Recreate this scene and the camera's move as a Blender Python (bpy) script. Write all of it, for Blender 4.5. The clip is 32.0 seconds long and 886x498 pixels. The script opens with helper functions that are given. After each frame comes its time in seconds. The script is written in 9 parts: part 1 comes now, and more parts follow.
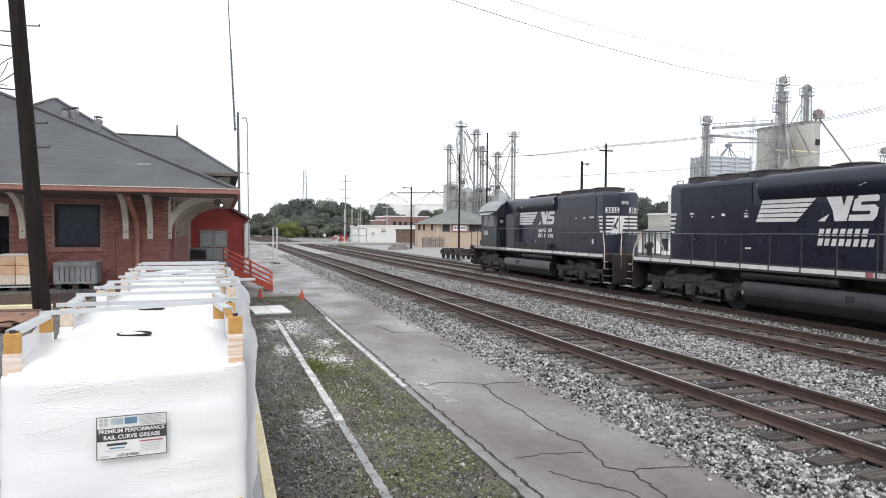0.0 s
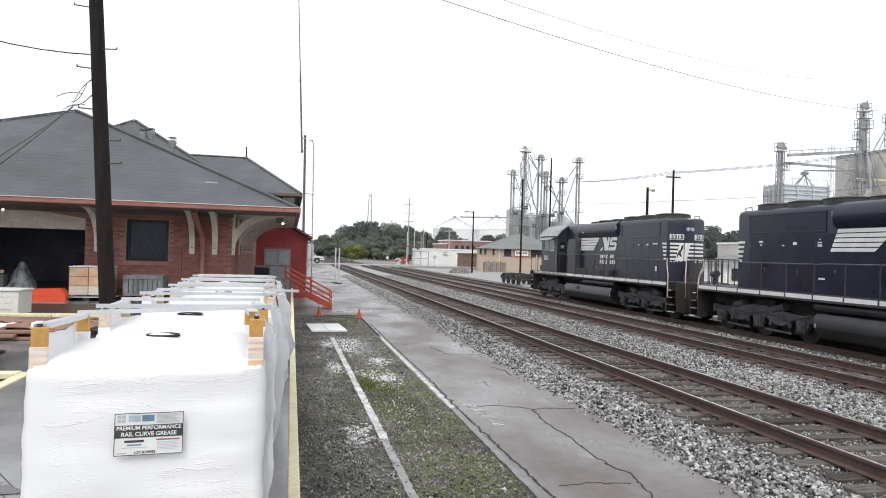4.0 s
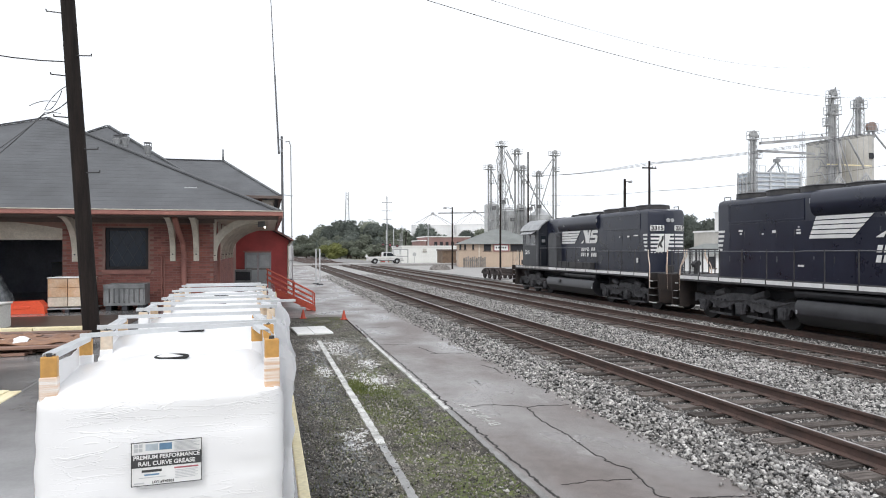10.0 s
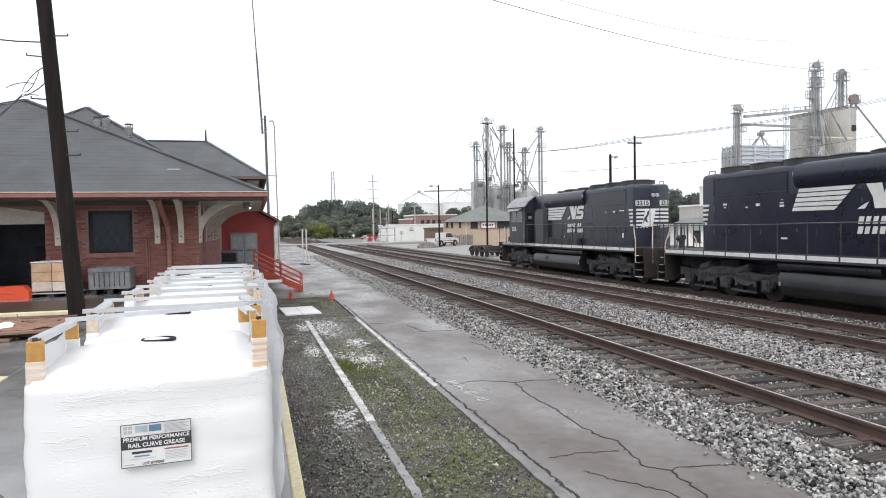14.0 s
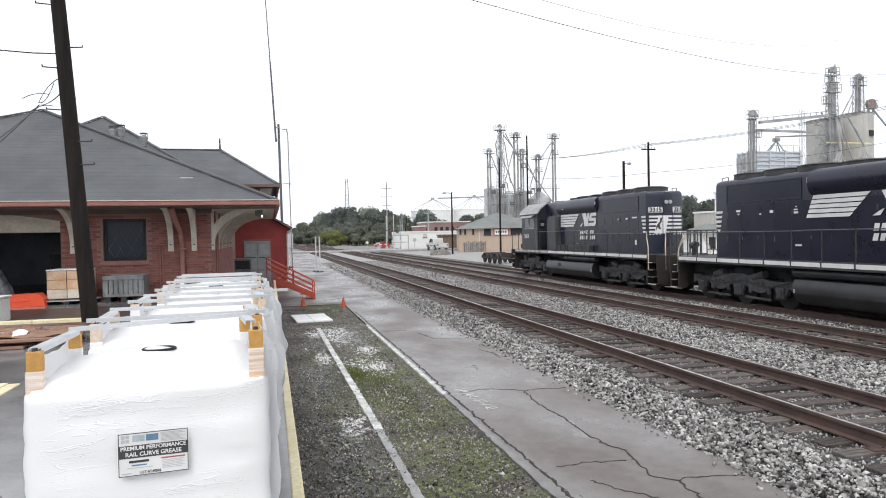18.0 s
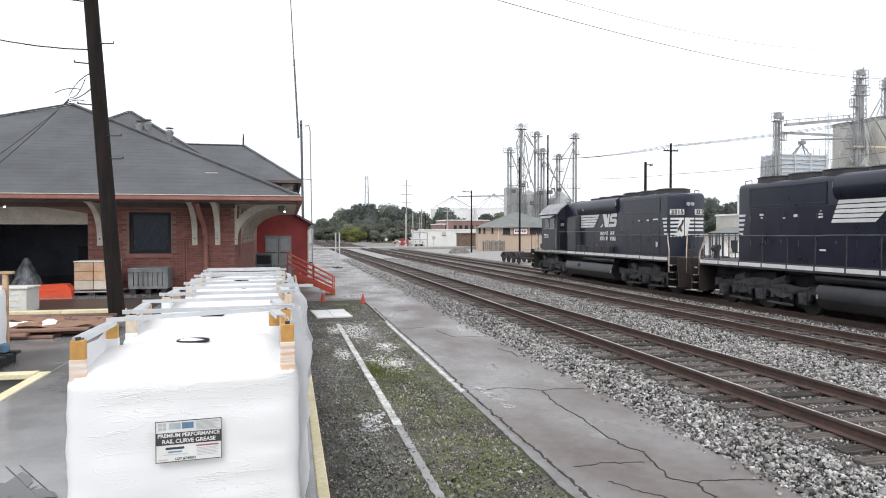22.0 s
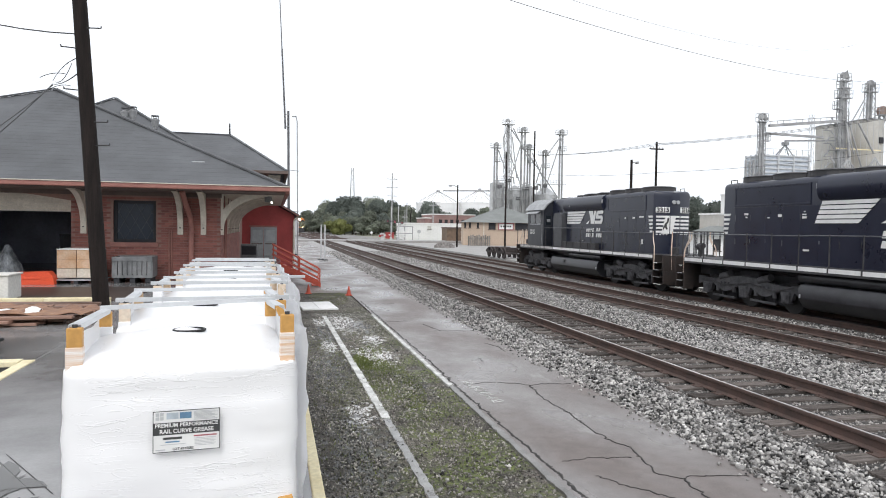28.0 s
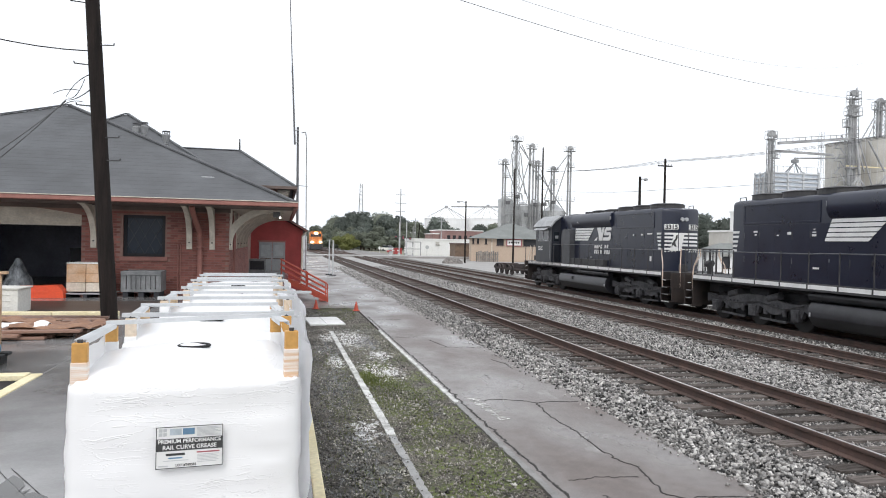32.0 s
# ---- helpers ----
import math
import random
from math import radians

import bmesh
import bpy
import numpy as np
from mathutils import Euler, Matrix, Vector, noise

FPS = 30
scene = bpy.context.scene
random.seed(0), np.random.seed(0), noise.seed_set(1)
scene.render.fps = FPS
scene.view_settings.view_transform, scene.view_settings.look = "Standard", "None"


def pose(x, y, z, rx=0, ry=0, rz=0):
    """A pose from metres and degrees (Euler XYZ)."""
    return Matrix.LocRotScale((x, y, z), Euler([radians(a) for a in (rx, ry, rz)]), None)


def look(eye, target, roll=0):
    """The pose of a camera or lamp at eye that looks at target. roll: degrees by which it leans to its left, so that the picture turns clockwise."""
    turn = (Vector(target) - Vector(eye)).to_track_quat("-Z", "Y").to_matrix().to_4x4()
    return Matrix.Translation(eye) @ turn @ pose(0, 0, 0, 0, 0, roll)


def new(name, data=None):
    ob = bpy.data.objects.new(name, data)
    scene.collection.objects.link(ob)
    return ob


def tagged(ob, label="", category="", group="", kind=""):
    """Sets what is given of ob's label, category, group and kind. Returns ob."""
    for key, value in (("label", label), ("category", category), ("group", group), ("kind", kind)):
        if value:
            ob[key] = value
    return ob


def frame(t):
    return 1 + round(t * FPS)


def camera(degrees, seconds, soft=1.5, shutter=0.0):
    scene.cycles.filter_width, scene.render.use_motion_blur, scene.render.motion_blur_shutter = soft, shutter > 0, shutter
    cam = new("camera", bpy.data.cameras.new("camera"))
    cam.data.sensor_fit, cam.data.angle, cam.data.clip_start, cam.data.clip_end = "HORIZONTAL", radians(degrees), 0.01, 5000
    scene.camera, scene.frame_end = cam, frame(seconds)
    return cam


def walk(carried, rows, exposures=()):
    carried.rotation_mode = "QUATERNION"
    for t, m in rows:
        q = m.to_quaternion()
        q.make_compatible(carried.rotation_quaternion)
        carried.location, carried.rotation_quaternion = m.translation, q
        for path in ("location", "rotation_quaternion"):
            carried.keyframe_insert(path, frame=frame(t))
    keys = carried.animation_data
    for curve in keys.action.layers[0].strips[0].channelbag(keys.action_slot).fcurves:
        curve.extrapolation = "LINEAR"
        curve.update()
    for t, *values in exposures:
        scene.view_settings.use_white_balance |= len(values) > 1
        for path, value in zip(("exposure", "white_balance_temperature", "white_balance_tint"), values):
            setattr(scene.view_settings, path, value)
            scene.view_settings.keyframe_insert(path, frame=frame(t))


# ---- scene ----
cam = camera(66.3, 32.0, soft=1.0)
PATH = [
    (0, (-6.92, -0.096, 2.388), (-6.306, 1.807, 2.331), 0.4),
    (0.5, (-6.911, -0.118, 2.362), (-6.333, 1.794, 2.269), 1.5),
    (1, (-6.901, -0.064, 2.363), (-6.302, 1.843, 2.309), 0.6),
    (1.5, (-6.908, 0.031, 2.36), (-6.35, 1.952, 2.333), 2.2),
    (2, (-6.898, 0.051, 2.37), (-6.304, 1.961, 2.333), 1.1),
    (2.5, (-6.862, 0.036, 2.368), (-6.233, 1.934, 2.346), 0.8),
    (3, (-6.811, -0.044, 2.354), (-6.272, 1.882, 2.369), 0.8),
    (3.5, (-6.704, -0.079, 2.3), (-6.258, 1.871, 2.315), 2.5),
    (5.5, (-6.832, -0.011, 2.365), (-6.416, 1.945, 2.368), -1.6),
    (6, (-6.863, -0.021, 2.375), (-6.437, 1.933, 2.375), -1.2),
    (6.5, (-6.865, -0.002, 2.374), (-6.402, 1.944, 2.375), -0.1),
    (7, (-6.865, 0.003, 2.376), (-6.422, 1.954, 2.381), -0.0),
    (7.5, (-6.862, 0.003, 2.382), (-6.411, 1.952, 2.383), 0.0),
    (8, (-6.856, 0.01, 2.378), (-6.372, 1.951, 2.373), 0.3),
    (8.5, (-6.859, -0.003, 2.383), (-6.36, 1.934, 2.384), -0.0),
    (9, (-6.87, 0.004, 2.379), (-6.39, 1.945, 2.385), -0.0),
    (9.5, (-6.871, -0.006, 2.384), (-6.379, 1.932, 2.41), -0.0),
    (10, (-6.882, 0.026, 2.381), (-6.385, 1.963, 2.383), -0.1),
    (10.5, (-6.899, 0.049, 2.381), (-6.404, 1.987, 2.376), -0.8),
    (11, (-6.905, 0.081, 2.38), (-6.331, 1.997, 2.349), -0.0),
    (11.5, (-6.898, 0.067, 2.374), (-6.327, 1.983, 2.324), 0.3),
    (12, (-6.892, 0.053, 2.378), (-6.309, 1.966, 2.336), -0.1),
    (12.5, (-6.897, 0.042, 2.374), (-6.333, 1.96, 2.345), 0.2),
    (13, (-6.888, 0.019, 2.377), (-6.339, 1.942, 2.341), -0.2),
    (13.5, (-6.884, 0.018, 2.378), (-6.339, 1.942, 2.329), -0.4),
    (14, (-6.876, 0.011, 2.381), (-6.343, 1.938, 2.318), -1.0),
    (14.5, (-6.864, -0.026, 2.377), (-6.371, 1.912, 2.34), -0.6),
    (16.5, (-6.777, -0.025, 2.39), (-6.302, 1.917, 2.329), -0.6),
    (17, (-6.784, -0.027, 2.387), (-6.288, 1.91, 2.346), -0.8),
    (17.5, (-6.786, -0.037, 2.398), (-6.291, 1.9, 2.365), -1.2),
    (18, (-6.794, -0.027, 2.398), (-6.3, 1.91, 2.356), -1.1),
    (18.5, (-6.799, -0.039, 2.404), (-6.322, 1.902, 2.331), -0.7),
    (19, (-6.805, -0.025, 2.405), (-6.342, 1.918, 2.313), -0.9),
    (19.5, (-6.804, -0.032, 2.406), (-6.359, 1.917, 2.335), -1.0),
    (20, (-6.802, -0.037, 2.407), (-6.364, 1.914, 2.355), -1.0),
    (20.5, (-6.796, -0.054, 2.411), (-6.345, 1.893, 2.353), -0.4),
    (21, (-6.798, -0.075, 2.41), (-6.337, 1.871, 2.36), -0.4),
    (21.5, (-6.808, -0.111, 2.408), (-6.368, 1.839, 2.365), -0.4),
    (22, (-6.856, -0.094, 2.409), (-6.415, 1.857, 2.362), -0.1),
    (22.5, (-6.938, -0.005, 2.404), (-6.472, 1.939, 2.365), -1.0),
    (23, (-6.955, -0.004, 2.398), (-6.466, 1.934, 2.317), -0.7),
    (23.5, (-6.955, -0.065, 2.401), (-6.486, 1.879, 2.355), -0.8),
    (24, (-6.948, -0.122, 2.401), (-6.501, 1.826, 2.346), -0.2),
    (24.5, (-6.955, -0.094, 2.402), (-6.461, 1.842, 2.326), -0.2),
    (25, (-6.955, -0.063, 2.402), (-6.454, 1.872, 2.34), 0.4),
    (25.5, (-6.956, -0.062, 2.398), (-6.454, 1.873, 2.332), 0.9),
    (27.5, (-6.94, -0.05, 2.398), (-6.441, 1.886, 2.336), 0.8),
    (28, (-6.937, -0.056, 2.399), (-6.452, 1.884, 2.335), 0.9),
    (28.5, (-6.941, -0.056, 2.402), (-6.46, 1.884, 2.344), 0.6),
    (29, (-6.942, -0.044, 2.4), (-6.471, 1.899, 2.351), 0.5),
    (29.5, (-6.935, -0.053, 2.403), (-6.477, 1.893, 2.366), 0.8),
    (30, (-6.93, -0.039, 2.399), (-6.483, 1.91, 2.381), 1.0),
    (30.5, (-6.927, -0.038, 2.402), (-6.485, 1.912, 2.372), 1.1),
    (31, (-6.923, -0.042, 2.402), (-6.48, 1.908, 2.374), 1.3),
    (31.5, (-6.921, -0.045, 2.4), (-6.474, 1.904, 2.373), 1.3),
    (32, (-6.921, -0.063, 2.407), (-6.46, 1.883, 2.389), 1.2),
]
walk(cam, [(t, look(eye, target, roll)) for t, eye, target, roll in PATH])

# ---- world and light: an overcast day ----
world = bpy.data.worlds.new("overcast_sky")
scene.world = world
world.use_nodes = True
wn, wl = world.node_tree.nodes, world.node_tree.links
wn.clear()
w_out = wn.new("ShaderNodeOutputWorld")
w_bg = wn.new("ShaderNodeBackground")
w_sky = wn.new("ShaderNodeTexSky")
w_sky.sky_type = "NISHITA"
w_sky.sun_disc = False
w_sky.sun_elevation = radians(50)
w_sky.sun_rotation = radians(200)
w_sky.dust_density = 4.0
w_gain = wn.new("ShaderNodeVectorMath")
w_gain.operation = "SCALE"
w_gain.inputs["Scale"].default_value = 0.10
w_co = wn.new("ShaderNodeTexCoord")
w_noise = wn.new("ShaderNodeTexNoise")
w_noise.inputs["Scale"].default_value = 2.2
w_noise.inputs["Detail"].default_value = 5.0
w_ramp = wn.new("ShaderNodeValToRGB")
w_ramp.color_ramp.elements[0].position = 0.3
w_ramp.color_ramp.elements[0].color = (0.83, 0.875, 0.94, 1)
w_ramp.color_ramp.elements[1].position = 0.62
w_ramp.color_ramp.elements[1].color = (0.975, 0.995, 1.03, 1)
w_mix = wn.new("ShaderNodeMix")
w_mix.data_type = "RGBA"
w_mix.inputs["Factor"].default_value = 0.88
wl.new(w_co.outputs["Generated"], w_noise.inputs["Vector"])
wl.new(w_noise.outputs["Fac"], w_ramp.inputs["Fac"])
wl.new(w_sky.outputs["Color"], w_gain.inputs[0])
wl.new(w_gain.outputs["Vector"], w_mix.inputs["A"])
wl.new(w_ramp.outputs["Color"], w_mix.inputs["B"])
wl.new(w_mix.outputs["Result"], w_bg.inputs["Color"])
w_bg.inputs["Strength"].default_value = 1.33
wl.new(w_bg.outputs["Background"], w_out.inputs["Surface"])
sun = new("sun", bpy.data.lights.new("sun", "SUN"))
sun.data.energy, sun.data.angle, sun.data.color = 1.2, radians(25), (1.0, 0.985, 0.975)
sun.matrix_world = look((0, 0, 40), (14, 34, 0))


# ---- materials ----
def material(name, colour, rough=0.7, metal=0.0, other=None, scale=3.0, fine=40.0, bump=0.15, spread=0.25,
             per_object=0.0, per_island=0.0, space="Object", stretch=(1, 1, 1), dist=0.01, spec=0.5, rough_var=0.25):
    """Two scales of variation in colour, roughness and relief."""
    m = bpy.data.materials.new(name)
    m.use_nodes = True
    nt = m.node_tree
    n, l = nt.nodes, nt.links
    b = n["Principled BSDF"]
    b.inputs["Metallic"].default_value = metal
    b.inputs["Specular IOR Level"].default_value = spec
    if space == "World":
        src = n.new("ShaderNodeNewGeometry").outputs["Position"]
    else:
        src = n.new("ShaderNodeTexCoord").outputs["Object"]
    mp = n.new("ShaderNodeMapping")
    mp.inputs["Scale"].default_value = stretch
    l.new(src, mp.inputs["Vector"])
    big = n.new("ShaderNodeTexNoise")
    big.inputs["Scale"].default_value = scale
    big.inputs["Detail"].default_value = 6.0
    big.inputs["Roughness"].default_value = 0.65
    small = n.new("ShaderNodeTexNoise")
    small.inputs["Scale"].default_value = fine
    small.inputs["Detail"].default_value = 3.0
    for t in (big, small):
        l.new(mp.outputs["Vector"], t.inputs["Vector"])
    other = other or tuple(c * 0.6 for c in colour)
    ramp = n.new("ShaderNodeValToRGB")
    ramp.color_ramp.elements[0].position, ramp.color_ramp.elements[1].position = 0.36, 0.64
    ramp.color_ramp.elements[0].color = (*other, 1)
    ramp.color_ramp.elements[1].color = (*colour, 1)
    l.new(big.outputs["Fac"], ramp.inputs["Fac"])
    hsv = n.new("ShaderNodeHueSaturation")
    l.new(ramp.outputs["Color"], hsv.inputs["Color"])
    mad = n.new("ShaderNodeMath")
    mad.operation = "MULTIPLY_ADD"
    l.new(small.outputs["Fac"], mad.inputs[0])
    mad.inputs[1].default_value = spread * 2
    mad.inputs[2].default_value = 1 - spread
    last = mad.outputs[0]
    for amount, node, sock in ((per_object, "ShaderNodeObjectInfo", "Random"), (per_island, "ShaderNodeNewGeometry", "Random Per Island")):
        if amount:
            add = n.new("ShaderNodeMath")
            add.operation = "MULTIPLY_ADD"
            l.new(n.new(node).outputs[sock], add.inputs[0])
            add.inputs[1].default_value = amount
            l.new(last, add.inputs[2])
            last = add.outputs[0]
            sub = n.new("ShaderNodeMath")
            sub.operation = "SUBTRACT"
            l.new(last, sub.inputs[0])
            sub.inputs[1].default_value = amount / 2
            last = sub.outputs[0]
    l.new(last, hsv.inputs["Value"])
    l.new(hsv.outputs["Color"], b.inputs["Base Color"])
    rr = n.new("ShaderNodeMath")
    rr.operation = "MULTIPLY_ADD"
    l.new(big.outputs["Fac"], rr.inputs[0])
    rr.inputs[1].default_value = rough_var
    rr.inputs[2].default_value = max(0.02, rough - rough_var / 2)
    l.new(rr.outputs[0], b.inputs["Roughness"])
    if bump:
        bp = n.new("ShaderNodeBump")
        bp.inputs["Strength"].default_value = bump
        bp.inputs["Distance"].default_value = dist
        l.new(small.outputs["Fac"], bp.inputs["Height"])
        l.new(bp.outputs["Normal"], b.inputs["Normal"])
    return m


def lamp_material(name, colour, strength):
    m = bpy.data.materials.new(name)
    m.use_nodes = True
    b = m.node_tree.nodes["Principled BSDF"]
    b.inputs["Base Color"].default_value = (*colour, 1)
    b.inputs["Emission Color"].default_value = (*colour, 1)
    b.inputs["Emission Strength"].default_value = strength
    return m


def glass_material(name, colour=(0.02, 0.025, 0.03), rough=0.05, shine=0.5):
    m = bpy.data.materials.new(name)
    m.use_nodes = True
    b = m.node_tree.nodes["Principled BSDF"]
    b.inputs["Base Color"].default_value = (*colour, 1)
    b.inputs["Roughness"].default_value = rough
    b.inputs["IOR"].default_value = 1.5
    b.inputs["Specular IOR Level"].default_value = shine
    return m


def wrap_material(name="white_stretch_wrap", clear=0.0, relief=0.2):
    """Glossy white stretch film with thin slanting creases; clear: how much light the film lets through."""
    m = bpy.data.materials.new(name)
    m.use_nodes = True
    n, l = m.node_tree.nodes, m.node_tree.links
    b = n["Principled BSDF"]
    co = n.new("ShaderNodeTexCoord").outputs["Object"]
    def crease(scale, stretch, turn, width):
        mp = n.new("ShaderNodeMapping")
        mp.inputs["Rotation"].default_value = turn
        mp.inputs["Scale"].default_value = stretch
        l.new(co, mp.inputs["Vector"])
        t = n.new("ShaderNodeTexNoise")
        t.inputs["Scale"].default_value, t.inputs["Detail"].default_value = scale, 2.5
        t.inputs["Distortion"].default_value = 0.4
        l.new(mp.outputs["Vector"], t.inputs["Vector"])
        d = n.new("ShaderNodeMath")
        d.operation = "SUBTRACT"
        d.inputs[1].default_value = 0.5
        l.new(t.outputs["Fac"], d.inputs[0])
        a = n.new("ShaderNodeMath")
        a.operation = "ABSOLUTE"
        l.new(d.outputs[0], a.inputs[0])
        r = n.new("ShaderNodeMapRange")
        r.inputs["From Min"].default_value, r.inputs["From Max"].default_value = 0.0, width
        r.inputs["To Min"].default_value, r.inputs["To Max"].default_value = 1.0, 0.0
        l.new(a.outputs[0], r.inputs["Value"])
        return r.outputs["Result"]
    total = None
    for args in ((1.9, (1, 1, 9), (0.12, 0.2, 0), 0.010), (3.4, (1, 1, 6), (0.2, -0.24, 0), 0.012), (2.4, (1, 1, 7), (0.1, 0.3, 0), 0.009)):
        c = crease(*args)
        if total is None:
            total = c
        else:
            s = n.new("ShaderNodeMath")
            s.operation = "ADD"
            l.new(total, s.inputs[0])
            l.new(c, s.inputs[1])
            total = s.outputs[0]
    spotty = n.new("ShaderNodeTexNoise")
    spotty.inputs["Scale"].default_value = 2.2
    l.new(co, spotty.inputs["Vector"])
    gate = n.new("ShaderNodeMapRange")
    gate.inputs["From Min"].default_value, gate.inputs["From Max"].default_value = 0.44, 0.66
    l.new(spotty.outputs["Fac"], gate.inputs["Value"])
    h = n.new("ShaderNodeMath")
    h.operation = "MULTIPLY"
    l.new(total, h.inputs[0])
    l.new(gate.outputs["Result"], h.inputs[1])
    bp = n.new("ShaderNodeBump")
    bp.inputs["Strength"].default_value, bp.inputs["Distance"].default_value = relief, 0.007
    l.new(h.outputs[0], bp.inputs["Height"])
    l.new(bp.outputs["Normal"], b.inputs["Normal"])
    col = n.new("ShaderNodeValToRGB")
    col.color_ramp.elements[0].position, col.color_ramp.elements[1].position = 0.3, 0.7
    col.color_ramp.elements[0].color, col.color_ramp.elements[1].color = (0.84, 0.84, 0.848, 1), (0.90, 0.90, 0.905, 1)
    l.new(spotty.outputs["Fac"], col.inputs["Fac"])
    l.new(col.outputs["Color"], b.inputs["Base Color"])
    b.inputs["Roughness"].default_value = 0.3
    if clear:
        tr = n.new("ShaderNodeBsdfTranslucent")
        tr.inputs["Color"].default_value = (0.93, 0.93, 0.94, 1)
        l.new(bp.outputs["Normal"], tr.inputs["Normal"])
        both = n.new("ShaderNodeMixShader")
        both.inputs["Fac"].default_value = clear
        l.new(b.outputs["BSDF"], both.inputs[1])
        l.new(tr.outputs["BSDF"], both.inputs[2])
        l.new(both.outputs["Shader"], n["Material Output"].inputs["Surface"])
    return m


M = {}
M["asphalt"] = None
# near bed darkened: shade in the gaps between loose stones is in its colour
M["gap_shade_bed"] = material("gap_shade_bed", (0.085, 0.081, 0.077), 0.9, other=(0.02, 0.019, 0.018), scale=16, fine=38, bump=1.0, spread=0.6, space="World", dist=0.03)
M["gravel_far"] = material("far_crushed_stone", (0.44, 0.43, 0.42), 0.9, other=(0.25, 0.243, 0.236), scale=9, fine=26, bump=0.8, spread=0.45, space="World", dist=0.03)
M["far_stone"] = material("dull_far_stone", (0.27, 0.262, 0.254), 0.9, other=(0.15, 0.145, 0.14), scale=0.6, fine=6, bump=0.5, spread=0.3, space="World")
M["stone"] = material("ballast_stone", (0.41, 0.398, 0.383), 0.55, other=(0.12, 0.113, 0.107), scale=7, fine=60, bump=0.4, spread=0.3, per_island=2.2, space="World")
# slightly browner than the ballast stone
M["crib_stone"] = material("grey_brown_crib_stone", (0.37, 0.348, 0.330), 0.8, other=(0.13, 0.119, 0.112), scale=5, fine=60, bump=0.4, spread=0.3, per_island=1.5, space="World")
M["dark_dirt"] = material("dark_dirt", (0.17, 0.16, 0.15), 0.9, other=(0.06, 0.056, 0.05), scale=1.5, fine=25, bump=0.6, spread=0.4, space="World")
M["dock"] = material("wet_concrete", (0.27, 0.268, 0.268), 0.17, other=(0.14, 0.138, 0.138), scale=0.6, fine=50, bump=0.02, spread=0.12, space="World", spec=0.9, rough_var=0.12)
M["pit_mud"] = material("dark_brown_mud", (0.060, 0.042, 0.034), 0.5, other=(0.030, 0.021, 0.018), scale=1.2, fine=20, bump=0.4, space="World")
M["step_face_brown"] = material("brown_step_face_shade", (0.085, 0.064, 0.054), 0.42, spec=0.2, other=(0.05, 0.036, 0.031), scale=0.9, fine=20, bump=0.03, space="World")
M["far_ground"] = material("far_ground", (0.28, 0.26, 0.23), 0.9, other=(0.16, 0.17, 0.1), scale=0.06, fine=4, bump=0.3, spread=0.3, space="World")
M["road"] = material("pale_road", (0.36, 0.35, 0.34), 0.7, scale=0.5, fine=12, bump=0.1, other=(0.28, 0.27, 0.26), space="World")
M["rail_side"] = material("rusty_rail", (0.112, 0.070, 0.058), 0.85, 0.0, other=(0.068, 0.047, 0.041), scale=3, fine=60, bump=0.3)
M["rail_top"] = material("polished_rail_head", (0.80, 0.79, 0.78), 0.3, 0.9, other=(0.62, 0.6, 0.59), scale=2, fine=30, bump=0.05)
M["tie"] = material("weathered_tie", (0.170, 0.150, 0.139), 0.95, other=(0.064, 0.055, 0.050), scale=5, fine=50, bump=0.8, spread=0.45, per_object=0.9, stretch=(0.5, 5, 5), spec=0.12)
M["loco_black"] = material("loco_black_paint", (0.0150, 0.0190, 0.038), 0.30, other=(0.011, 0.0140, 0.028), scale=1.2, fine=30, bump=0.06, spread=0.15)
M["loco_frame"] = material("grimy_black_steel", (0.058, 0.056, 0.058), 0.6, other=(0.025, 0.025, 0.028), scale=2, fine=30, bump=0.3, spread=0.3)
M["loco_brown"] = material("rusty_pilot", (0.040, 0.028, 0.024), 0.7, other=(0.022, 0.018, 0.017), scale=2, fine=25, bump=0.2)
M["white_paint"] = material("white_lettering_paint", (0.8, 0.8, 0.79), 0.5, other=(0.68, 0.68, 0.67), scale=2, fine=20, bump=0.02, spread=0.06)
M["brick"] = material("red_brick", (0.33, 0.125, 0.10), 0.8, other=(0.21, 0.085, 0.075), scale=1.2, fine=40, bump=0.4, spread=0.2, per_object=0.5)
M["brick_joined"] = material("red_brick_courses", (0.33, 0.125, 0.10), 0.8, other=(0.21, 0.085, 0.075), scale=1.2, fine=40, bump=0.4, spread=0.2, per_island=0.5)
M["mortar"] = material("mortar", (0.33, 0.21, 0.18), 0.9, other=(0.24, 0.14, 0.12), scale=3, fine=50, bump=0.3, space="World")
M["roof"] = material("grey_shingle", (0.128, 0.133, 0.142), 0.85, other=(0.082, 0.085, 0.09), scale=0.5, fine=40, bump=0.4, spread=0.28, space="World")
M["red_trim"] = material("brown_red_trim", (0.37, 0.165, 0.135), 0.5, other=(0.27, 0.115, 0.095), scale=2, fine=30, bump=0.1)
M["red_shed"] = material("red_siding", (0.44, 0.066, 0.062), 0.6, other=(0.32, 0.046, 0.044), scale=1.2, fine=30, bump=0.1)
M["orange_rail"] = material("orange_red_rail", (0.56, 0.09, 0.05), 0.5, other=(0.42, 0.07, 0.04), scale=3, fine=30, bump=0.1)
M["cream"] = material("cream_paint", (0.70, 0.65, 0.56), 0.6, other=(0.52, 0.48, 0.41), scale=3, fine=30, bump=0.15)
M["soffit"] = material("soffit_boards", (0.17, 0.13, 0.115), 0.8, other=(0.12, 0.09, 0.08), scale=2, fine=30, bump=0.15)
M["wrap"] = wrap_material(relief=0.42)
M["film"] = wrap_material("loose_clear_film", 0.6, 0.8)
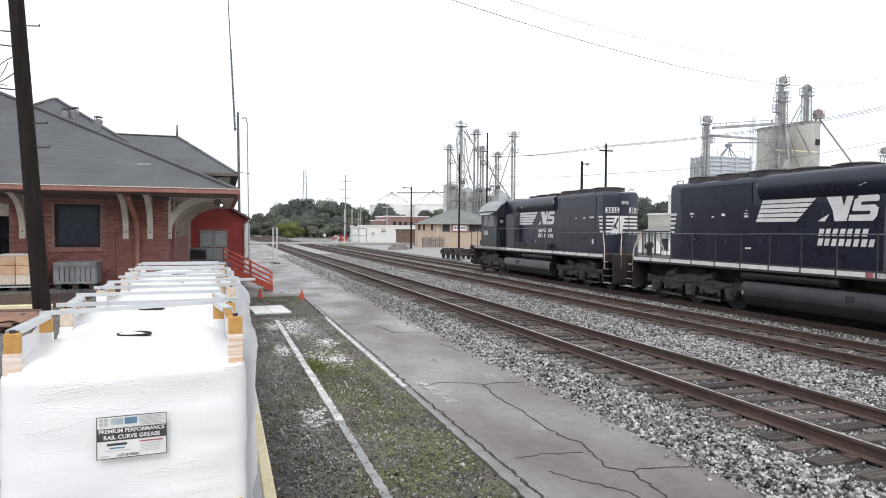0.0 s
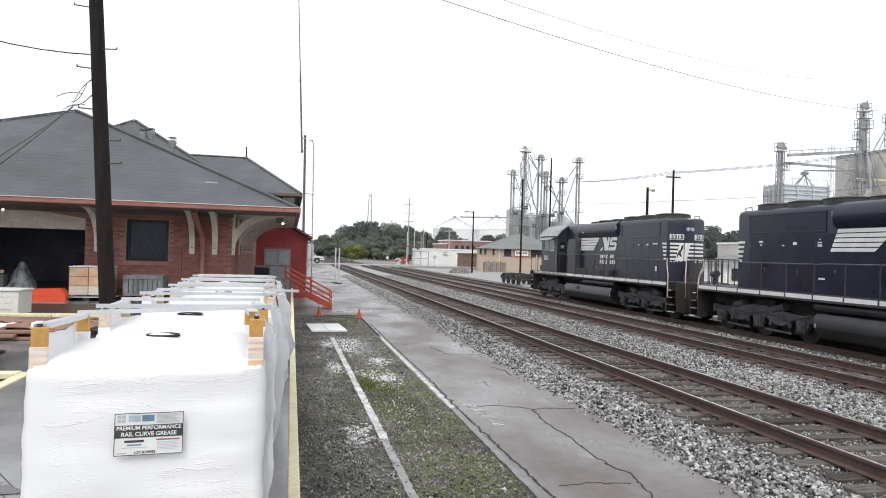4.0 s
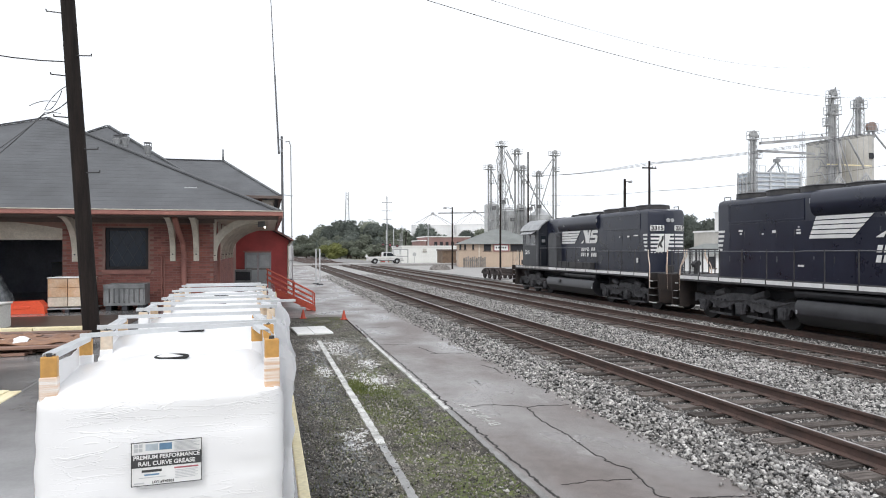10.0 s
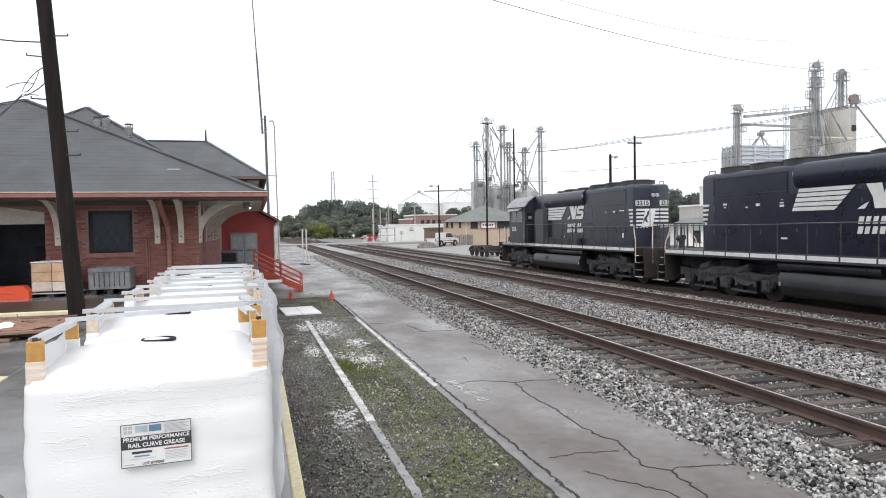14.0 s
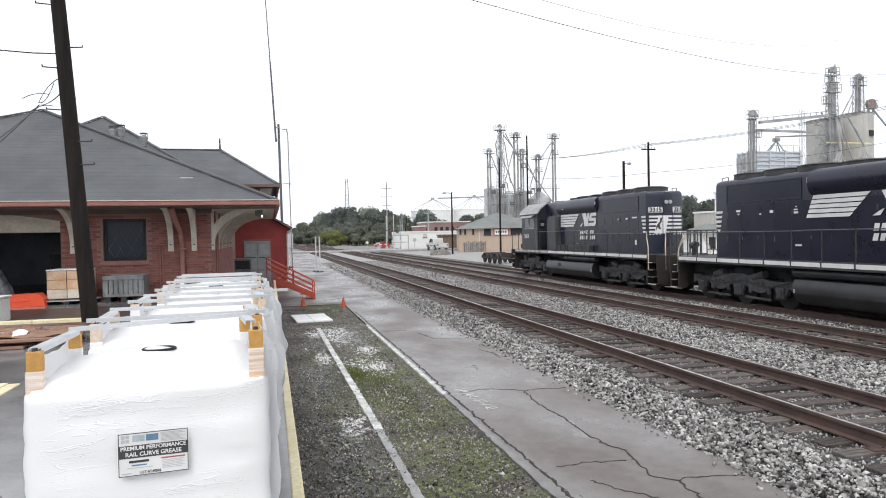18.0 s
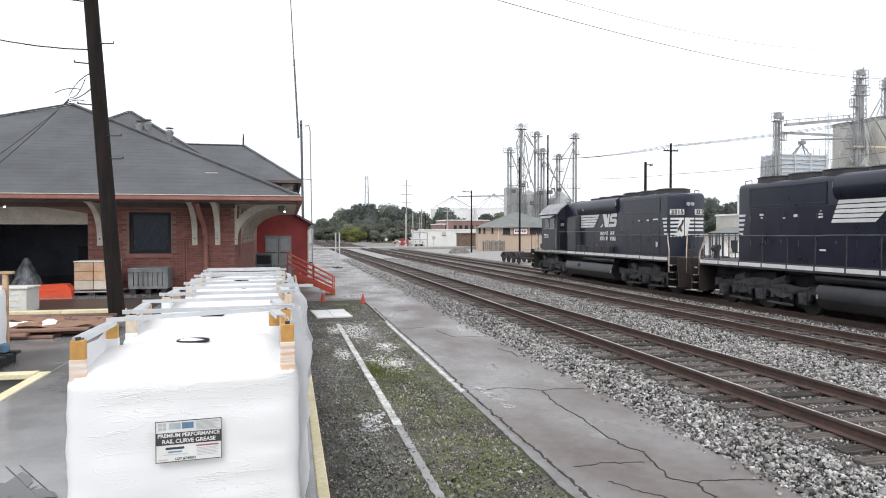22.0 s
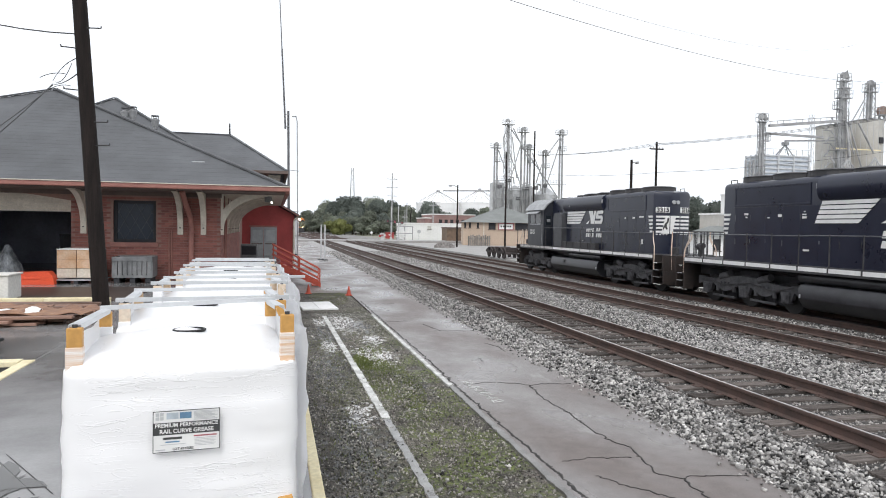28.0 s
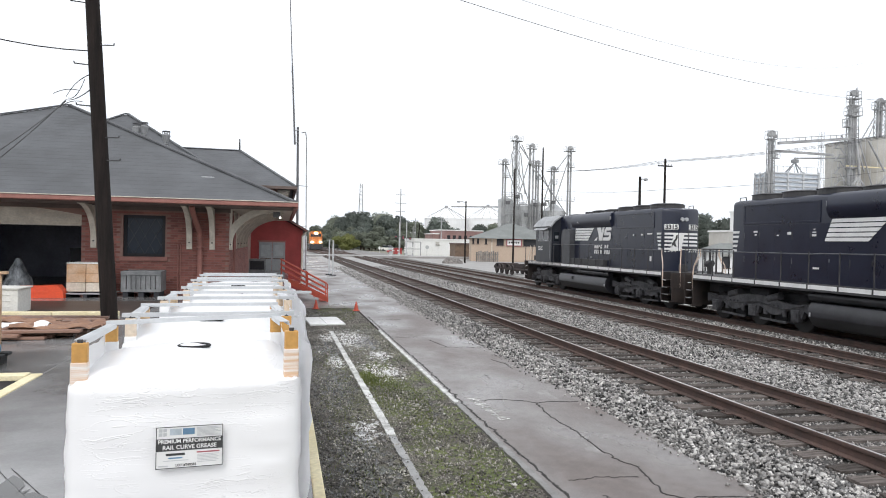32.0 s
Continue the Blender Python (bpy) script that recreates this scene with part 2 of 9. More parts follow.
M["galv"] = material("galvanised_steel", (0.62, 0.635, 0.65), 0.4, 0.3, other=(0.50, 0.515, 0.53), scale=2.5, fine=60, bump=0.05, spread=0.08)
M["kraft"] = material("kraft_cardboard", (0.62, 0.34, 0.10), 0.7, other=(0.52, 0.28, 0.08), scale=4, fine=40, bump=0.1)
M["kraft_pale"] = material("sun_bleached_cardboard", (0.60, 0.43, 0.27), 0.7, other=(0.68, 0.58, 0.47), scale=4, fine=40, bump=0.1)
M["kraft_wet"] = material("wet_brown_cardboard", (0.33, 0.19, 0.12), 0.7, other=(0.20, 0.11, 0.075), scale=4, fine=40, bump=0.1)
M["carton"] = material("brown_carton", (0.50, 0.30, 0.17), 0.6, other=(0.58, 0.42, 0.30), scale=3, fine=30, bump=0.1, per_object=0.25)
M["carton_pale"] = material("pale_carton", (0.62, 0.56, 0.48), 0.6, other=(0.5, 0.42, 0.33), scale=3, fine=30, bump=0.1, per_object=0.2)
M["grey_sheet"] = material("grey_plastic_sheet", (0.50, 0.53, 0.56), 0.25, other=(0.10, 0.11, 0.12), scale=5, fine=20, bump=0.4, stretch=(1, 1, 0.4))
M["bin_blue"] = material("pale_blue_steel_panel", (0.55, 0.60, 0.66), 0.5, 0.2, other=(0.46, 0.50, 0.56), scale=0.8, fine=8, bump=0.05)
M["grey_board"] = material("weathered_grey_board", (0.25, 0.23, 0.21), 0.8, other=(0.16, 0.145, 0.13), scale=2, fine=20, bump=0.2, per_object=0.4)
# darker than the frame and truck steel
M["wheel_dark"] = material("dark_wheel_steel", (0.022, 0.021, 0.021), 0.8, other=(0.012, 0.0115, 0.012), scale=4, fine=30, bump=0.2)
# paler than the frame steel: light on the castings is put into this colour
M["truck_steel"] = material("lit_truck_casting", (0.085, 0.084, 0.09), 0.7, other=(0.03, 0.03, 0.034), scale=3, fine=30, bump=0.3, spread=0.3)
M["mast_steel"] = material("dull_mast_tube", (0.15, 0.15, 0.157), 0.6, bump=0.05)
M["wood_wet"] = material("wet_red_brown_board", (0.26, 0.155, 0.115), 0.5, other=(0.15, 0.085, 0.065), scale=2, fine=30, bump=0.2, stretch=(0.3, 3, 3), per_object=0.7)
M["crate_cream"] = material("off_white_plastic_crate", (0.76, 0.75, 0.71), 0.5, other=(0.66, 0.65, 0.61), scale=2, fine=20, bump=0.05)
M["wood_brown"] = material("brown_boards", (0.20, 0.14, 0.10), 0.8, scale=1, fine=10, bump=0.2)
M["yellow"] = material("yellow_edge_paint", (0.83, 0.75, 0.51), 0.6, other=(0.70, 0.60, 0.36), scale=3, fine=30, bump=0.15)
M["pole"] = material("dark_creosote_pole", (0.026, 0.020, 0.018), 0.85, other=(0.011, 0.009, 0.0085), scale=2, fine=30, bump=0.6, stretch=(4, 4, 0.4), spread=0.35, spec=0.2)
M["lumber"] = material("lumber", (0.48, 0.33, 0.2), 0.7, other=(0.3, 0.18, 0.11), scale=3, fine=30, bump=0.2, stretch=(0.3, 3, 3), per_object=0.5)
M["grey_plastic"] = material("grey_plastic", (0.23, 0.235, 0.24), 0.6, other=(0.12, 0.125, 0.13), scale=2, fine=30, bump=0.05)
M["orange_plastic"] = material("orange_plastic", (0.75, 0.09, 0.03), 0.45, other=(0.6, 0.07, 0.03), scale=2, fine=30, bump=0.05)
# distance haze is blended into the leaf and leaf_grey colours
M["leaf"] = material("hazy_tree_leaves", (0.190, 0.215, 0.188), 0.85, other=(0.138, 0.160, 0.142), scale=0.25, fine=1.5, bump=0, spread=0.15, per_island=0.15, per_object=0.55, space="World")
M["leaf_light"] = material("pale_tree_leaves", (0.26, 0.275, 0.10), 0.8, other=(0.18, 0.20, 0.075), scale=0.3, fine=1.5, bump=0, spread=0.15, per_island=0.25, space="World")
M["leaf_grey"] = material("hazy_grey_green_leaves", (0.245, 0.268, 0.21), 0.85, other=(0.185, 0.205, 0.162), scale=0.25, fine=1.5, bump=0, spread=0.15, per_island=0.15, per_object=0.4, space="World")
for key in ("leaf", "leaf_light", "leaf_grey"):
    nt_ = M[key].node_tree
    thin = nt_.nodes.new("ShaderNodeBsdfTranslucent")
    nt_.links.new(nt_.nodes["Principled BSDF"].inputs["Base Color"].links[0].from_socket, thin.inputs["Color"])
    blend = nt_.nodes.new("ShaderNodeMixShader")
    blend.inputs["Fac"].default_value = 0.4
    nt_.links.new(nt_.nodes["Principled BSDF"].outputs["BSDF"], blend.inputs[1])
    nt_.links.new(thin.outputs["BSDF"], blend.inputs[2])
    nt_.links.new(blend.outputs["Shader"], nt_.nodes["Material Output"].inputs["Surface"])
M["bark"] = material("bark", (0.08, 0.06, 0.045), 0.9, fine=20, bump=0.5)
M["silo"] = material("galvanised_bin", (0.60, 0.61, 0.62), 0.55, 0.2, other=(0.40, 0.41, 0.42), scale=0.4, fine=6, bump=0.1, spread=0.1)
# this grey is lightened to hold the washed-out look of distant steel
M["tower"] = material("grey_leg_steel", (0.43, 0.435, 0.44), 0.6, 0.1, other=(0.25, 0.255, 0.26), scale=0.6, fine=6, bump=0.1)
M["rust_head"] = material("rusted_head_steel", (0.27, 0.17, 0.14), 0.8, other=(0.34, 0.27, 0.24), scale=1.2, fine=8, bump=0.1)
M["concrete_old"] = material("stained_concrete", (0.56, 0.55, 0.52), 0.85, other=(0.42, 0.40, 0.36), scale=0.25, fine=8, bump=0.2, spread=0.15)
M["tan"] = material("tan_wall", (0.52, 0.41, 0.32), 0.8, other=(0.46, 0.36, 0.28), scale=0.5, fine=10, bump=0.1)
M["green_roof"] = material("grey_green_roof", (0.222, 0.234, 0.227), 0.8, other=(0.165, 0.176, 0.17), scale=0.4, fine=10, bump=0.2)
M["white_wall"] = material("white_metal_siding", (0.84, 0.84, 0.83), 0.6, other=(0.76, 0.76, 0.75), scale=0.4, fine=10, bump=0.1)
# near-white: the washing-out of the far stores is put into the colour
M["store_white"] = material("washed_out_store_cladding", (0.93, 0.93, 0.93), 0.5, other=(0.88, 0.88, 0.88), scale=0.3, fine=8, bump=0.05, spread=0.03)
# mauve tone mixes the haze of distance into the brick red
M["red_brick_far"] = material("far_red_brick", (0.25, 0.145, 0.133), 0.85, other=(0.31, 0.20, 0.187), scale=0.5, fine=15, bump=0.2)
M["dark"] = material("dark_interior", (0.042, 0.043, 0.049), 0.9, scale=1, fine=10, bump=0.1)
M["room_wall"] = material("dim_room_wall", (0.42, 0.45, 0.52), 0.85, other=(0.26, 0.28, 0.34), scale=0.7, fine=10, bump=0.1)
M["pale_door"] = material("pale_grey_door_paint", (0.36, 0.37, 0.375), 0.5, other=(0.29, 0.3, 0.305), scale=1.5, fine=20, bump=0.05)
M["door_field_pale"] = material("pale_door_field", (0.44, 0.455, 0.465), 0.35, other=(0.33, 0.345, 0.355), scale=2, fine=20, bump=0.0)
M["lead_grey"] = material("dull_lead", (0.09, 0.10, 0.115), 0.6, bump=0.0)
M["rubber"] = material("black_rubber", (0.02, 0.02, 0.021), 0.8, scale=6, fine=40, bump=0.2)
M["wire"] = material("black_cable", (0.06, 0.06, 0.062), 0.7, bump=0)
M["glass"] = glass_material("dark_glass")
M["lead_glass"] = glass_material("leaded_window_glass", (0.022, 0.032, 0.05), 0.16, 0.25)
M["heap"] = material("damp_gravel_heap", (0.27, 0.25, 0.235), 0.9, other=(0.10, 0.092, 0.085), scale=4, fine=16, bump=1.0, spread=0.4, space="World", dist=0.04)
M["truck_paint"] = material("silver_white_truck_paint", (0.66, 0.66, 0.645), 0.3, other=(0.58, 0.58, 0.57), scale=1, fine=20, bump=0.0, spread=0.05)
M["car_white"] = material("white_car_paint", (0.75, 0.74, 0.70), 0.3, other=(0.66, 0.65, 0.61), scale=1, fine=20, bump=0.0, spread=0.05)
M["loco_orange"] = material("orange_loco_paint", (0.50, 0.17, 0.045), 0.5, other=(0.36, 0.12, 0.035), scale=1, fine=20, bump=0.05)
M["head_lamp"] = lamp_material("head_lamp_glow", (1.0, 0.84, 0.58), 40.0)
M["small_lamp"] = lamp_material("small_lamp_glow", (1.0, 0.95, 0.85), 4.0)
M["grass"] = material("grass_blades", (0.17, 0.20, 0.05), 0.6, other=(0.10, 0.125, 0.03), scale=3, fine=20, bump=0, per_island=0.5, space="World")


# ---- building blocks ----
def mesh_of(bm, mat, name="mesh", smooth=False):
    me = bpy.data.meshes.new(name)
    bm.normal_update()
    bm.to_mesh(me)
    bm.free()
    for m in (mat if isinstance(mat, (list, tuple)) else [mat]):
        me.materials.append(m)
    if smooth:
        me.shade_smooth()
        me.set_sharp_from_angle(angle=radians(35))
    return me


def part(name, bm, mat, parent=None, label="", smooth=False):
    """Links a bmesh as one mesh object under a thing or a part."""
    ob = new(name, mesh_of(bm, mat, name, smooth))
    if parent is not None:
        ob.parent = parent
    return tagged(ob, label)


def thing(name, m, label, category, group="", kind=""):
    ob = new(name)
    ob.empty_display_size = 0.2
    ob.matrix_world = m
    return tagged(ob, label, category, group, kind)


def single(name, bm, mat, label, category, group="", kind="", m=None, smooth=False):
    ob = part(name, bm, mat, None, "", smooth)
    if m is not None:
        ob.matrix_world = m
    return tagged(ob, label, category, group, kind)


def box(bm, x0, x1, y0, y1, z0, z1, bevel=0.0, mi=0, m=None):
    vs = bmesh.ops.create_cube(bm, size=1)["verts"]
    for v in vs:
        v.co = Vector((x0 + (v.co.x + 0.5) * (x1 - x0), y0 + (v.co.y + 0.5) * (y1 - y0), z0 + (v.co.z + 0.5) * (z1 - z0)))
    if m is not None:
        for v in vs:
            v.co = m @ v.co
    if mi:
        for f in {f for v in vs for f in v.link_faces}:
            f.material_index = mi
    if bevel:
        es = list({e for v in vs for e in v.link_edges})
        bmesh.ops.bevel(bm, geom=es, offset=bevel, segments=2, affect="EDGES", profile=0.5)


def cyl(bm, p, q, r, r2=None, seg=12, mi=0):
    p, q = Vector(p), Vector(q)
    d = q - p
    rot = d.to_track_quat("Z", "Y").to_matrix().to_4x4()
    geo = bmesh.ops.create_cone(bm, cap_ends=True, segments=seg, radius1=r, radius2=r if r2 is None else r2, depth=d.length,
                                matrix=Matrix.Translation((p + q) / 2) @ rot)
    if mi:
        for f in {f for v in geo["verts"] for f in v.link_faces}:
            f.material_index = mi


def beam(bm, p, q, w, h=None, mi=0):
    """A square bar from p to q."""
    p, q = Vector(p), Vector(q)
    d = q - p
    rot = d.to_track_quat("Z", "Y").to_matrix().to_4x4()
    vs = bmesh.ops.create_cube(bm, size=1, matrix=Matrix.Translation((p + q) / 2) @ rot @ Matrix.Diagonal((w, h or w, d.length, 1)))["verts"]
    if mi:
        for f in {f for v in vs for f in v.link_faces}:
            f.material_index = mi


def extrude(bm, profile, axis, a, b, mi=0):
    """A closed outline (two coordinates, in the order of the other two axes) drawn along an axis from a to b."""
    def at(u, v, s):
        return {"x": (s, u, v), "y": (u, s, v), "z": (u, v, s)}[axis]
    lo = [bm.verts.new(at(u, v, a)) for u, v in profile]
    hi = [bm.verts.new(at(u, v, b)) for u, v in profile]
    n = len(profile)
    fs = [bm.faces.new((lo[i], lo[(i + 1) % n], hi[(i + 1) % n], hi[i])) for i in range(n)]
    fs += [bm.faces.new(lo), bm.faces.new(hi)]
    for f in fs:
        f.material_index = mi
    bmesh.ops.recalc_face_normals(bm, faces=fs)


def tube(bm, pts, r, seg=6):
    for p, q in zip(pts[:-1], pts[1:]):
        cyl(bm, p, q, r, seg=seg)


def poly(bm, pts, mi=0):
    f = bm.faces.new([bm.verts.new(p) for p in pts])
    f.material_index = mi
    return f


def lettering(name, text, size, mat, m, parent, depth=0.004, bold=0.0, shear=0.0, space=1.0, label=""):
    """Writing in the built-in font, turned into a mesh."""
    cu = bpy.data.curves.new(name, "FONT")
    cu.body, cu.size, cu.extrude, cu.offset, cu.shear, cu.space_character = text, size, depth, bold, shear, space
    cu.align_x, cu.align_y = "CENTER", "CENTER"
    tmp = new("writing_source", cu)
    me = bpy.data.meshes.new_from_object(tmp.evaluated_get(bpy.context.evaluated_depsgraph_get()))
    bpy.data.objects.remove(tmp)
    bpy.data.curves.remove(cu)
    me.materials.clear()
    me.materials.append(mat)
    ob = new(name, me)
    ob.parent = parent
    ob.matrix_basis = m
    return tagged(ob, label)


# ---- heights ----
GROUND = -0.30      # station yard, the tops of the rails are at 0
DOCK = 0.73
LOCO_RAIL = -0.25


# ---- ground ----
def yard_material():
    """Dirt and fine gravel with moss and standing water."""
    m = bpy.data.materials.new("mossy_wet_dirt")
    m.use_nodes = True
    n, l = m.node_tree.nodes, m.node_tree.links
    b = n["Principled BSDF"]
    pos = n.new("ShaderNodeNewGeometry").outputs["Position"]
    def noise_tex(scale, detail=5.0):
        t = n.new("ShaderNodeTexNoise")
        t.inputs["Scale"].default_value, t.inputs["Detail"].default_value = scale, detail
        l.new(pos, t.inputs["Vector"])
        return t.outputs["Fac"]
    def ramp(src, p0, c0, p1, c1):
        r = n.new("ShaderNodeValToRGB")
        r.color_ramp.elements[0].position, r.color_ramp.elements[1].position = p0, p1
        r.color_ramp.elements[0].color, r.color_ramp.elements[1].color = (*c0, 1), (*c1, 1)
        l.new(src, r.inputs["Fac"])
        return r.outputs["Color"]
    def mix(fac, a, c):
        x = n.new("ShaderNodeMix")
        x.data_type = "RGBA"
        l.new(fac, x.inputs["Factor"])
        l.new(a, x.inputs["A"])
        l.new(c, x.inputs["B"])
        return x.outputs["Result"]
    def mul(a, c):
        x = n.new("ShaderNodeMath")
        x.operation = "MULTIPLY"
        l.new(a, x.inputs[0])
        l.new(c, x.inputs[1]) if not isinstance(c, float) else setattr(x.inputs[1], "default_value", c)
        return x.outputs[0]
    grit = n.new("ShaderNodeTexVoronoi")
    grit.inputs["Scale"].default_value = 38
    l.new(pos, grit.inputs["Vector"])
    dirt = ramp(noise_tex(46, 12), 0.38, (0.018, 0.0155, 0.013), 0.64, (0.215, 0.19, 0.165))
    dark = ramp(noise_tex(0.8), 0.4, (0.38, 0.37, 0.36), 0.62, (1.12, 1.12, 1.12))
    tone = n.new("ShaderNodeMix")
    tone.data_type, tone.blend_type = "RGBA", "MULTIPLY"
    tone.inputs["Factor"].default_value = 1.0
    l.new(dirt, tone.inputs["A"])
    l.new(dark, tone.inputs["B"])
    sep = n.new("ShaderNodeSeparateXYZ")
    l.new(pos, sep.inputs["Vector"])
    side = n.new("ShaderNodeMapRange")
    side.inputs["From Min"].default_value, side.inputs["From Max"].default_value = -6.3, -5.0
    l.new(sep.outputs["X"], side.inputs["Value"])
    along = n.new("ShaderNodeMapRange")
    along.inputs["From Min"].default_value, along.inputs["From Max"].default_value = 17.5, 13.0
    along.inputs["To Min"].default_value = 0.35
    l.new(sep.outputs["Y"], along.inputs["Value"])
    moss_mask = ramp(noise_tex(1.5, 7), 0.38, (0, 0, 0), 0.52, (1, 1, 1))
    moss_break = ramp(noise_tex(16, 6), 0.38, (0.05, 0.05, 0.05), 0.56, (1, 1, 1))
    moss_fac = mul(mul(mul(moss_mask, moss_break), side.outputs["Result"]), along.outputs["Result"])
    moss = ramp(noise_tex(9, 4), 0.3, (0.055, 0.070, 0.020), 0.7, (0.165, 0.200, 0.050))
    col = mix(moss_fac, tone.outputs["Result"], moss)
    wet = ramp(noise_tex(0.55, 3), 0.60, (0, 0, 0), 0.66, (1, 1, 1))
    def spots(places, edge):
        """Ragged patches round the given middles, with their half widths."""
        total = None
        ragged = noise_tex(7.0, 8)
        for x, y, rx, ry in places:
            d = n.new("ShaderNodeVectorMath")
            d.operation = "SUBTRACT"
            l.new(pos, d.inputs[0])
            d.inputs[1].default_value = (x, y, GROUND)
            q = n.new("ShaderNodeVectorMath")
            q.operation = "MULTIPLY"
            l.new(d.outputs["Vector"], q.inputs[0])
            q.inputs[1].default_value = (1 / rx, 1 / ry, 0)
            ln = n.new("ShaderNodeVectorMath")
            ln.operation = "LENGTH"
            l.new(q.outputs["Vector"], ln.inputs[0])
            a = n.new("ShaderNodeMath")
            a.operation = "MULTIPLY_ADD"
            l.new(ln.outputs["Value"], a.inputs[0])
            a.inputs[1].default_value = -0.26
            l.new(ragged, a.inputs[2])
            if total is None:
                total = a.outputs[0]
            else:
                mx = n.new("ShaderNodeMath")
                mx.operation = "MAXIMUM"
                l.new(total, mx.inputs[0])
                l.new(a.outputs[0], mx.inputs[1])
                total = mx.outputs[0]
        return ramp(total, edge, (0, 0, 0), edge + 0.06, (1, 1, 1))
    # pale stains; the one at (-5.72, 9.6) paints in a puddle's bright reflection
    stain = spots([(-5.0, 18.7, 0.55, 1.7), (-4.85, 14.0, 0.42, 1.1), (-5.72, 9.6, 0.22, 0.8), (-5.72, 15.2, 0.2, 1.0), (-5.6, 19.0, 0.3, 0.8), (-4.6, 16.0, 0.3, 0.7)], 0.27)
    pale = ramp(noise_tex(40, 4), 0.3, (0.36, 0.36, 0.355), 0.62, (0.80, 0.80, 0.79))
    col = mix(stain, col, pale)
    mud = spots([(-5.9, 7.9, 0.5, 2.4), (-4.7, 11.0, 0.4, 1.5), (-5.95, 12.6, 0.5, 2.6), (-4.65, 18.0, 0.4, 1.8), (-5.8, 17.0, 0.5, 1.6), (-5.9, 5.2, 0.35, 1.0)], 0.30)
    wet_dark = n.new("ShaderNodeMix")
    wet_dark.data_type, wet_dark.blend_type = "RGBA", "MULTIPLY"
    l.new(mul(mud, 0.85), wet_dark.inputs["Factor"])
    l.new(col, wet_dark.inputs["A"])
    wet_dark.inputs["B"].default_value = (0.35, 0.35, 0.36, 1)
    col = wet_dark.outputs["Result"]
    pool = n.new("ShaderNodeMath")
    pool.operation = "MAXIMUM"
    l.new(mul(wet, 0.6), pool.inputs[0])
    l.new(mud, pool.inputs[1])
    wet = pool.outputs[0]
    l.new(col, b.inputs["Base Color"])
    rough = n.new("ShaderNodeMapRange")
    rough.inputs["To Min"].default_value, rough.inputs["To Max"].default_value = 0.75, 0.22
    l.new(wet, rough.inputs["Value"])
    l.new(rough.outputs["Result"], b.inputs["Roughness"])
    bp = n.new("ShaderNodeBump")
    bp.inputs["Strength"].default_value, bp.inputs["Distance"].default_value = 0.8, 0.02
    l.new(mul(noise_tex(28, 6), 1.0), bp.inputs["Height"])
    l.new(bp.outputs["Normal"], b.inputs["Normal"])
    return m


def pavement_material():
    """Old asphalt: smooth wet areas, coarse worn areas, brown dirt and pale mineral stains."""
    m = bpy.data.materials.new("wet_asphalt")
    m.use_nodes = True
    n, l = m.node_tree.nodes, m.node_tree.links
    b = n["Principled BSDF"]
    pos = n.new("ShaderNodeNewGeometry").outputs["Position"]
    def tex(scale, detail=5.0, stretch=(1, 1, 1)):
        mp = n.new("ShaderNodeMapping")
        mp.inputs["Scale"].default_value = stretch
        l.new(pos, mp.inputs["Vector"])
        t = n.new("ShaderNodeTexNoise")
        t.inputs["Scale"].default_value, t.inputs["Detail"].default_value = scale, detail
        l.new(mp.outputs["Vector"], t.inputs["Vector"])
        return t.outputs["Fac"]
    def ramp(src, p0, c0, p1, c1):
        r = n.new("ShaderNodeValToRGB")
        r.color_ramp.elements[0].position, r.color_ramp.elements[1].position = p0, p1
        r.color_ramp.elements[0].color, r.color_ramp.elements[1].color = (*c0, 1), (*c1, 1)
        l.new(src, r.inputs["Fac"])
        return r.outputs["Color"]
    def mix(fac, a, c, blend="MIX"):
        x = n.new("ShaderNodeMix")
        x.data_type, x.blend_type = "RGBA", blend
        if isinstance(fac, float):
            x.inputs["Factor"].default_value = fac
        else:
            l.new(fac, x.inputs["Factor"])
        l.new(a, x.inputs["A"])
        l.new(c, x.inputs["B"])
        return x.outputs["Result"]
    patch = tex(0.55, 6, (1, 0.55, 1))
    base = ramp(patch, 0.40, (0.150, 0.124, 0.114), 0.60, (0.192, 0.176, 0.169))
    grain = ramp(tex(120, 4), 0.30, (0.55, 0.55, 0.55), 0.70, (1.4, 1.4, 1.4))
    mottle = ramp(tex(6, 8), 0.35, (0.78, 0.77, 0.76), 0.65, (1.14, 1.14, 1.14))
    coarse = ramp(tex(0.8, 5), 0.42, (0, 0, 0), 0.58, (1, 1, 1))
    col = mix(0.6, base, mottle, "MULTIPLY")
    col = mix(coarse, col, mix(1.0, col, grain, "MULTIPLY"))
    stain = ramp(tex(1.7, 9, (1, 0.35, 1)), 0.66, (0, 0, 0), 0.72, (0.55, 0.55, 0.55))
    col = mix(stain, col, ramp(tex(30, 3), 0.3, (0.32, 0.31, 0.30), 0.7, (0.55, 0.54, 0.53)))
    l.new(col, b.inputs["Base Color"])
    r = n.new("ShaderNodeMapRange")
    r.inputs["From Min"].default_value, r.inputs["From Max"].default_value = 0.38, 0.62
    r.inputs["To Min"].default_value, r.inputs["To Max"].default_value = 0.52, 0.24
    l.new(patch, r.inputs["Value"])
    l.new(r.outputs["Result"], b.inputs["Roughness"])
    bp = n.new("ShaderNodeBump")
    bp.inputs["Strength"].default_value, bp.inputs["Distance"].default_value = 0.35, 0.006
    l.new(tex(110, 4), bp.inputs["Height"])
    l.new(bp.outputs["Normal"], b.inputs["Normal"])
    return m


M["asphalt"] = pavement_material()
M["yard"] = yard_material()
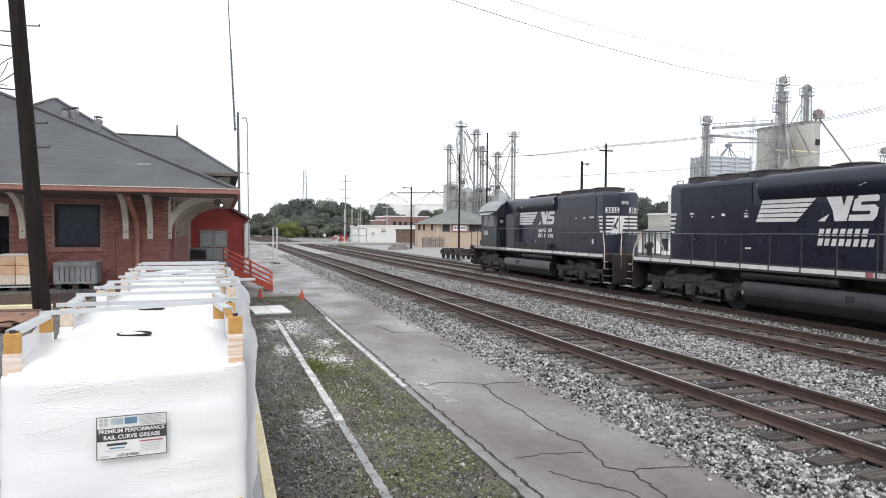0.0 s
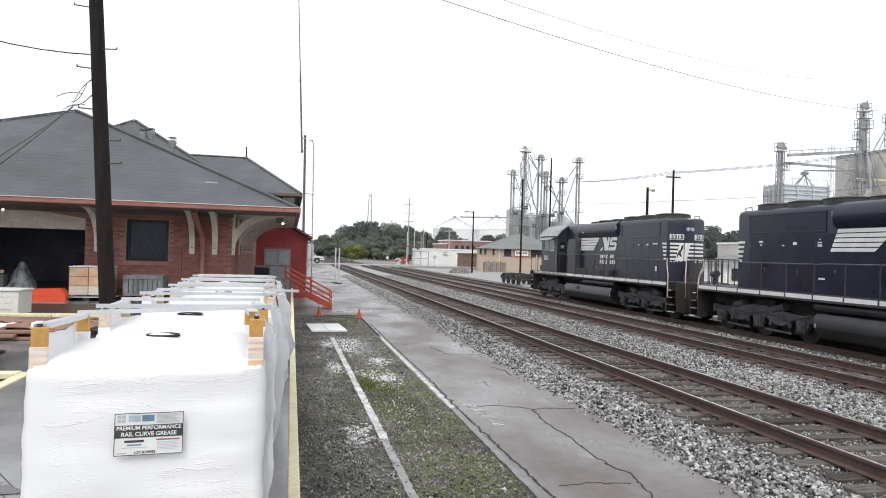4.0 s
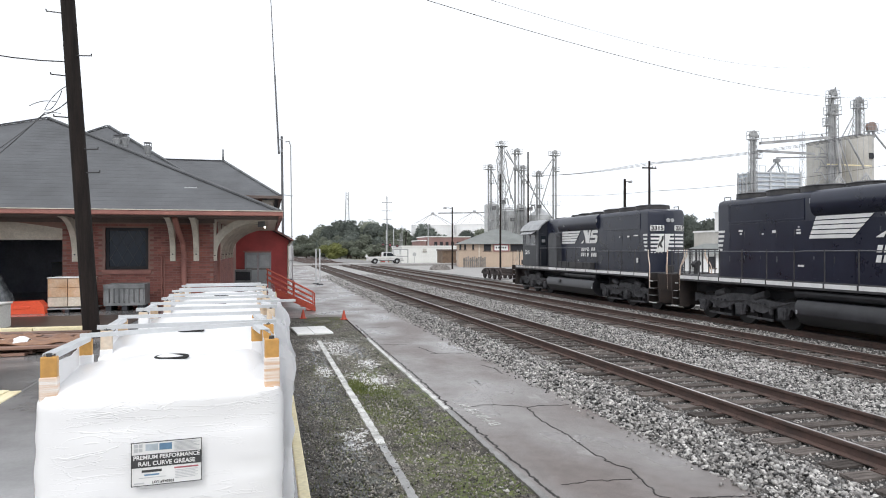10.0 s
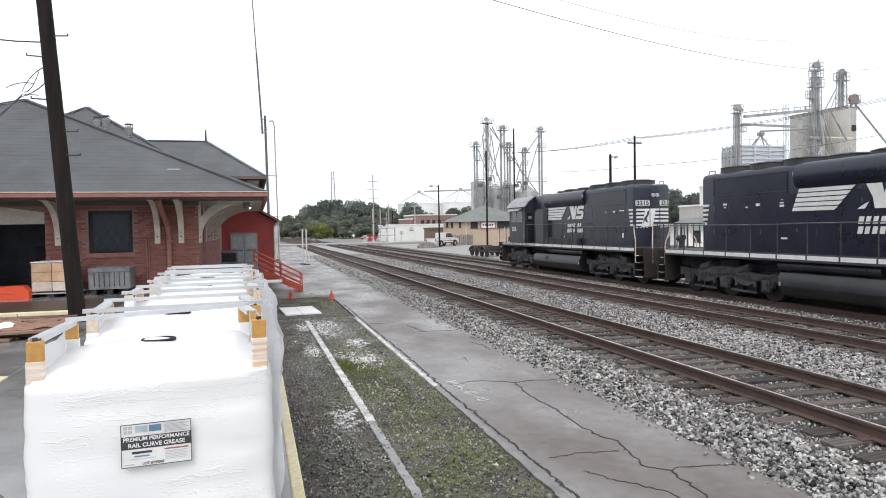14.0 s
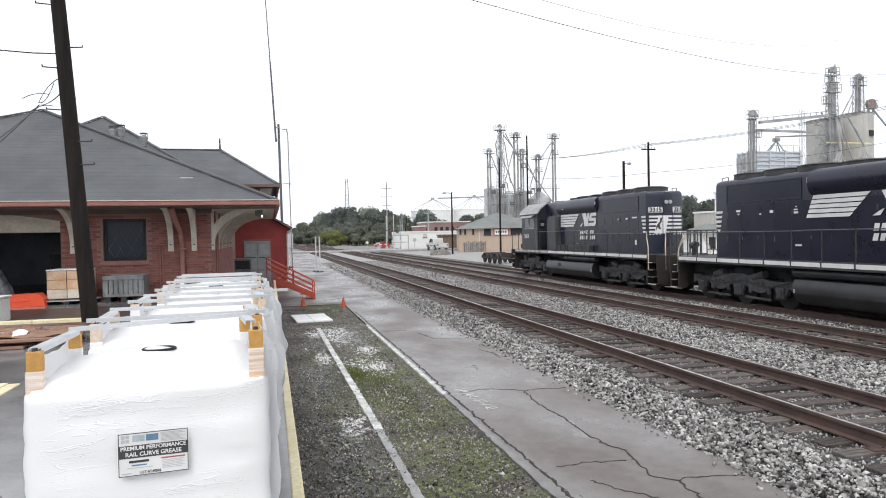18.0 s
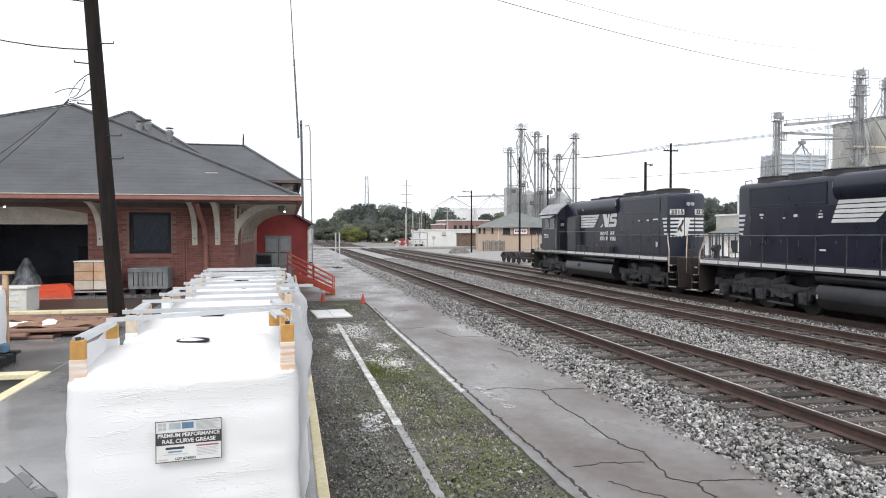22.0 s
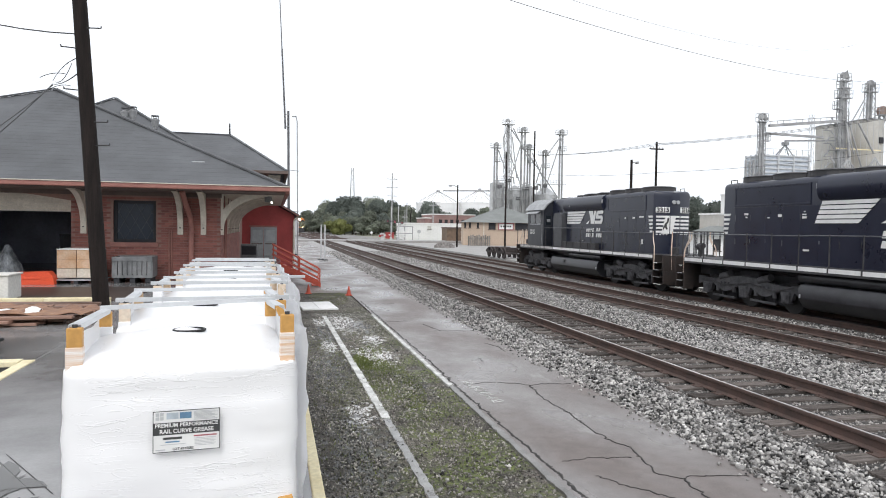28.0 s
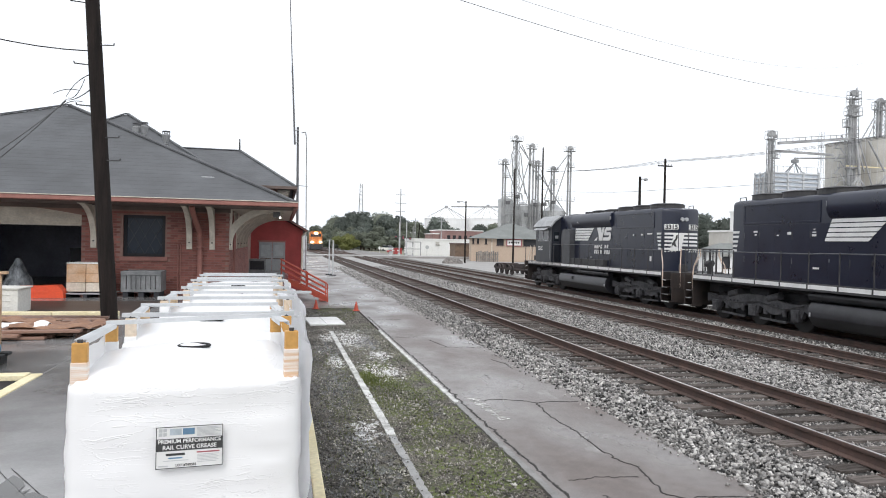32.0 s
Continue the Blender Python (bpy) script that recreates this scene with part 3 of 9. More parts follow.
M["yard_stone"] = material("yard_gravel_stone", (0.33, 0.31, 0.28), 0.7, other=(0.13, 0.12, 0.105), scale=2.0, fine=60, bump=0.2, spread=0.25, per_island=1.6, space="World")


def sheet(bm, x0, x1, y0, y1, z, nx=1, ny=1, rough=0.0, seed=0.0):
    grid = [[bm.verts.new((x0 + (x1 - x0) * i / nx, y0 + (y1 - y0) * j / ny,
                           z + rough * (noise.noise((i * 0.9 + seed, j * 0.9, 3.1)) if 0 < i < nx else 0))) for j in range(ny + 1)] for i in range(nx + 1)]
    for i in range(nx):
        for j in range(ny):
            bm.faces.new((grid[i][j], grid[i + 1][j], grid[i + 1][j + 1], grid[i][j + 1]))


bm = bmesh.new()
sheet(bm, -1500, 1500, -300, 2600, -0.5)
ground = single("ground", bm, M["far_ground"], "pale flat ground of gravel, dirt and dry grass", "ground", kind="structure")

bm = bmesh.new()
sheet(bm, -6.62, -4.04, -12, 27.4, GROUND, 26, 280, 0.022)
yard = single("yard_ground", bm, M["yard"], "dark wet gravel and dirt strip with moss and puddles", "ground", kind="structure")
bm = bmesh.new()
sheet(bm, -16, -3.9, 27.2, 112.9, GROUND + 0.0165)
single("yard_pavement", bm, M["asphalt"], "worn grey pavement in front of the red shed", "pavement", kind="structure")

# the worn strip of pavement beside the track, with a ragged edge
bm = bmesh.new()
N = 420
left, right = [], []
for i in range(N + 1):
    y = -12 + 134 * i / N
    e = 0.13 * noise.noise((y * 0.55, 0.3, 0)) + 0.06 * noise.noise((y * 2.3, 4, 0))
    left.append((bm.verts.new((-4.0, y, GROUND - 0.1)), bm.verts.new((-4.0 + 0.02 * noise.noise((y * 3, 8, 0)), y, GROUND + 0.025))))
    right.append((bm.verts.new((-1.72 + e, y, GROUND + 0.02)), bm.verts.new((-1.70 + e, y, GROUND - 0.1))))
for i in range(N):
    bm.faces.new((left[i][0], left[i][1], left[i + 1][1], left[i + 1][0]))
    bm.faces.new((left[i][1], right[i][0], right[i + 1][0], left[i + 1][1]))
    bm.faces.new((right[i][0], right[i][1], right[i + 1][1], right[i + 1][0]))
pavement = single("pavement", bm, M["asphalt"], "grey wet asphalt platform strip with long cracks", "pavement", kind="structure")

# the ballast bed under both main tracks, sloping down to the siding
bm = bmesh.new()
profile = [(-1.95, GROUND - 0.05), (-1.5, GROUND + 0.02), (-0.85, -0.225), (7.1, -0.225), (7.9, -0.42), (8.2, -0.45), (8.2, -0.6), (-1.95, -0.6)]
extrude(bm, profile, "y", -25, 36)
ballast_bed = single("ballast_bed", bm, M["gap_shade_bed"], "crushed stone bed under the main tracks, darkened for shade between stones", "ballast", kind="structure")
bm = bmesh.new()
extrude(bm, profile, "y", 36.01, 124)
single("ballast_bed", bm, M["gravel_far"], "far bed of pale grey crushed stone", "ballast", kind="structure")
bm = bmesh.new()
extrude(bm, [(7.7, -0.44), (8.6, -0.42), (11.9, -0.42), (13.5, -0.5), (13.5, -0.6), (7.7, -0.6)], "y", -25, 124)
single("siding_bed", bm, M["dark_dirt"], "dark oily dirt bed under the siding", "ground", kind="structure")
bm = bmesh.new()
extrude(bm, [(13.2, -0.48), (13.2, -0.36), (15, -0.32), (120, -0.32), (120, -0.5)], "y", -40, 118)
single("lot_ground", bm, M["road"], "pale gravel lot beyond the siding", "ground", kind="structure")
# level crossing road
bm = bmesh.new()
box(bm, -60, 140, 113, 121, -0.49, -0.005, 0.0)
single("crossing_road", bm, M["road"], "pale paved road over the level crossing", "road", kind="structure")


# ---- tracks ----
RAIL = [(-0.035, 0), (-0.037, -0.012), (-0.035, -0.04), (-0.01, -0.052), (-0.009, -0.145), (-0.07, -0.165), (-0.07, -0.178),
        (0.07, -0.178), (0.07, -0.165), (0.009, -0.145), (0.01, -0.052), (0.035, -0.04), (0.037, -0.012), (0.035, 0)]


def rail_mesh(y0, y1):
    bm = bmesh.new()
    extrude(bm, RAIL, "y", y0, y1)
    box(bm, -0.010, 0.027, y0 + 0.01, y1 - 0.01, -0.004, 0.0025, mi=1)
    return bm


def tie_mesh(seed):
    bm = bmesh.new()
    rnd = random.Random(seed)
    box(bm, -1.3 + rnd.uniform(-0.04, 0.04), 1.3 + rnd.uniform(-0.04, 0.04), -0.112, 0.112, -0.16, 0, 0.008)
    for v in bm.verts:
        v.co.z += 0.008 * noise.noise(v.co * 3 + Vector((seed, 0, 0)))
        v.co.y += 0.012 * noise.noise(v.co * 2 + Vector((0, seed, 0)))
    return mesh_of(bm, M["tie"], "tie")


TIES = [tie_mesh(i) for i in range(6)]
bm = bmesh.new()
box(bm, -0.1, 0.1, -0.09, 0.09, 0, 0.015, 0.003)
for sx, sy in ((-0.06, 0.05), (0.06, -0.05)):
    box(bm, sx - 0.015, sx + 0.015, sy - 0.01, sy + 0.01, 0.01, 0.04)
PLATE = mesh_of(bm, M["rail_side"], "tie_plate")


def track(x_rail, z, y0, y1, near, step, label, rusty=False):
    """A straight track; x_rail: the middle of the head of its left rail. near: where the single ties end."""
    t = thing("railway_track", pose(x_rail + 0.7525, 0, z), label, "railway track", "tracks through the yard", kind="structure")
    for side in (-0.7525, 0.7525):
        r = part("rail", rail_mesh(y0, y1), [M["rail_side"], M["rail_side"] if rusty else M["rail_top"]], t, "long steel rail with rusty brown sides")
        r.location = (side, 0, 0)
    rnd = random.Random(int(x_rail * 10))
    y, k = y0 + 0.3, 0
    rest = bmesh.new()
    while y < min(y1, 122):
        if near[0] <= y <= near[1]:
            o = new("tie", TIES[k % 6])
            o.parent = t
            o.location = (rnd.uniform(-0.09, 0.09), y + rnd.uniform(-0.05, 0.05), -0.178 + rnd.uniform(-0.016, 0.0))
            o.rotation_euler = (0, rnd.uniform(-0.004, 0.004), rnd.uniform(-0.04, 0.04))
            if y < 30:
                for side in (-0.7525, 0.7525):
                    p = new("tie_plate", PLATE)
                    p.parent = o
                    p.location = (side, 0, 0)
        else:
            box(rest, -1.3, 1.3, y - 0.11, y + 0.11, -0.33, -0.18)
        k += 1
        y += step
    tagged(part("far_ties", rest, M["tie"], t), kind="stuff")
    return t


track(0.035, 0, -25, 340, (2.0, 62.0), 0.50, "main track with polished rail heads on weathered timber ties")
track(4.82, 0, -25, 340, (2.0, 62.0), 0.50, "second main track with dull rails on dark timber ties")
track(9.65, LOCO_RAIL, -25, 124, (2.0, 30.0), 0.52, "siding with low rails set in dark dirt", True)


# ---- loose ballast stones ----
def stones(name, areas, seed, label, size=(0.016, 0.034), mat="stone", plain=False):
    """areas: x0, x1, y0, y1, stones to the square metre, height function."""
    rng = np.random.default_rng(seed)
    base = np.array([(x, y, z) for x in (-1, 1) for y in (-1, 1) for z in (-1, 1)], float) * 0.68
    tri = np.array([(0, 1, 3), (0, 3, 2), (4, 6, 7), (4, 7, 5), (0, 4, 5), (0, 5, 1), (2, 3, 7), (2, 7, 6), (0, 2, 6), (0, 6, 4), (1, 5, 7), (1, 7, 3)])
    if plain:
        base = np.array([(1, 0, 0), (-1, 0, 0), (0, 1, 0), (0, -1, 0), (0, 0, 1), (0, 0, -1)], float)
        tri = np.array([(0, 2, 4), (2, 1, 4), (1, 3, 4), (3, 0, 4), (2, 0, 5), (1, 2, 5), (3, 1, 5), (0, 3, 5)])
    nv, nf = len(base), len(tri)
    pts = []
    for x0, x1, y0, y1, dens, height in areas:
        n = int((x1 - x0) * (y1 - y0) * dens)
        x, y = rng.uniform(x0, x1, n), rng.uniform(y0, y1, n)
        pts.append(np.column_stack([x, y, height(x, y, rng.uniform(0, 1, n))]))
    p = np.concatenate(pts)
    n = len(p)
    v = base[None] * rng.uniform(0.55, 1.3, (n, nv, 1)) * rng.uniform(size[0], size[1], (n, 1, 1)) * rng.uniform(0.42, 1.4, (n, 1, 3))
    a, c = rng.uniform(0, 6.283, n), rng.uniform(0, 6.283, n)
    ca, sa, cc, sc = np.cos(a), np.sin(a), np.cos(c), np.sin(c)
    x, y, z = v[..., 0].copy(), v[..., 1].copy(), v[..., 2].copy()
    x, y = x * ca[:, None] - y * sa[:, None], x * sa[:, None] + y * ca[:, None]
    y, z = y * cc[:, None] - z * sc[:, None], y * sc[:, None] + z * cc[:, None]
    v = np.stack([x, y, z], -1) + p[:, None]
    f = (tri[None] + (np.arange(n) * nv)[:, None, None]).reshape(-1)
    me = bpy.data.meshes.new(name)
    me.vertices.add(n * nv)
    me.vertices.foreach_set("co", v.reshape(-1).astype(np.float32))
    me.loops.add(len(f))
    me.loops.foreach_set("vertex_index", f.astype(np.int32))
    me.polygons.add(n * nf)
    me.polygons.foreach_set("loop_start", np.arange(0, len(f), 3, dtype=np.int32))
    me.update(calc_edges=True)
    me.materials.append(M[mat])
    return tagged(new(name, me), label, "ballast", kind="stuff")


def slope(x, y, u):
    return np.interp(x, [-1.9, -1.5, -0.95, -0.6, 2.1, 7.1, 7.9], [GROUND + 0.0, GROUND + 0.03, -0.205, -0.235, -0.19, -0.19, -0.41]) + (u - 0.62) * 0.045


def crib(x, y, u):
    return -0.240 + (u - 0.5) * 0.05


stones("ballast_stones", [(-1.80, -0.62, 3.0, 10, 1150, slope), (2.1, 4.2, 4.5, 14, 950, slope), (-1.80, -0.62, 10, 15, 1000, slope)],
       5, "loose grey and white crushed ballast stones", (0.014, 0.036))
stones("ballast_stones", [(-1.80, -0.62, 15, 18, 850, slope), (-1.88, -0.62, 18, 36, 460, slope), (2.1, 4.2, 14, 20, 700, slope), (2.1, 4.2, 20, 40, 400, slope),
                          (6.9, 8.1, 6, 18, 500, slope), (6.9, 8.1, 18, 40, 300, slope), (-0.62, -0.4, 3, 30, 300, crib), (1.9, 2.1, 3, 30, 300, crib), (4.2, 4.45, 4, 30, 300, crib), (6.7, 6.9, 4, 30, 250, crib)],
       7, "loose grey and white crushed ballast stones", (0.018, 0.038), plain=True)
stones("crib_stones", [(-0.64, 2.12, 3.0, 9, 850, crib), (-0.64, 2.12, 9, 18, 620, crib), (-0.6, 2.1, 18, 34, 330, crib), (4.18, 6.92, 4, 18, 620, crib), (4.2, 6.9, 18, 34, 280, crib), (-0.6, 4.2, 34, 60, 80, crib), (4.2, 6.9, 34, 60, 80, crib)],
       8, "grey-brown stones filling the space between the ties", (0.014, 0.034), "crib_stone", True)
stones("ballast_stones", [(-1.9, -0.55, 36, 70, 130, slope), (2.05, 4.2, 36, 70, 130, slope), (6.9, 8.1, 36, 60, 110, slope), (7.9, 9.4, 5, 40, 120, lambda x, y, u: -0.42 + 0.01 * u), (11.4, 13.2, 5, 40, 40, lambda x, y, u: -0.42 + 0.01 * u)],
       17, "loose grey crushed ballast stones", (0.025, 0.05), plain=True)
stones("scattered_stones", [(-2.0, -1.5, 3.0, 30, 40, lambda x, y, u: GROUND + 0.03 + 0 * x)],
       6, "single stones strayed onto the pavement", (0.012, 0.03))
stones("yard_gravel", [(-6.55, -4.1, 4, 12, 620, lambda x, y, u: GROUND + 0.006 + 0.01 * u), (-6.55, -4.1, 12, 26, 300, lambda x, y, u: GROUND + 0.006 + 0.012 * u)],
       9, "fine dark gravel strewn over the dirt", (0.005, 0.021), "yard_stone", True)
stones("yard_pebbles", [(-5.3, -4.15, 6, 19, 16, lambda x, y, u: GROUND + 0.01 + 0 * x), (-6.5, -5.45, 6, 19, 5, lambda x, y, u: GROUND + 0.01 + 0 * x)],
       10, "pale broken pebbles lying on the dirt", (0.012, 0.036), "stone", True)


# ---- the loading dock ----
bm = bmesh.new()
box(bm, -9.7, -6.64, -6, 40, -0.48, DOCK, 0.012)
box(bm, -30, -9.702, 8.9, 40, -0.48, DOCK - 0.003, 0.012)
dock = single("loading_dock", bm, M["dock"], "raised wet grey concrete loading dock with puddles", "loading dock", kind="structure")
bm = bmesh.new()
box(bm, -30, -9.702, -6, 8.898, -0.48, DOCK - 0.5, 0.0)
single("dock_pit", bm, M["pit_mud"], "sunken pit floor of dark brown mud", "pit floor", kind="structure")
bm = bmesh.new()
box(bm, -6.695, -6.615, -6, 27.5, DOCK - 0.06, DOCK + 0.012, 0.01)
single("dock_edge_strip", bm, M["yellow"], "long yellow painted edge of the dock", "dock edge", kind="structure")
bm = bmesh.new()
box(bm, -9.82, -9.69, -6, 8.95, DOCK - 0.05, DOCK + 0.012, 0.008)
single("dock_edge_strip", bm, M["yellow"], "yellow painted dock edge beside the pit", "dock edge", kind="structure")
bm = bmesh.new()
box(bm, -30, -9.84, 8.82, 9.02, DOCK - 0.05, DOCK + 0.014, 0.008)
single("dock_edge_strip", bm, M["yellow"], "yellow painted cross edge of the dock pit", "dock edge", kind="structure")
bm = bmesh.new()
box(bm, -14, -11.5, 15.3, 15.5, DOCK - 0.02, DOCK + 0.09, 0.012)
box(bm, -11.49, -10.25, 15.3, 15.5, DOCK - 0.02, DOCK + 0.09, 0.012)
single("dock_kerb", bm, M["yellow"], "pale yellow timber kerb lying on the dock", "kerb", kind="structure")


# ---- the brick freight house ----
WALL_Y, WALL_X, EAVE_Y, EAVE_Z, EAVE_X = 21.4, -8.5, 19.6, 3.40, -6.60
house = thing("freight_house", pose(0, 0, 0), "red brick freight house with a grey hipped roof and cream brackets", "building")
DOOR = (-17.2, -12.57, 3.02)
WIN = (-11.46, -10.30, 1.82, 3.04)
bm = bmesh.new()
for x0, x1, z0, z1 in ((-24, DOOR[0], DOCK, 3.9), (DOOR[0], DOOR[1], DOOR[2] + 0.26, 3.9), (DOOR[1], WIN[0], DOCK, 3.9), (WIN[0], WIN[1], DOCK, WIN[2]), (WIN[0], WIN[1], WIN[3], 3.9), (WIN[1], WALL_X, DOCK, 3.9)):
    box(bm, x0, x1, WALL_Y, WALL_Y + 0.35, z0, z1)
    part("wall_section", bm, M["mortar"], house)
    bm = bmesh.new()
# the shallow arch over the door
arch_pts = [(DOOR[0], DOOR[2] - 0.02)] + [(DOOR[0] + (DOOR[1] - DOOR[0]) * i / 16, DOOR[2] - 0.02 + 0.24 * math.sin(math.pi * i / 16)) for i in range(17)] + [(DOOR[1], DOOR[2] + 0.26), (DOOR[0], DOOR[2] + 0.26)]
extrude(bm, arch_pts[1:], "y", WALL_Y, WALL_Y + 0.35)
part("door_arch", bm, M["mortar"], house, "shallow brick arch over the doorway")
bm = bmesh.new()
box(bm, WALL_X - 0.35, WALL_X, WALL_Y + 0.35, 36, DOCK, 3.9)
side_wall = part("wall", bm, M["mortar"], house, "red brick side wall facing the tracks")
bm = bmesh.new()
box(bm, -24, WALL_X - 0.36, 30, 30.3, DOCK, 3.9)
box(bm, -24.3, -24, WALL_Y, 30.3, DOCK, 3.9)
part("wall", bm, M["room_wall"], house, "dark inner wall of the freight room")
bm = bmesh.new()
box(bm, -24, WALL_X - 0.36, WALL_Y + 0.36, 30, 3.62, 3.7)
part("ceiling", bm, M["room_wall"], house, "dark ceiling of the freight room")


def hip(bm, x0, x1, y0, y1, z, px0, px1, py, pz):
    c = [(x0, y0, z), (x1, y0, z), (x1, y1, z), (x0, y1, z)]
    a, b = (px0, py, pz), (px1, py, pz)
    poly(bm, (c[0], c[1], b, a))
    poly(bm, (c[1], c[2], b))
    poly(bm, (c[2], c[3], a, b))
    poly(bm, (c[3], c[0], a))
    poly(bm, c[::-1])


def hip_roof(x0, x1, y0, y1, z, px0, px1, py, pz, label):
    bm = bmesh.new()
    hip(bm, x0, x1, y0, y1, z, px0, px1, py, pz)
    roof = part("roof", bm, M["roof"], house, label)
    # courses of shingles as thin lapped strips on the near slope
    n = max(6, int((py - y0) / 0.25))
    for i in range(n):
        a, b = i / n, (i + 1.03) / n
        bm = bmesh.new()
        lift = 0.007
        def at(s, side, up):
            xx = (x0 + (px0 - x0) * s) if side == 0 else (x1 + (px1 - x1) * s)
            return (xx, y0 + (py - y0) * s, z + (pz - z) * s + up)
        if b > 1:
            b = 1
        q = [at(a, 0, lift), at(a, 1, lift), at(b, 1, 0.004), at(b, 0, 0.004)]
        p0 = [at(a, 0, -0.001), at(a, 1, -0.001)]
        vs = [bm.verts.new(v) for v in q + p0]
        bm.faces.new((vs[0], vs[1], vs[2], vs[3]))
        bm.faces.new((vs[4], vs[5], vs[1], vs[0]))
        part("shingle_course", bm, M["roof"], roof)
    for edge in (((x1, y0, z), (px1, py, pz)), ((x0, y0, z), (px0, py, pz)), ((x1, y1, z), (px1, py, pz))):
        bm = bmesh.new()
        beam(bm, Vector(edge[0]) + Vector((0, 0, 0.03)), Vector(edge[1]) + Vector((0, 0, 0.04)), 0.16, 0.05)
        part("hip_cap", bm, M["roof"], roof)
    if px1 - px0 > 0.3:
        bm = bmesh.new()
        beam(bm, (px0, py, pz + 0.03), (px1, py, pz + 0.03), 0.16, 0.05)
        part("ridge_cap", bm, M["roof"], roof)
    return roof


hip_roof(-23.0, EAVE_X, EAVE_Y, 33.2, EAVE_Z + 0.06, -14.40, -14.35, 26.4, 6.98, "wide grey shingle hipped roof")
hip_roof(-18, -6.35, 33.3, 43, 4.95, -12.6, -9.25, 38.0, 7.12, "raised grey shingle roof of the far section")
hip_roof(-18.5, -9.6, 29.8, 37.5, 5.2, -13.95, -13.85, 33.2, 7.92, "small pointed grey shingle roof behind")
bm = bmesh.new()
box(bm, -17, -7.2, 34, 42.5, 3.9, 4.95)
part("wall", bm, M["mortar"], house, "upper brick wall of the far section")
bm = bmesh.new()
box(bm, -18, -6.3, 33.22, 33.36, 4.82, 4.96, 0.01)
box(bm, -6.42, -6.28, 33.36, 43, 4.82, 4.96, 0.01)
part("gutter", bm, M["soffit"], house, "dark upper gutter")
for k in range(4):
    bm = bmesh.new()
    extrude(bm, [(-7.2, 4.2), (-7.05, 4.2), (-6.6, 4.8), (-7.2, 4.8)], "y", 33.9 + 1.5 * k, 34.05 + 1.5 * k)
    part("bracket", bm, M["cream"], house)
bm = bmesh.new()
cyl(bm, (-9.25, 38, 7.1), (-9.25, 38, 7.75), 0.05, 0.03)
part("ridge_post", bm, M["wire"], house, "short dark post on the ridge end")
# gutter, flashing and soffit
bm = bmesh.new()
box(bm, -23.1, EAVE_X + 0.1, EAVE_Y - 0.1, EAVE_Y + 0.02, EAVE_Z - 0.075, EAVE_Z + 0.05, 0.02)
box(bm, EAVE_X - 0.02, EAVE_X + 0.1, EAVE_Y + 0.02, 33.2, EAVE_Z - 0.13, EAVE_Z + 0.05, 0.02)
part("gutter", bm, M["red_trim"], house, "brown-red painted gutter")
bm = bmesh.new()
box(bm, -23.1, EAVE_X + 0.11, EAVE_Y - 0.12, EAVE_Y + 0.05, EAVE_Z + 0.052, EAVE_Z + 0.075)
part("flashing", bm, M["cream"], house, "pale metal flashing along the eave")
# front soffit: the shade under the eave is put into its brown
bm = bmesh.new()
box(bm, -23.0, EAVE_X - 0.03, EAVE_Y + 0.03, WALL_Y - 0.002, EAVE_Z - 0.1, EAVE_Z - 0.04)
part("soffit", bm, M["soffit"], house, "boarded front soffit, eave shade put into its brown")
bm = bmesh.new()
box(bm, WALL_X + 0.002, EAVE_X - 0.03, WALL_Y, 33.1, EAVE_Z - 0.1, EAVE_Z - 0.04)
part("soffit", bm, M["cream"], house, "cream boarded soffit over the side brackets")
bm = bmesh.new()
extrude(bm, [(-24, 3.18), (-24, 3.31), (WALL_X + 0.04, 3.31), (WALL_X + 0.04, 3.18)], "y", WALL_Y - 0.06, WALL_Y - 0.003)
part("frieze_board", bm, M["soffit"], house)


def bracket(parent, x, y, along):
    """A curved bracket: along 'y' it springs from the front wall, along 'x' from the side wall."""
    foot, topz, reach = 2.06, EAVE_Z - 0.105, 1.45 if along == "y" else 1.55
    curve = []
    for i in range(13):
        a = i / 12
        curve.append((reach * (1 - math.cos(a * math.pi / 2)) * 0.98 + 0.1, foot + 0.2 + (topz - foot - 0.22) * math.sin(a * math.pi / 2)))
    outer = [(0, foot), (0.1, foot)] + curve + [(reach, topz)]
    inner = [(reach - 0.3, topz)] + [(max(0.0, u - 0.13 - 0.05 * k / 12), min(topz - 0.01, w + 0.16)) for k, (u, w) in reversed(list(enumerate(curve)))][1:]
    outline = outer + inner + [(0, foot + 0.42)]
    bm = bmesh.new()
    if along == "y":
        extrude(bm, [(y - u, w) for u, w in outline], "x", x - 0.075, x + 0.075)
        box(bm, x - 0.06, x + 0.06, y - 0.085, y - 0.002, foot + 0.05, topz - 0.01, 0.0)
    else:
        extrude(bm, [(x + u, w) for u, w in outline], "y", y - 0.075, y + 0.075)
        box(bm, x + 0.002, x + 0.085, y - 0.06, y + 0.06, foot + 0.05, topz - 0.01, 0.0)
    b = part("bracket", bm, M["cream"], parent, "curved cream timber bracket")
    bm = bmesh.new()
    if along == "y":
        cyl(bm, (x, y - 0.125, foot + 0.2), (x, y - 0.09, foot + 0.2), 0.022, seg=8)
    else:
        cyl(bm, (x + 0.05, y - 0.1, foot + 0.16), (x + 0.05, y - 0.07, foot + 0.16), 0.022, seg=8)
    part("bolt", bm, M["wire"], b)
    return b


for bx in (-21.5, -19.4, -12.23, -9.62, -8.97):
    bracket(house, bx, WALL_Y, "y")
for by in (21.5, 23.4, 25.3, 27.2, 29.1, 31.0):
    bracket(house, WALL_X, by, "x")
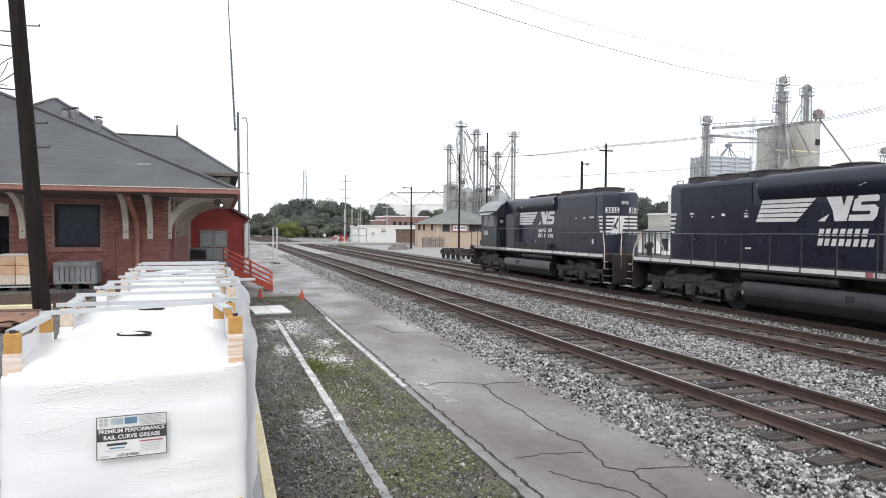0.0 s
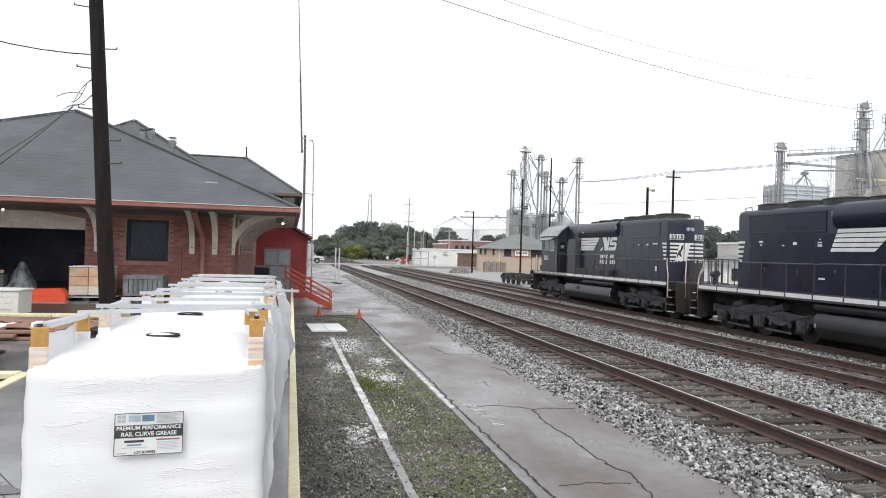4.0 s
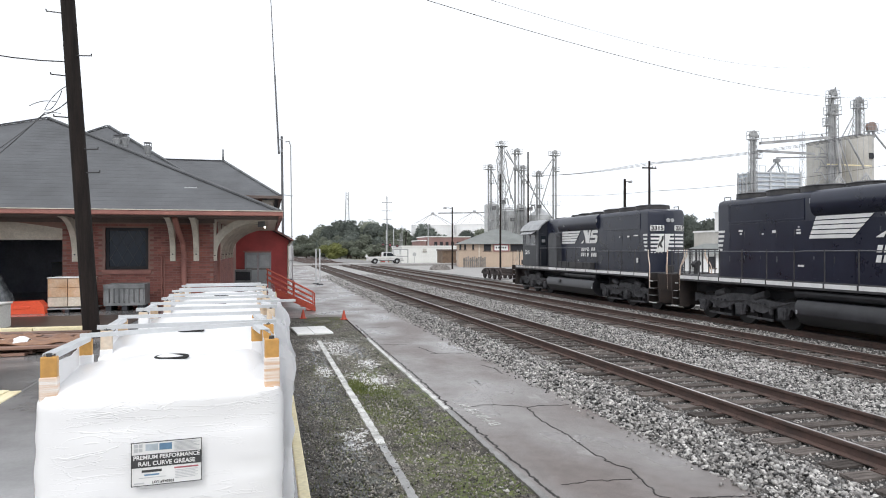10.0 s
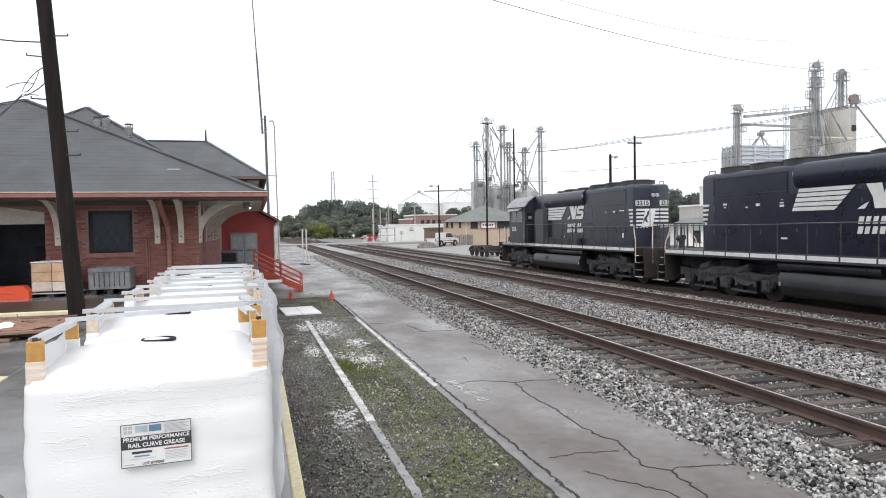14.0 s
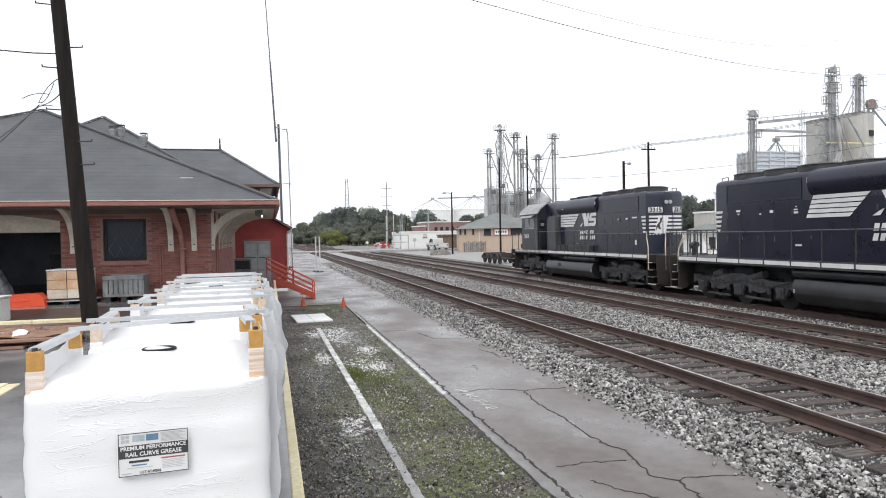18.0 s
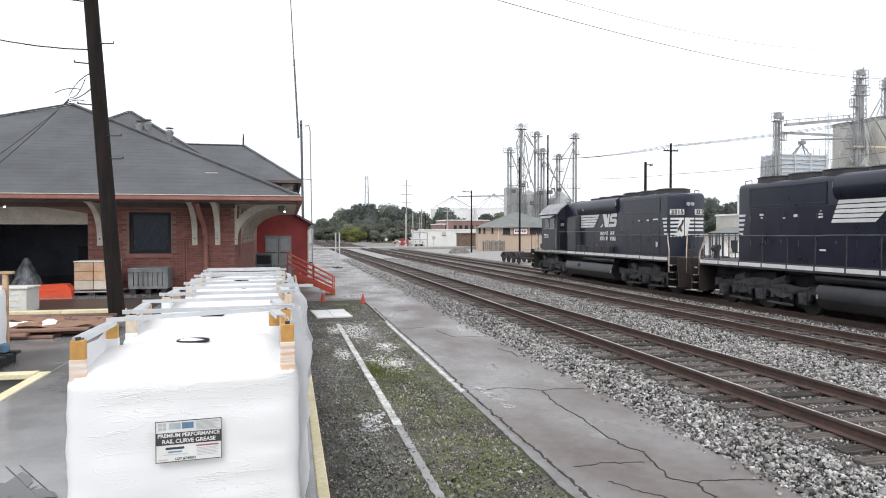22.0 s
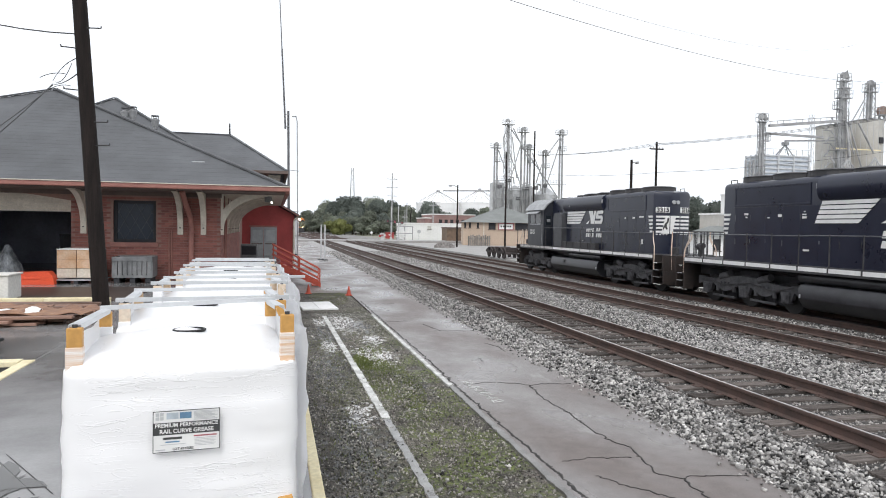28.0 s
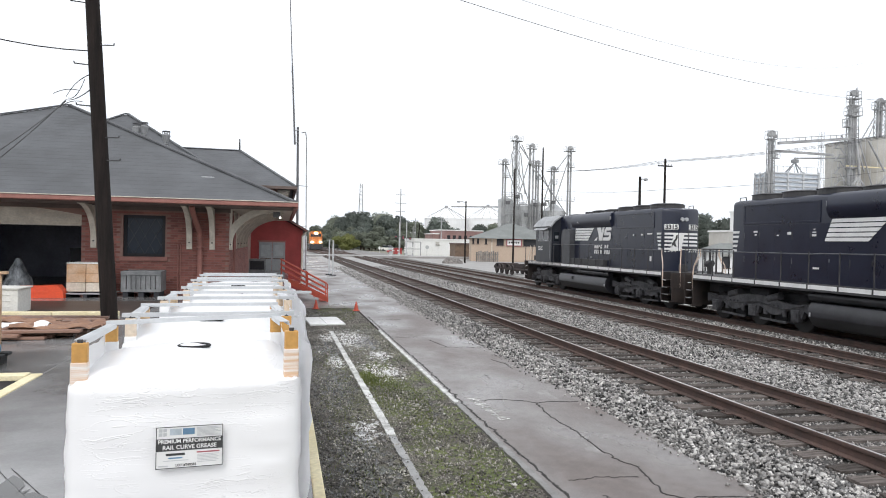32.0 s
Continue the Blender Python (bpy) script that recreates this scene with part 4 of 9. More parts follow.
# window with leaded glass
win = new("window")
win.parent = house
bm = bmesh.new()
w = 0.09
for x0, x1, z0, z1 in ((WIN[0], WIN[0] + w, WIN[2], WIN[3]), (WIN[1] - w, WIN[1], WIN[2], WIN[3]), (WIN[0] + w, WIN[1] - w, WIN[2], WIN[2] + w), (WIN[0] + w, WIN[1] - w, WIN[3] - w, WIN[3])):
    box(bm, x0, x1, WALL_Y + 0.08, WALL_Y + 0.16, z0, z1)
part("window_frame", bm, M["dark"], win, "dark painted window frame")
bm = bmesh.new()
box(bm, WIN[0] + w, WIN[1] - w, WALL_Y + 0.11, WALL_Y + 0.12, WIN[2] + w, WIN[3] - w)
part("pane", bm, M["lead_glass"], win, "dark bluish leaded glass")
bm = bmesh.new()
cx, cz, hw, hh = (WIN[0] + WIN[1]) / 2, (WIN[2] + WIN[3]) / 2, (WIN[1] - WIN[0]) / 2 - w, (WIN[3] - WIN[2]) / 2 - w
for k in range(-3, 4):
    for s in (-1, 1):
        p0 = Vector((cx + k * 0.3 - s * hh * 0.55, 0, cz - hh))
        p1 = Vector((cx + k * 0.3 + s * hh * 0.55, 0, cz + hh))
        t0, t1 = 0.0, 1.0
        dx = p1.x - p0.x
        for lim, sg in ((cx - hw, 1), (cx + hw, -1)):
            tt = (lim - p0.x) / dx
            if (dx > 0) == (sg > 0):
                t0 = max(t0, tt)
            else:
                t1 = min(t1, tt)
        if t1 > t0:
            a, b = p0.lerp(p1, t0), p0.lerp(p1, t1)
            bm = bmesh.new()
            beam(bm, (a.x, WALL_Y + 0.106, a.z), (b.x, WALL_Y + 0.106, b.z), 0.014, 0.01)
            part("lead_bar", bm, M["lead_grey"], win)
bm = bmesh.new()
box(bm, WIN[0] - 0.08, WIN[1] + 0.08, WALL_Y - 0.06, WALL_Y + 0.08, WIN[2] - 0.13, WIN[2] - 0.003, 0.008)
part("window_sill", bm, M["red_trim"], win, "brown-red stone window sill")
# roller door half lowered
door = new("roller_door")
door.parent = house
for i in range(6):
    bm = bmesh.new()
    z0 = 2.73 + i * 0.09
    box(bm, DOOR[0] + 0.02, DOOR[1] - 0.02, WALL_Y + 0.2 + 0.012 * (i % 2), WALL_Y + 0.24, z0, z0 + 0.088, 0.006)
    part("slat", bm, M["cream"], door)
bm = bmesh.new()
box(bm, DOOR[0] + 0.02, DOOR[1] - 0.02, WALL_Y + 0.18, WALL_Y + 0.25, 2.68, 2.728, 0.006)
part("bottom_rail", bm, M["cream"], door, "pale bottom rail of the roller door")
bm = bmesh.new()
bmesh.ops.create_uvsphere(bm, u_segments=12, v_segments=8, radius=0.03, matrix=pose(-14.6, WALL_Y - 0.35, 3.16))
part("bulb", bm, M["small_lamp"], house, "small bright bulb over the doorway")
# pipes and downspout
bm = bmesh.new()
tube(bm, [(-9.42, WALL_Y - 1.35, 3.3), (-9.4, WALL_Y - 0.95, 3.05), (-9.33, WALL_Y - 0.2, 2.6), (-9.31, WALL_Y - 0.09, 2.3), (-9.31, WALL_Y - 0.09, DOCK + 0.05)], 0.075, 10)
ds = part("downspout", bm, M["red_trim"], house, "brown-red downspout")
for z in (1.2, 2.1):
    bm = bmesh.new()
    box(bm, -9.42, -9.2, WALL_Y - 0.17, WALL_Y - 0.005, z, z + 0.05)
    part("strap", bm, M["red_trim"], ds)
for px in (-9.93, -9.86, -8.2, -8.05):
    bm = bmesh.new()
    yy = WALL_Y - 0.04 if px < WALL_X else WALL_Y + 1.3
    xx = px if px < WALL_X else WALL_X + 0.06
    cyl(bm, (xx, yy if px < WALL_X else yy + (px + 8.2) * 4, DOCK), (xx, yy if px < WALL_X else yy + (px + 8.2) * 4, 2.7 if px > WALL_X else 2.2), 0.025, seg=8)
    part("conduit", bm, M["red_trim"], house)
bm = bmesh.new()
box(bm, -7.22, -7.0, 22.0, 22.2, EAVE_Z - 0.3, EAVE_Z - 0.11, 0.02)
fl = part("flood_lamp", bm, M["grey_plastic"], house, "small grey flood lamp under the soffit")
bm = bmesh.new()
bmesh.ops.create_uvsphere(bm, u_segments=10, v_segments=6, radius=0.032, matrix=pose(-7.0, 21.0, EAVE_Z - 0.34))
part("lens", bm, M["small_lamp"], fl)
# roof vents
for vx, vy, vz, tall in ((-12.56, 28.6, 5.9, 0.82), (-12.28, 28.6, 5.85, 0.92), (-11.5, 28.8, 5.6, 0.9)):
    v = new("roof_vent")
    v.parent = house
    tagged(v, "galvanised roof vent with a cowl")
    bm = bmesh.new()
    cyl(bm, (vx, vy, vz - 0.5), (vx, vy, vz + tall - 0.3), 0.07)
    part("pipe", bm, M["tower"], v)
    bm = bmesh.new()
    cyl(bm, (vx, vy, vz + tall - 0.32), (vx, vy, vz + tall - 0.05), 0.1, 0.17)
    cyl(bm, (vx, vy, vz + tall - 0.05), (vx, vy, vz + tall + 0.03), 0.17, 0.05)
    part("cowl", bm, M["tower"], v)
    bm = bmesh.new()
    for zz in (0.12, -0.4):
        cyl(bm, (vx, vy, vz + tall + zz - 0.03), (vx, vy, vz + tall + zz), 0.15 if zz > 0 else 0.1, seg=12)
    for a in range(4):
        c, q = 0.14 * math.cos(a * 1.571 + 0.6), 0.14 * math.sin(a * 1.571 + 0.6)
        beam(bm, (vx + c, vy + q, vz + tall - 0.1), (vx + c, vy + q, vz + tall + 0.1), 0.02)
    part("cap_frame", bm, M["mast_steel"], v)
bm = bmesh.new()
box(bm, -9.27, -8.92, 21.0, 21.06, 4.17, 4.215)
part("roof_flashing", bm, M["galv"], house, "short strip of bright flashing on the roof")
# ---- red shed, stairs and what stands there ----
shed = thing("red_shed", pose(0, 0, 0), "small red painted shed with grey double doors", "shed")
SY = 37.5
bm = bmesh.new()
extrude(bm, [(-9.2, GROUND), (-5.95, GROUND), (-5.95, 2.98), (-7.3, 3.72), (-9.2, 3.72)], "y", SY, 46)
part("wall", bm, M["red_shed"], shed, "red painted plank wall")
for i in range(11):
    bm = bmesh.new()
    box(bm, -9.15 + i * 0.29, -9.13 + i * 0.29, SY - 0.012, SY - 0.001, DOCK, 2.95)
    part("batten", bm, M["red_shed"], shed)
bm = bmesh.new()
extrude(bm, [(-5.62, 2.86), (-5.62, 2.96), (-7.3, 3.92), (-9.2, 3.92), (-9.2, 3.8), (-7.3, 3.8)], "y", SY - 0.35, 46.3)
sr = part("roof", bm, M["roof"], shed, "low grey roof")
bm = bmesh.new()
beam(bm, (-5.62, SY - 0.36, 2.87), (-7.3, SY - 0.36, 3.83), 0.13, 0.05)
part("barge_board", bm, M["red_trim"], sr)
bm = bmesh.new()
tube(bm, [(-5.68, SY - 0.25, 2.84), (-5.88, SY - 0.1, 2.6), (-5.88, SY - 0.08, GROUND + 0.02)], 0.05, 8)
part("downspout", bm, M["cream"], shed)
bm = bmesh.new()
box(bm, -6.0, -5.86, SY - 0.04, SY + 0.1, GROUND, 2.95)
part("corner_board", bm, M["red_shed"], shed)
bm = bmesh.new()
box(bm, -8.2, -6.75, SY - 0.06, SY - 0.015, 2.26, 2.34)
part("lintel", bm, M["red_trim"], shed)
for x0 in (-8.13, -7.44):
    bm = bmesh.new()
    box(bm, x0, x0 + 0.67, SY - 0.05, SY - 0.014, DOCK, 2.25, 0.008)
    d = part("door", bm, M["pale_door"], shed, "pale grey metal door leaf")
    # solid upper panel of the leaf, a little paler than the rest
    bm = bmesh.new()
    box(bm, x0 + 0.1, x0 + 0.57, SY - 0.06, SY - 0.051, 1.5, 2.1)
    part("pane", bm, M["door_field_pale"], d)
    bm = bmesh.new()
    box(bm, x0 + 0.05, x0 + 0.62, SY - 0.062, SY - 0.051, 1.34, 1.4)
    part("rail", bm, M["soffit"], d)
bm = bmesh.new()
box(bm, -9.0, -7.7, 34.6, 35.3, DOCK, 1.42, 0.03)
ac = single("air_conditioner", bm, M["grey_plastic"], "boxy grey air conditioner standing on the dock", "air conditioner")
bm = bmesh.new()
box(bm, -8.45, -7.78, 34.585, 34.602, 0.9, 1.32)
part("grille", bm, M["dark"], ac)

stair = thing("stairs", pose(-6.64, 30.0, GROUND), "orange-red steel stairs with pipe handrails", "stairs")
RUN, RISE = 1.62, 1.03
for k in range(6):
    bm = bmesh.new()
    xk, zk = RUN * (k + 0.5) / 6, RISE * (1 - (k + 0.6) / 6)
    box(bm, xk - 0.13, xk + 0.13, 0.04, 1.16, zk - 0.03, zk, 0.004)
    part("tread", bm, M["orange_rail"], stair)
for sy in (0.0, 1.2):
    bm = bmesh.new()
    extrude(bm, [(0, RISE), (0, RISE - 0.26), (RUN + 0.1, -0.02 + 0.02), (RUN + 0.1, 0.2)], "y", sy - 0.02, sy + 0.02)
    part("stringer", bm, M["orange_rail"], stair)
    for hh in (0.72, 0.5, 0.28):
        bm = bmesh.new()
        cyl(bm, (-0.35, sy, RISE + hh + 0.1), (RUN + 0.08, sy, hh + 0.06), 0.024, seg=8)
        part("handrail", bm, M["orange_rail"], stair)
    for px_, pz in ((-0.3, RISE), (RUN * 0.5, RISE * 0.5), (RUN + 0.06, 0.0)):
        bm = bmesh.new()
        cyl(bm, (px_, sy, max(0.0, pz - 0.05)), (px_, sy, pz + 0.8 + 0.02 * (px_ < 0)), 0.026, seg=8)
        part("post", bm, M["orange_rail"], stair)
for cx_, cy_ in ((-4.11, 26.1), (-5.6, 26.9)):
    cone = thing("marker_cone", pose(cx_, cy_, GROUND + 0.02), "small orange-red cone standing on wet ground", "cone", "cones by the stairs")
    bm = bmesh.new()
    box(bm, -0.13, 0.13, -0.13, 0.13, 0, 0.03, 0.01)
    part("base", bm, M["orange_rail"], cone)
    bm = bmesh.new()
    cyl(bm, (0, 0, 0.03), (0, 0, 0.36), 0.095, 0.02, 14)
    part("body", bm, M["orange_rail"], cone)
# white plate on the ground
bm = bmesh.new()
box(bm, -0.55, -0.03, -1.0, 1.0, 0, 0.05, 0.006)
box(bm, -0.01, 0.57, -1.0, 1.0, 0, 0.05, 0.006)
single("ground_plate", bm, M["white_wall"], "white metal hatch plate lying on the dirt", "hatch plate", m=pose(-5.55, 22.6, GROUND + 0.02, 0, 0, 4))
# twin posts standing on the pavement
for k, (xx, yy) in enumerate(((-3.34, 53.6), (-3.12, 52.6))):
    sp = thing("steel_post", pose(xx, yy, GROUND + 0.025), "slim galvanised post on a dark foot", "post", "posts on the pavement")
    bm = bmesh.new()
    box(bm, -0.05, 0.05, -0.05, 0.05, 0.05, 2.72, 0.01)
    part("shaft", bm, M["galv"], sp)
    bm = bmesh.new()
    box(bm, -0.25, 0.25, -0.2, 0.2, 0, 0.06, 0.01)
    part("foot", bm, M["dark"], sp)


# ---- masts and poles by the shed ----
mast = thing("radio_mast", pose(-5.95, 45.5, GROUND), "thin tall grey radio mast beside the shed", "mast")
bm = bmesh.new()
cyl(bm, (0, 0, 0), (-0.12, 0, 10.1), 0.09, 0.072, 8)
part("lower_tube", bm, M["mast_steel"], mast)
bm = bmesh.new()
cyl(bm, (-0.3, -0.3, 8.9), (-0.55, -0.3, 14.0), 0.062, 0.048, 8)
part("upper_tube", bm, M["mast_steel"], mast)
bm = bmesh.new()
cyl(bm, (-0.55, -0.3, 13.9), (-0.95, -0.3, 22), 0.034, 0.02, 6)
part("whip", bm, M["mast_steel"], mast)
for z in (9.0, 9.8, 13.6):
    bm = bmesh.new()
    beam(bm, (-0.6 if z > 12 else -0.36, -0.32, z), (-0.5 if z > 12 else -0.06, -0.02 if z < 12 else -0.28, z + 0.1), 0.05)
    part("clamp", bm, M["tower"], mast)
cond = thing("conduit_mast", pose(-5.35, 46.5, GROUND), "slim pale conduit pole with a bent top", "mast")
bm = bmesh.new()
tube(bm, [(0, 0, 0), (-0.12, 0, 9.6), (-0.2, 0, 9.95), (-0.45, 0, 9.9)], 0.035, 6)
part("pipe", bm, M["tower"], cond)
for z in (3.6, 6.3):
    bm = bmesh.new()
    beam(bm, (-0.75, -0.9, z), (0.02, 0, z), 0.04)
    part("tie_bar", bm, M["tower"], cond)
for k, (xx, yy, hh) in enumerate(((-5.0, 62, 3.2), (-5.35, 66, 2.9))):
    bb = thing("signal_box", pose(xx, yy, GROUND), "slim grey relay post with a small cabinet", "signal equipment")
    bm = bmesh.new()
    cyl(bm, (0, 0, 0), (0, 0, hh), 0.07, seg=8)
    part("post", bm, M["silo"], bb)
    bm = bmesh.new()
    box(bm, -0.22, 0.22, -0.18, 0.18, hh * 0.55, hh * 0.95, 0.02)
    part("cabinet", bm, M["silo"], bb)
    bm = bmesh.new()
    box(bm, -0.2, 0.2, -0.2, 0.2, 0, 0.12)
    part("base", bm, M["dark"], bb)


# ---- the utility pole on the dock ----
up = thing("utility_pole", pose(-10.22, 14.5, DOCK), "dark leaning wooden utility pole with climbing steps", "utility pole")
TOP = Vector((-0.62, 0.0, 9.6))
bm = bmesh.new()
cyl(bm, (0, 0, -0.02), TOP, 0.155, 0.115, 18)
part("shaft", bm, M["pole"], up)
rnd = random.Random(4)
for z, s in ((3.15, 1), (3.6, 1), (4.2, -1), (5.0, -1), (5.4, 1), (6.2, -1)):
    bm = bmesh.new()
    c = TOP * (z / TOP.z)
    cyl(bm, (c.x, c.y - 0.05, z), (c.x + s * 0.36, c.y - 0.09, z + 0.01), 0.012, seg=6)
    cyl(bm, (c.x + s * 0.36, c.y - 0.09, z), (c.x + s * 0.37, c.y - 0.09, z + 0.05), 0.012, seg=6)
    part("climbing_step", bm, M["wire"], up)


def cable(name, p, q, sag, r, label, n=14, mat=None):
    p, q = Vector(p), Vector(q)
    cu = bpy.data.curves.new(name, "CURVE")
    cu.dimensions, cu.bevel_depth, cu.bevel_resolution = "3D", r, 1
    sp = cu.splines.new("POLY")
    sp.points.add(n)
    for i in range(n + 1):
        a = i / n
        v = p.lerp(q, a) - Vector((0, 0, sag * 4 * a * (1 - a)))
        sp.points[i].co = (*v, 1)
    tmp = new("cable_source", cu)
    me = bpy.data.meshes.new_from_object(tmp.evaluated_get(bpy.context.evaluated_depsgraph_get()))
    bpy.data.objects.remove(tmp)
    me.materials.clear()
    me.materials.append(mat or M["wire"])
    return tagged(new(name, me), label, "cable", "overhead cables")


cable("drop_cable", (-10.55, 14.5, 5.35), (-14.40, 26.2, 7.15), 0.1, 0.012, "thin drop cable to the roof peak")
cable("drop_cable", (-10.55, 14.5, 5.6), (-14.40, 26.2, 7.25), -0.15, 0.01, "thin drop cable to the roof peak")
cable("drop_cable", (-14.40, 26.2, 7.1), (-12.8, 12.3, 2.68), 0.1, 0.014, "black cable hanging over the roof")
cable("drop_cable", (-14.40, 26.2, 7.15), (-12.8, 12.3, 2.36), 0.12, 0.016, "black cable hanging over the roof")
cable("drop_cable", (-10.6, 14.5, 6.02), (-17.5, 14.0, 8.6), 0.75, 0.012, "thin sagging cable to the pole")


tang = random.Random(21)
for k in range(3):
    x, z = -10.72 - 0.12 * tang.random(), 5.0 + 0.22 * k
    cable("cable_splice", (x, 14.42, z), (x - 0.25 - 0.4 * tang.random(), 14.6 + 0.4 * tang.random(), z + tang.uniform(-0.35, 0.3)), tang.uniform(-0.12, 0.18), 0.007, "short loop of the cable bundle beside the pole", 10)


# ---- wrapped grease totes ----
def tote(index, m, width=1.0, depth=1.1, front_bar=True, labelled=False, seed=0):
    rnd = random.Random(seed)
    t = thing("grease_tote", m, "white stretch-wrapped grease tote on a pallet with cardboard posts", "tote", "row of wrapped totes")
    h = 1.08
    # pallet
    pal = new("pallet")
    pal.parent = t
    for k in range(5):
        bm = bmesh.new()
        yk = -depth / 2 + depth * (k + 0.5) / 5
        box(bm, -width / 2, width / 2, yk - 0.07, yk + 0.07, 0.1, 0.125)
        part("deck_board", bm, M["lumber"], pal)
    for xk in (-width / 2 + 0.05, 0, width / 2 - 0.05):
        bm = bmesh.new()
        box(bm, xk - 0.045, xk + 0.045, -depth / 2, depth / 2, 0.0, 0.1)
        part("stringer", bm, M["lumber"], pal)
    # the wrapped body: a soft rounded box with folds
    bm = bmesh.new()
    bmesh.ops.create_cube(bm, size=1)
    bmesh.ops.subdivide_edges(bm, edges=bm.edges[:], cuts=27, use_grid_fill=True)
    for v in bm.verts:
        x, y, z = v.co * 2
        # rounded corners in plan and a domed top
        k = 12.0
        r = (abs(x) ** k + abs(y) ** k) ** (1 / k) or 1
        s = max(abs(x), abs(y)) / r if r > 1e-6 else 1
        x, y = x * s, y * s
        u = (z + 1) / 2
        dome = max(0.0, u - 0.9) / 0.1
        edge = max(abs(x), abs(y))
        bulge = 1 + 0.012 * math.sin(math.pi * u) - 0.03 * dome * dome
        zz = 0.125 + u * (h - 0.125)
        if z > 0.99:
            zz = h - 0.075 * edge ** 4 + 0.012 * math.cos(6 * x + 1.3 * y)
        else:
            zz -= 0.075 * dome ** 2
        px, py = x * width / 2 * bulge, y * depth / 2 * bulge
        side = edge > 0.97
        q = Vector((px, py, zz))
        f = 0.010 * noise.noise(Vector((px * 2.5, py * 2.5, zz * 9 + seed))) + 0.006 * noise.noise(Vector((px * 4 + seed, py * 4, zz * 26)))
        f += 0.008 * max(0.0, noise.noise(Vector((px * 1.5 + py, zz * 14 - px * 3, seed + 4.0))) - 0.1)
        n = Vector((x if abs(x) > 0.9 else 0, y if abs(y) > 0.9 else 0, 1 if z > 0.99 else 0))
        if n.length:
            q += n.normalized() * f
        v.co = q
    body = part("wrapped_bag", bm, M["wrap"], t, "white sack in glossy wrinkled stretch wrap", smooth=True)
    bm = bmesh.new()
    ring = []
    for i in range(20):
        a = 2 * math.pi * i / 20
        ring.append(((0.088 + 0.012 * math.sin(3 * a + seed)) * math.cos(a), (0.085 + 0.01 * math.sin(2 * a)) * math.sin(a)))
    extrude(bm, [(x * 0.82, y * 0.82 + 0.08) for x, y in ring], "z", h - 0.02, h + 0.002)
    part("spout_cap", bm, M["wrap"], body, "white cap of the filling hole under film")
    bm = bmesh.new()
    for i in range(24):
        a, b2 = 2 * math.pi * i / 24, 2 * math.pi * (i + 1) / 24
        cyl(bm, (0.08 * math.cos(a), 0.078 * math.sin(a) + 0.08, h + 0.012), (0.08 * math.cos(b2), 0.078 * math.sin(b2) + 0.08, h + 0.012), 0.007 - 0.002 * math.sin(a), seg=6)
    part("spout_rim", bm, M["rubber"], body, "black rim of the filling hole")
    # corner posts of folded cardboard
    zf, zb, rise = (1.2, 1.155, 0.035) if labelled else (1.172, 1.145, 0.0)
    hx, hy = width / 2 - 0.055, depth / 2 - 0.075
    for sx in (-1, 1):
        for sy in (-1, 1):
            ztop = (zf if sy < 0 else zb) + (rise if sx > 0 else 0)
            p = new("corner_post")
            p.parent = t
            bm = bmesh.new()
            x0, y0 = sx * hx, sy * hy
            box(bm, x0 - 0.032, x0 + 0.032, y0 - 0.022, y0 + 0.022, 0.12, ztop, 0.005)
            part("cardboard", bm, M["kraft"] if labelled or (index == 1 and sx > 0) else M["kraft_pale"], p, "folded brown cardboard post")
            bm = bmesh.new()
            box(bm, x0 - 0.035, x0 + 0.035, y0 - 0.025, y0 + 0.025, 0.85, ztop - (0.085 if labelled else 0.11 if (index + sx + sy) % 3 else 0.02), 0.006)
            for v in bm.verts:
                v.co.x += 0.003 * noise.noise(v.co * 40)
            part("wrap_band", bm, M["wrap_band"] if labelled and sy < 0 else M["wrap"], p, "thin wrap pulled round the post")
            bm = bmesh.new()
            cyl(bm, (x0, y0 - 0.005, ztop - 0.012), (x0, y0 - 0.005, ztop + 0.014), 0.012, seg=8)
            part("cap", bm, M["wire"], p)
    # film drawn from post to post along the sides
    for sx in (-1, 1):
        bm = bmesh.new()
        n = 16
        lo_, hi_ = [], []
        for i in range(n + 1):
            y = -hy + 0.03 + (2 * hy - 0.06) * i / n
            dip = 0.018 * math.sin(math.pi * i / n)
            x0 = sx * (hx + 0.03 - 0.02 * math.sin(math.pi * i / n)) + 0.004 * noise.noise((y * 9, sx, seed))
            top = (zf + (zb - zf) * i / n) + (rise if sx > 0 else 0) - 0.03 - dip + 0.012 * noise.noise((y * 7, seed, 2))
            lo_.append(bm.verts.new((x0, y, 0.95)))
            hi_.append(bm.verts.new((x0, y, top)))
        for i in range(n):
            bm.faces.new((lo_[i], lo_[i + 1], hi_[i + 1], hi_[i]))
        bmesh.ops.solidify(bm, geom=bm.faces[:], thickness=0.003)
        part("side_film", bm, M["wrap"], t, "white film drawn between the posts")
    # galvanised channels on top
    def channel(a, b, wide, name):
        a, b = Vector(a), Vector(b)
        d = (b - a).normalized()
        sidev = d.cross(Vector((0, 0, 1))).normalized()
        bm = bmesh.new()
        for off, w_, h_, dz in ((0, wide, 0.004, 0), (wide / 2, 0.004, 0.022, -0.011), (-wide / 2, 0.004, 0.022, -0.011)):
            c0, c1 = a + sidev * off + Vector((0, 0, dz)), b + sidev * off + Vector((0, 0, dz))
            rot = Matrix((sidev, d, Vector((0, 0, 1)))).transposed().to_4x4()
            bmesh.ops.create_cube(bm, size=1, matrix=Matrix.Translation((c0 + c1) / 2) @ rot @ Matrix.Diagonal((w_, (c1 - c0).length, h_, 1)))
        return part(name, bm, M["galv"], t, "galvanised steel channel")
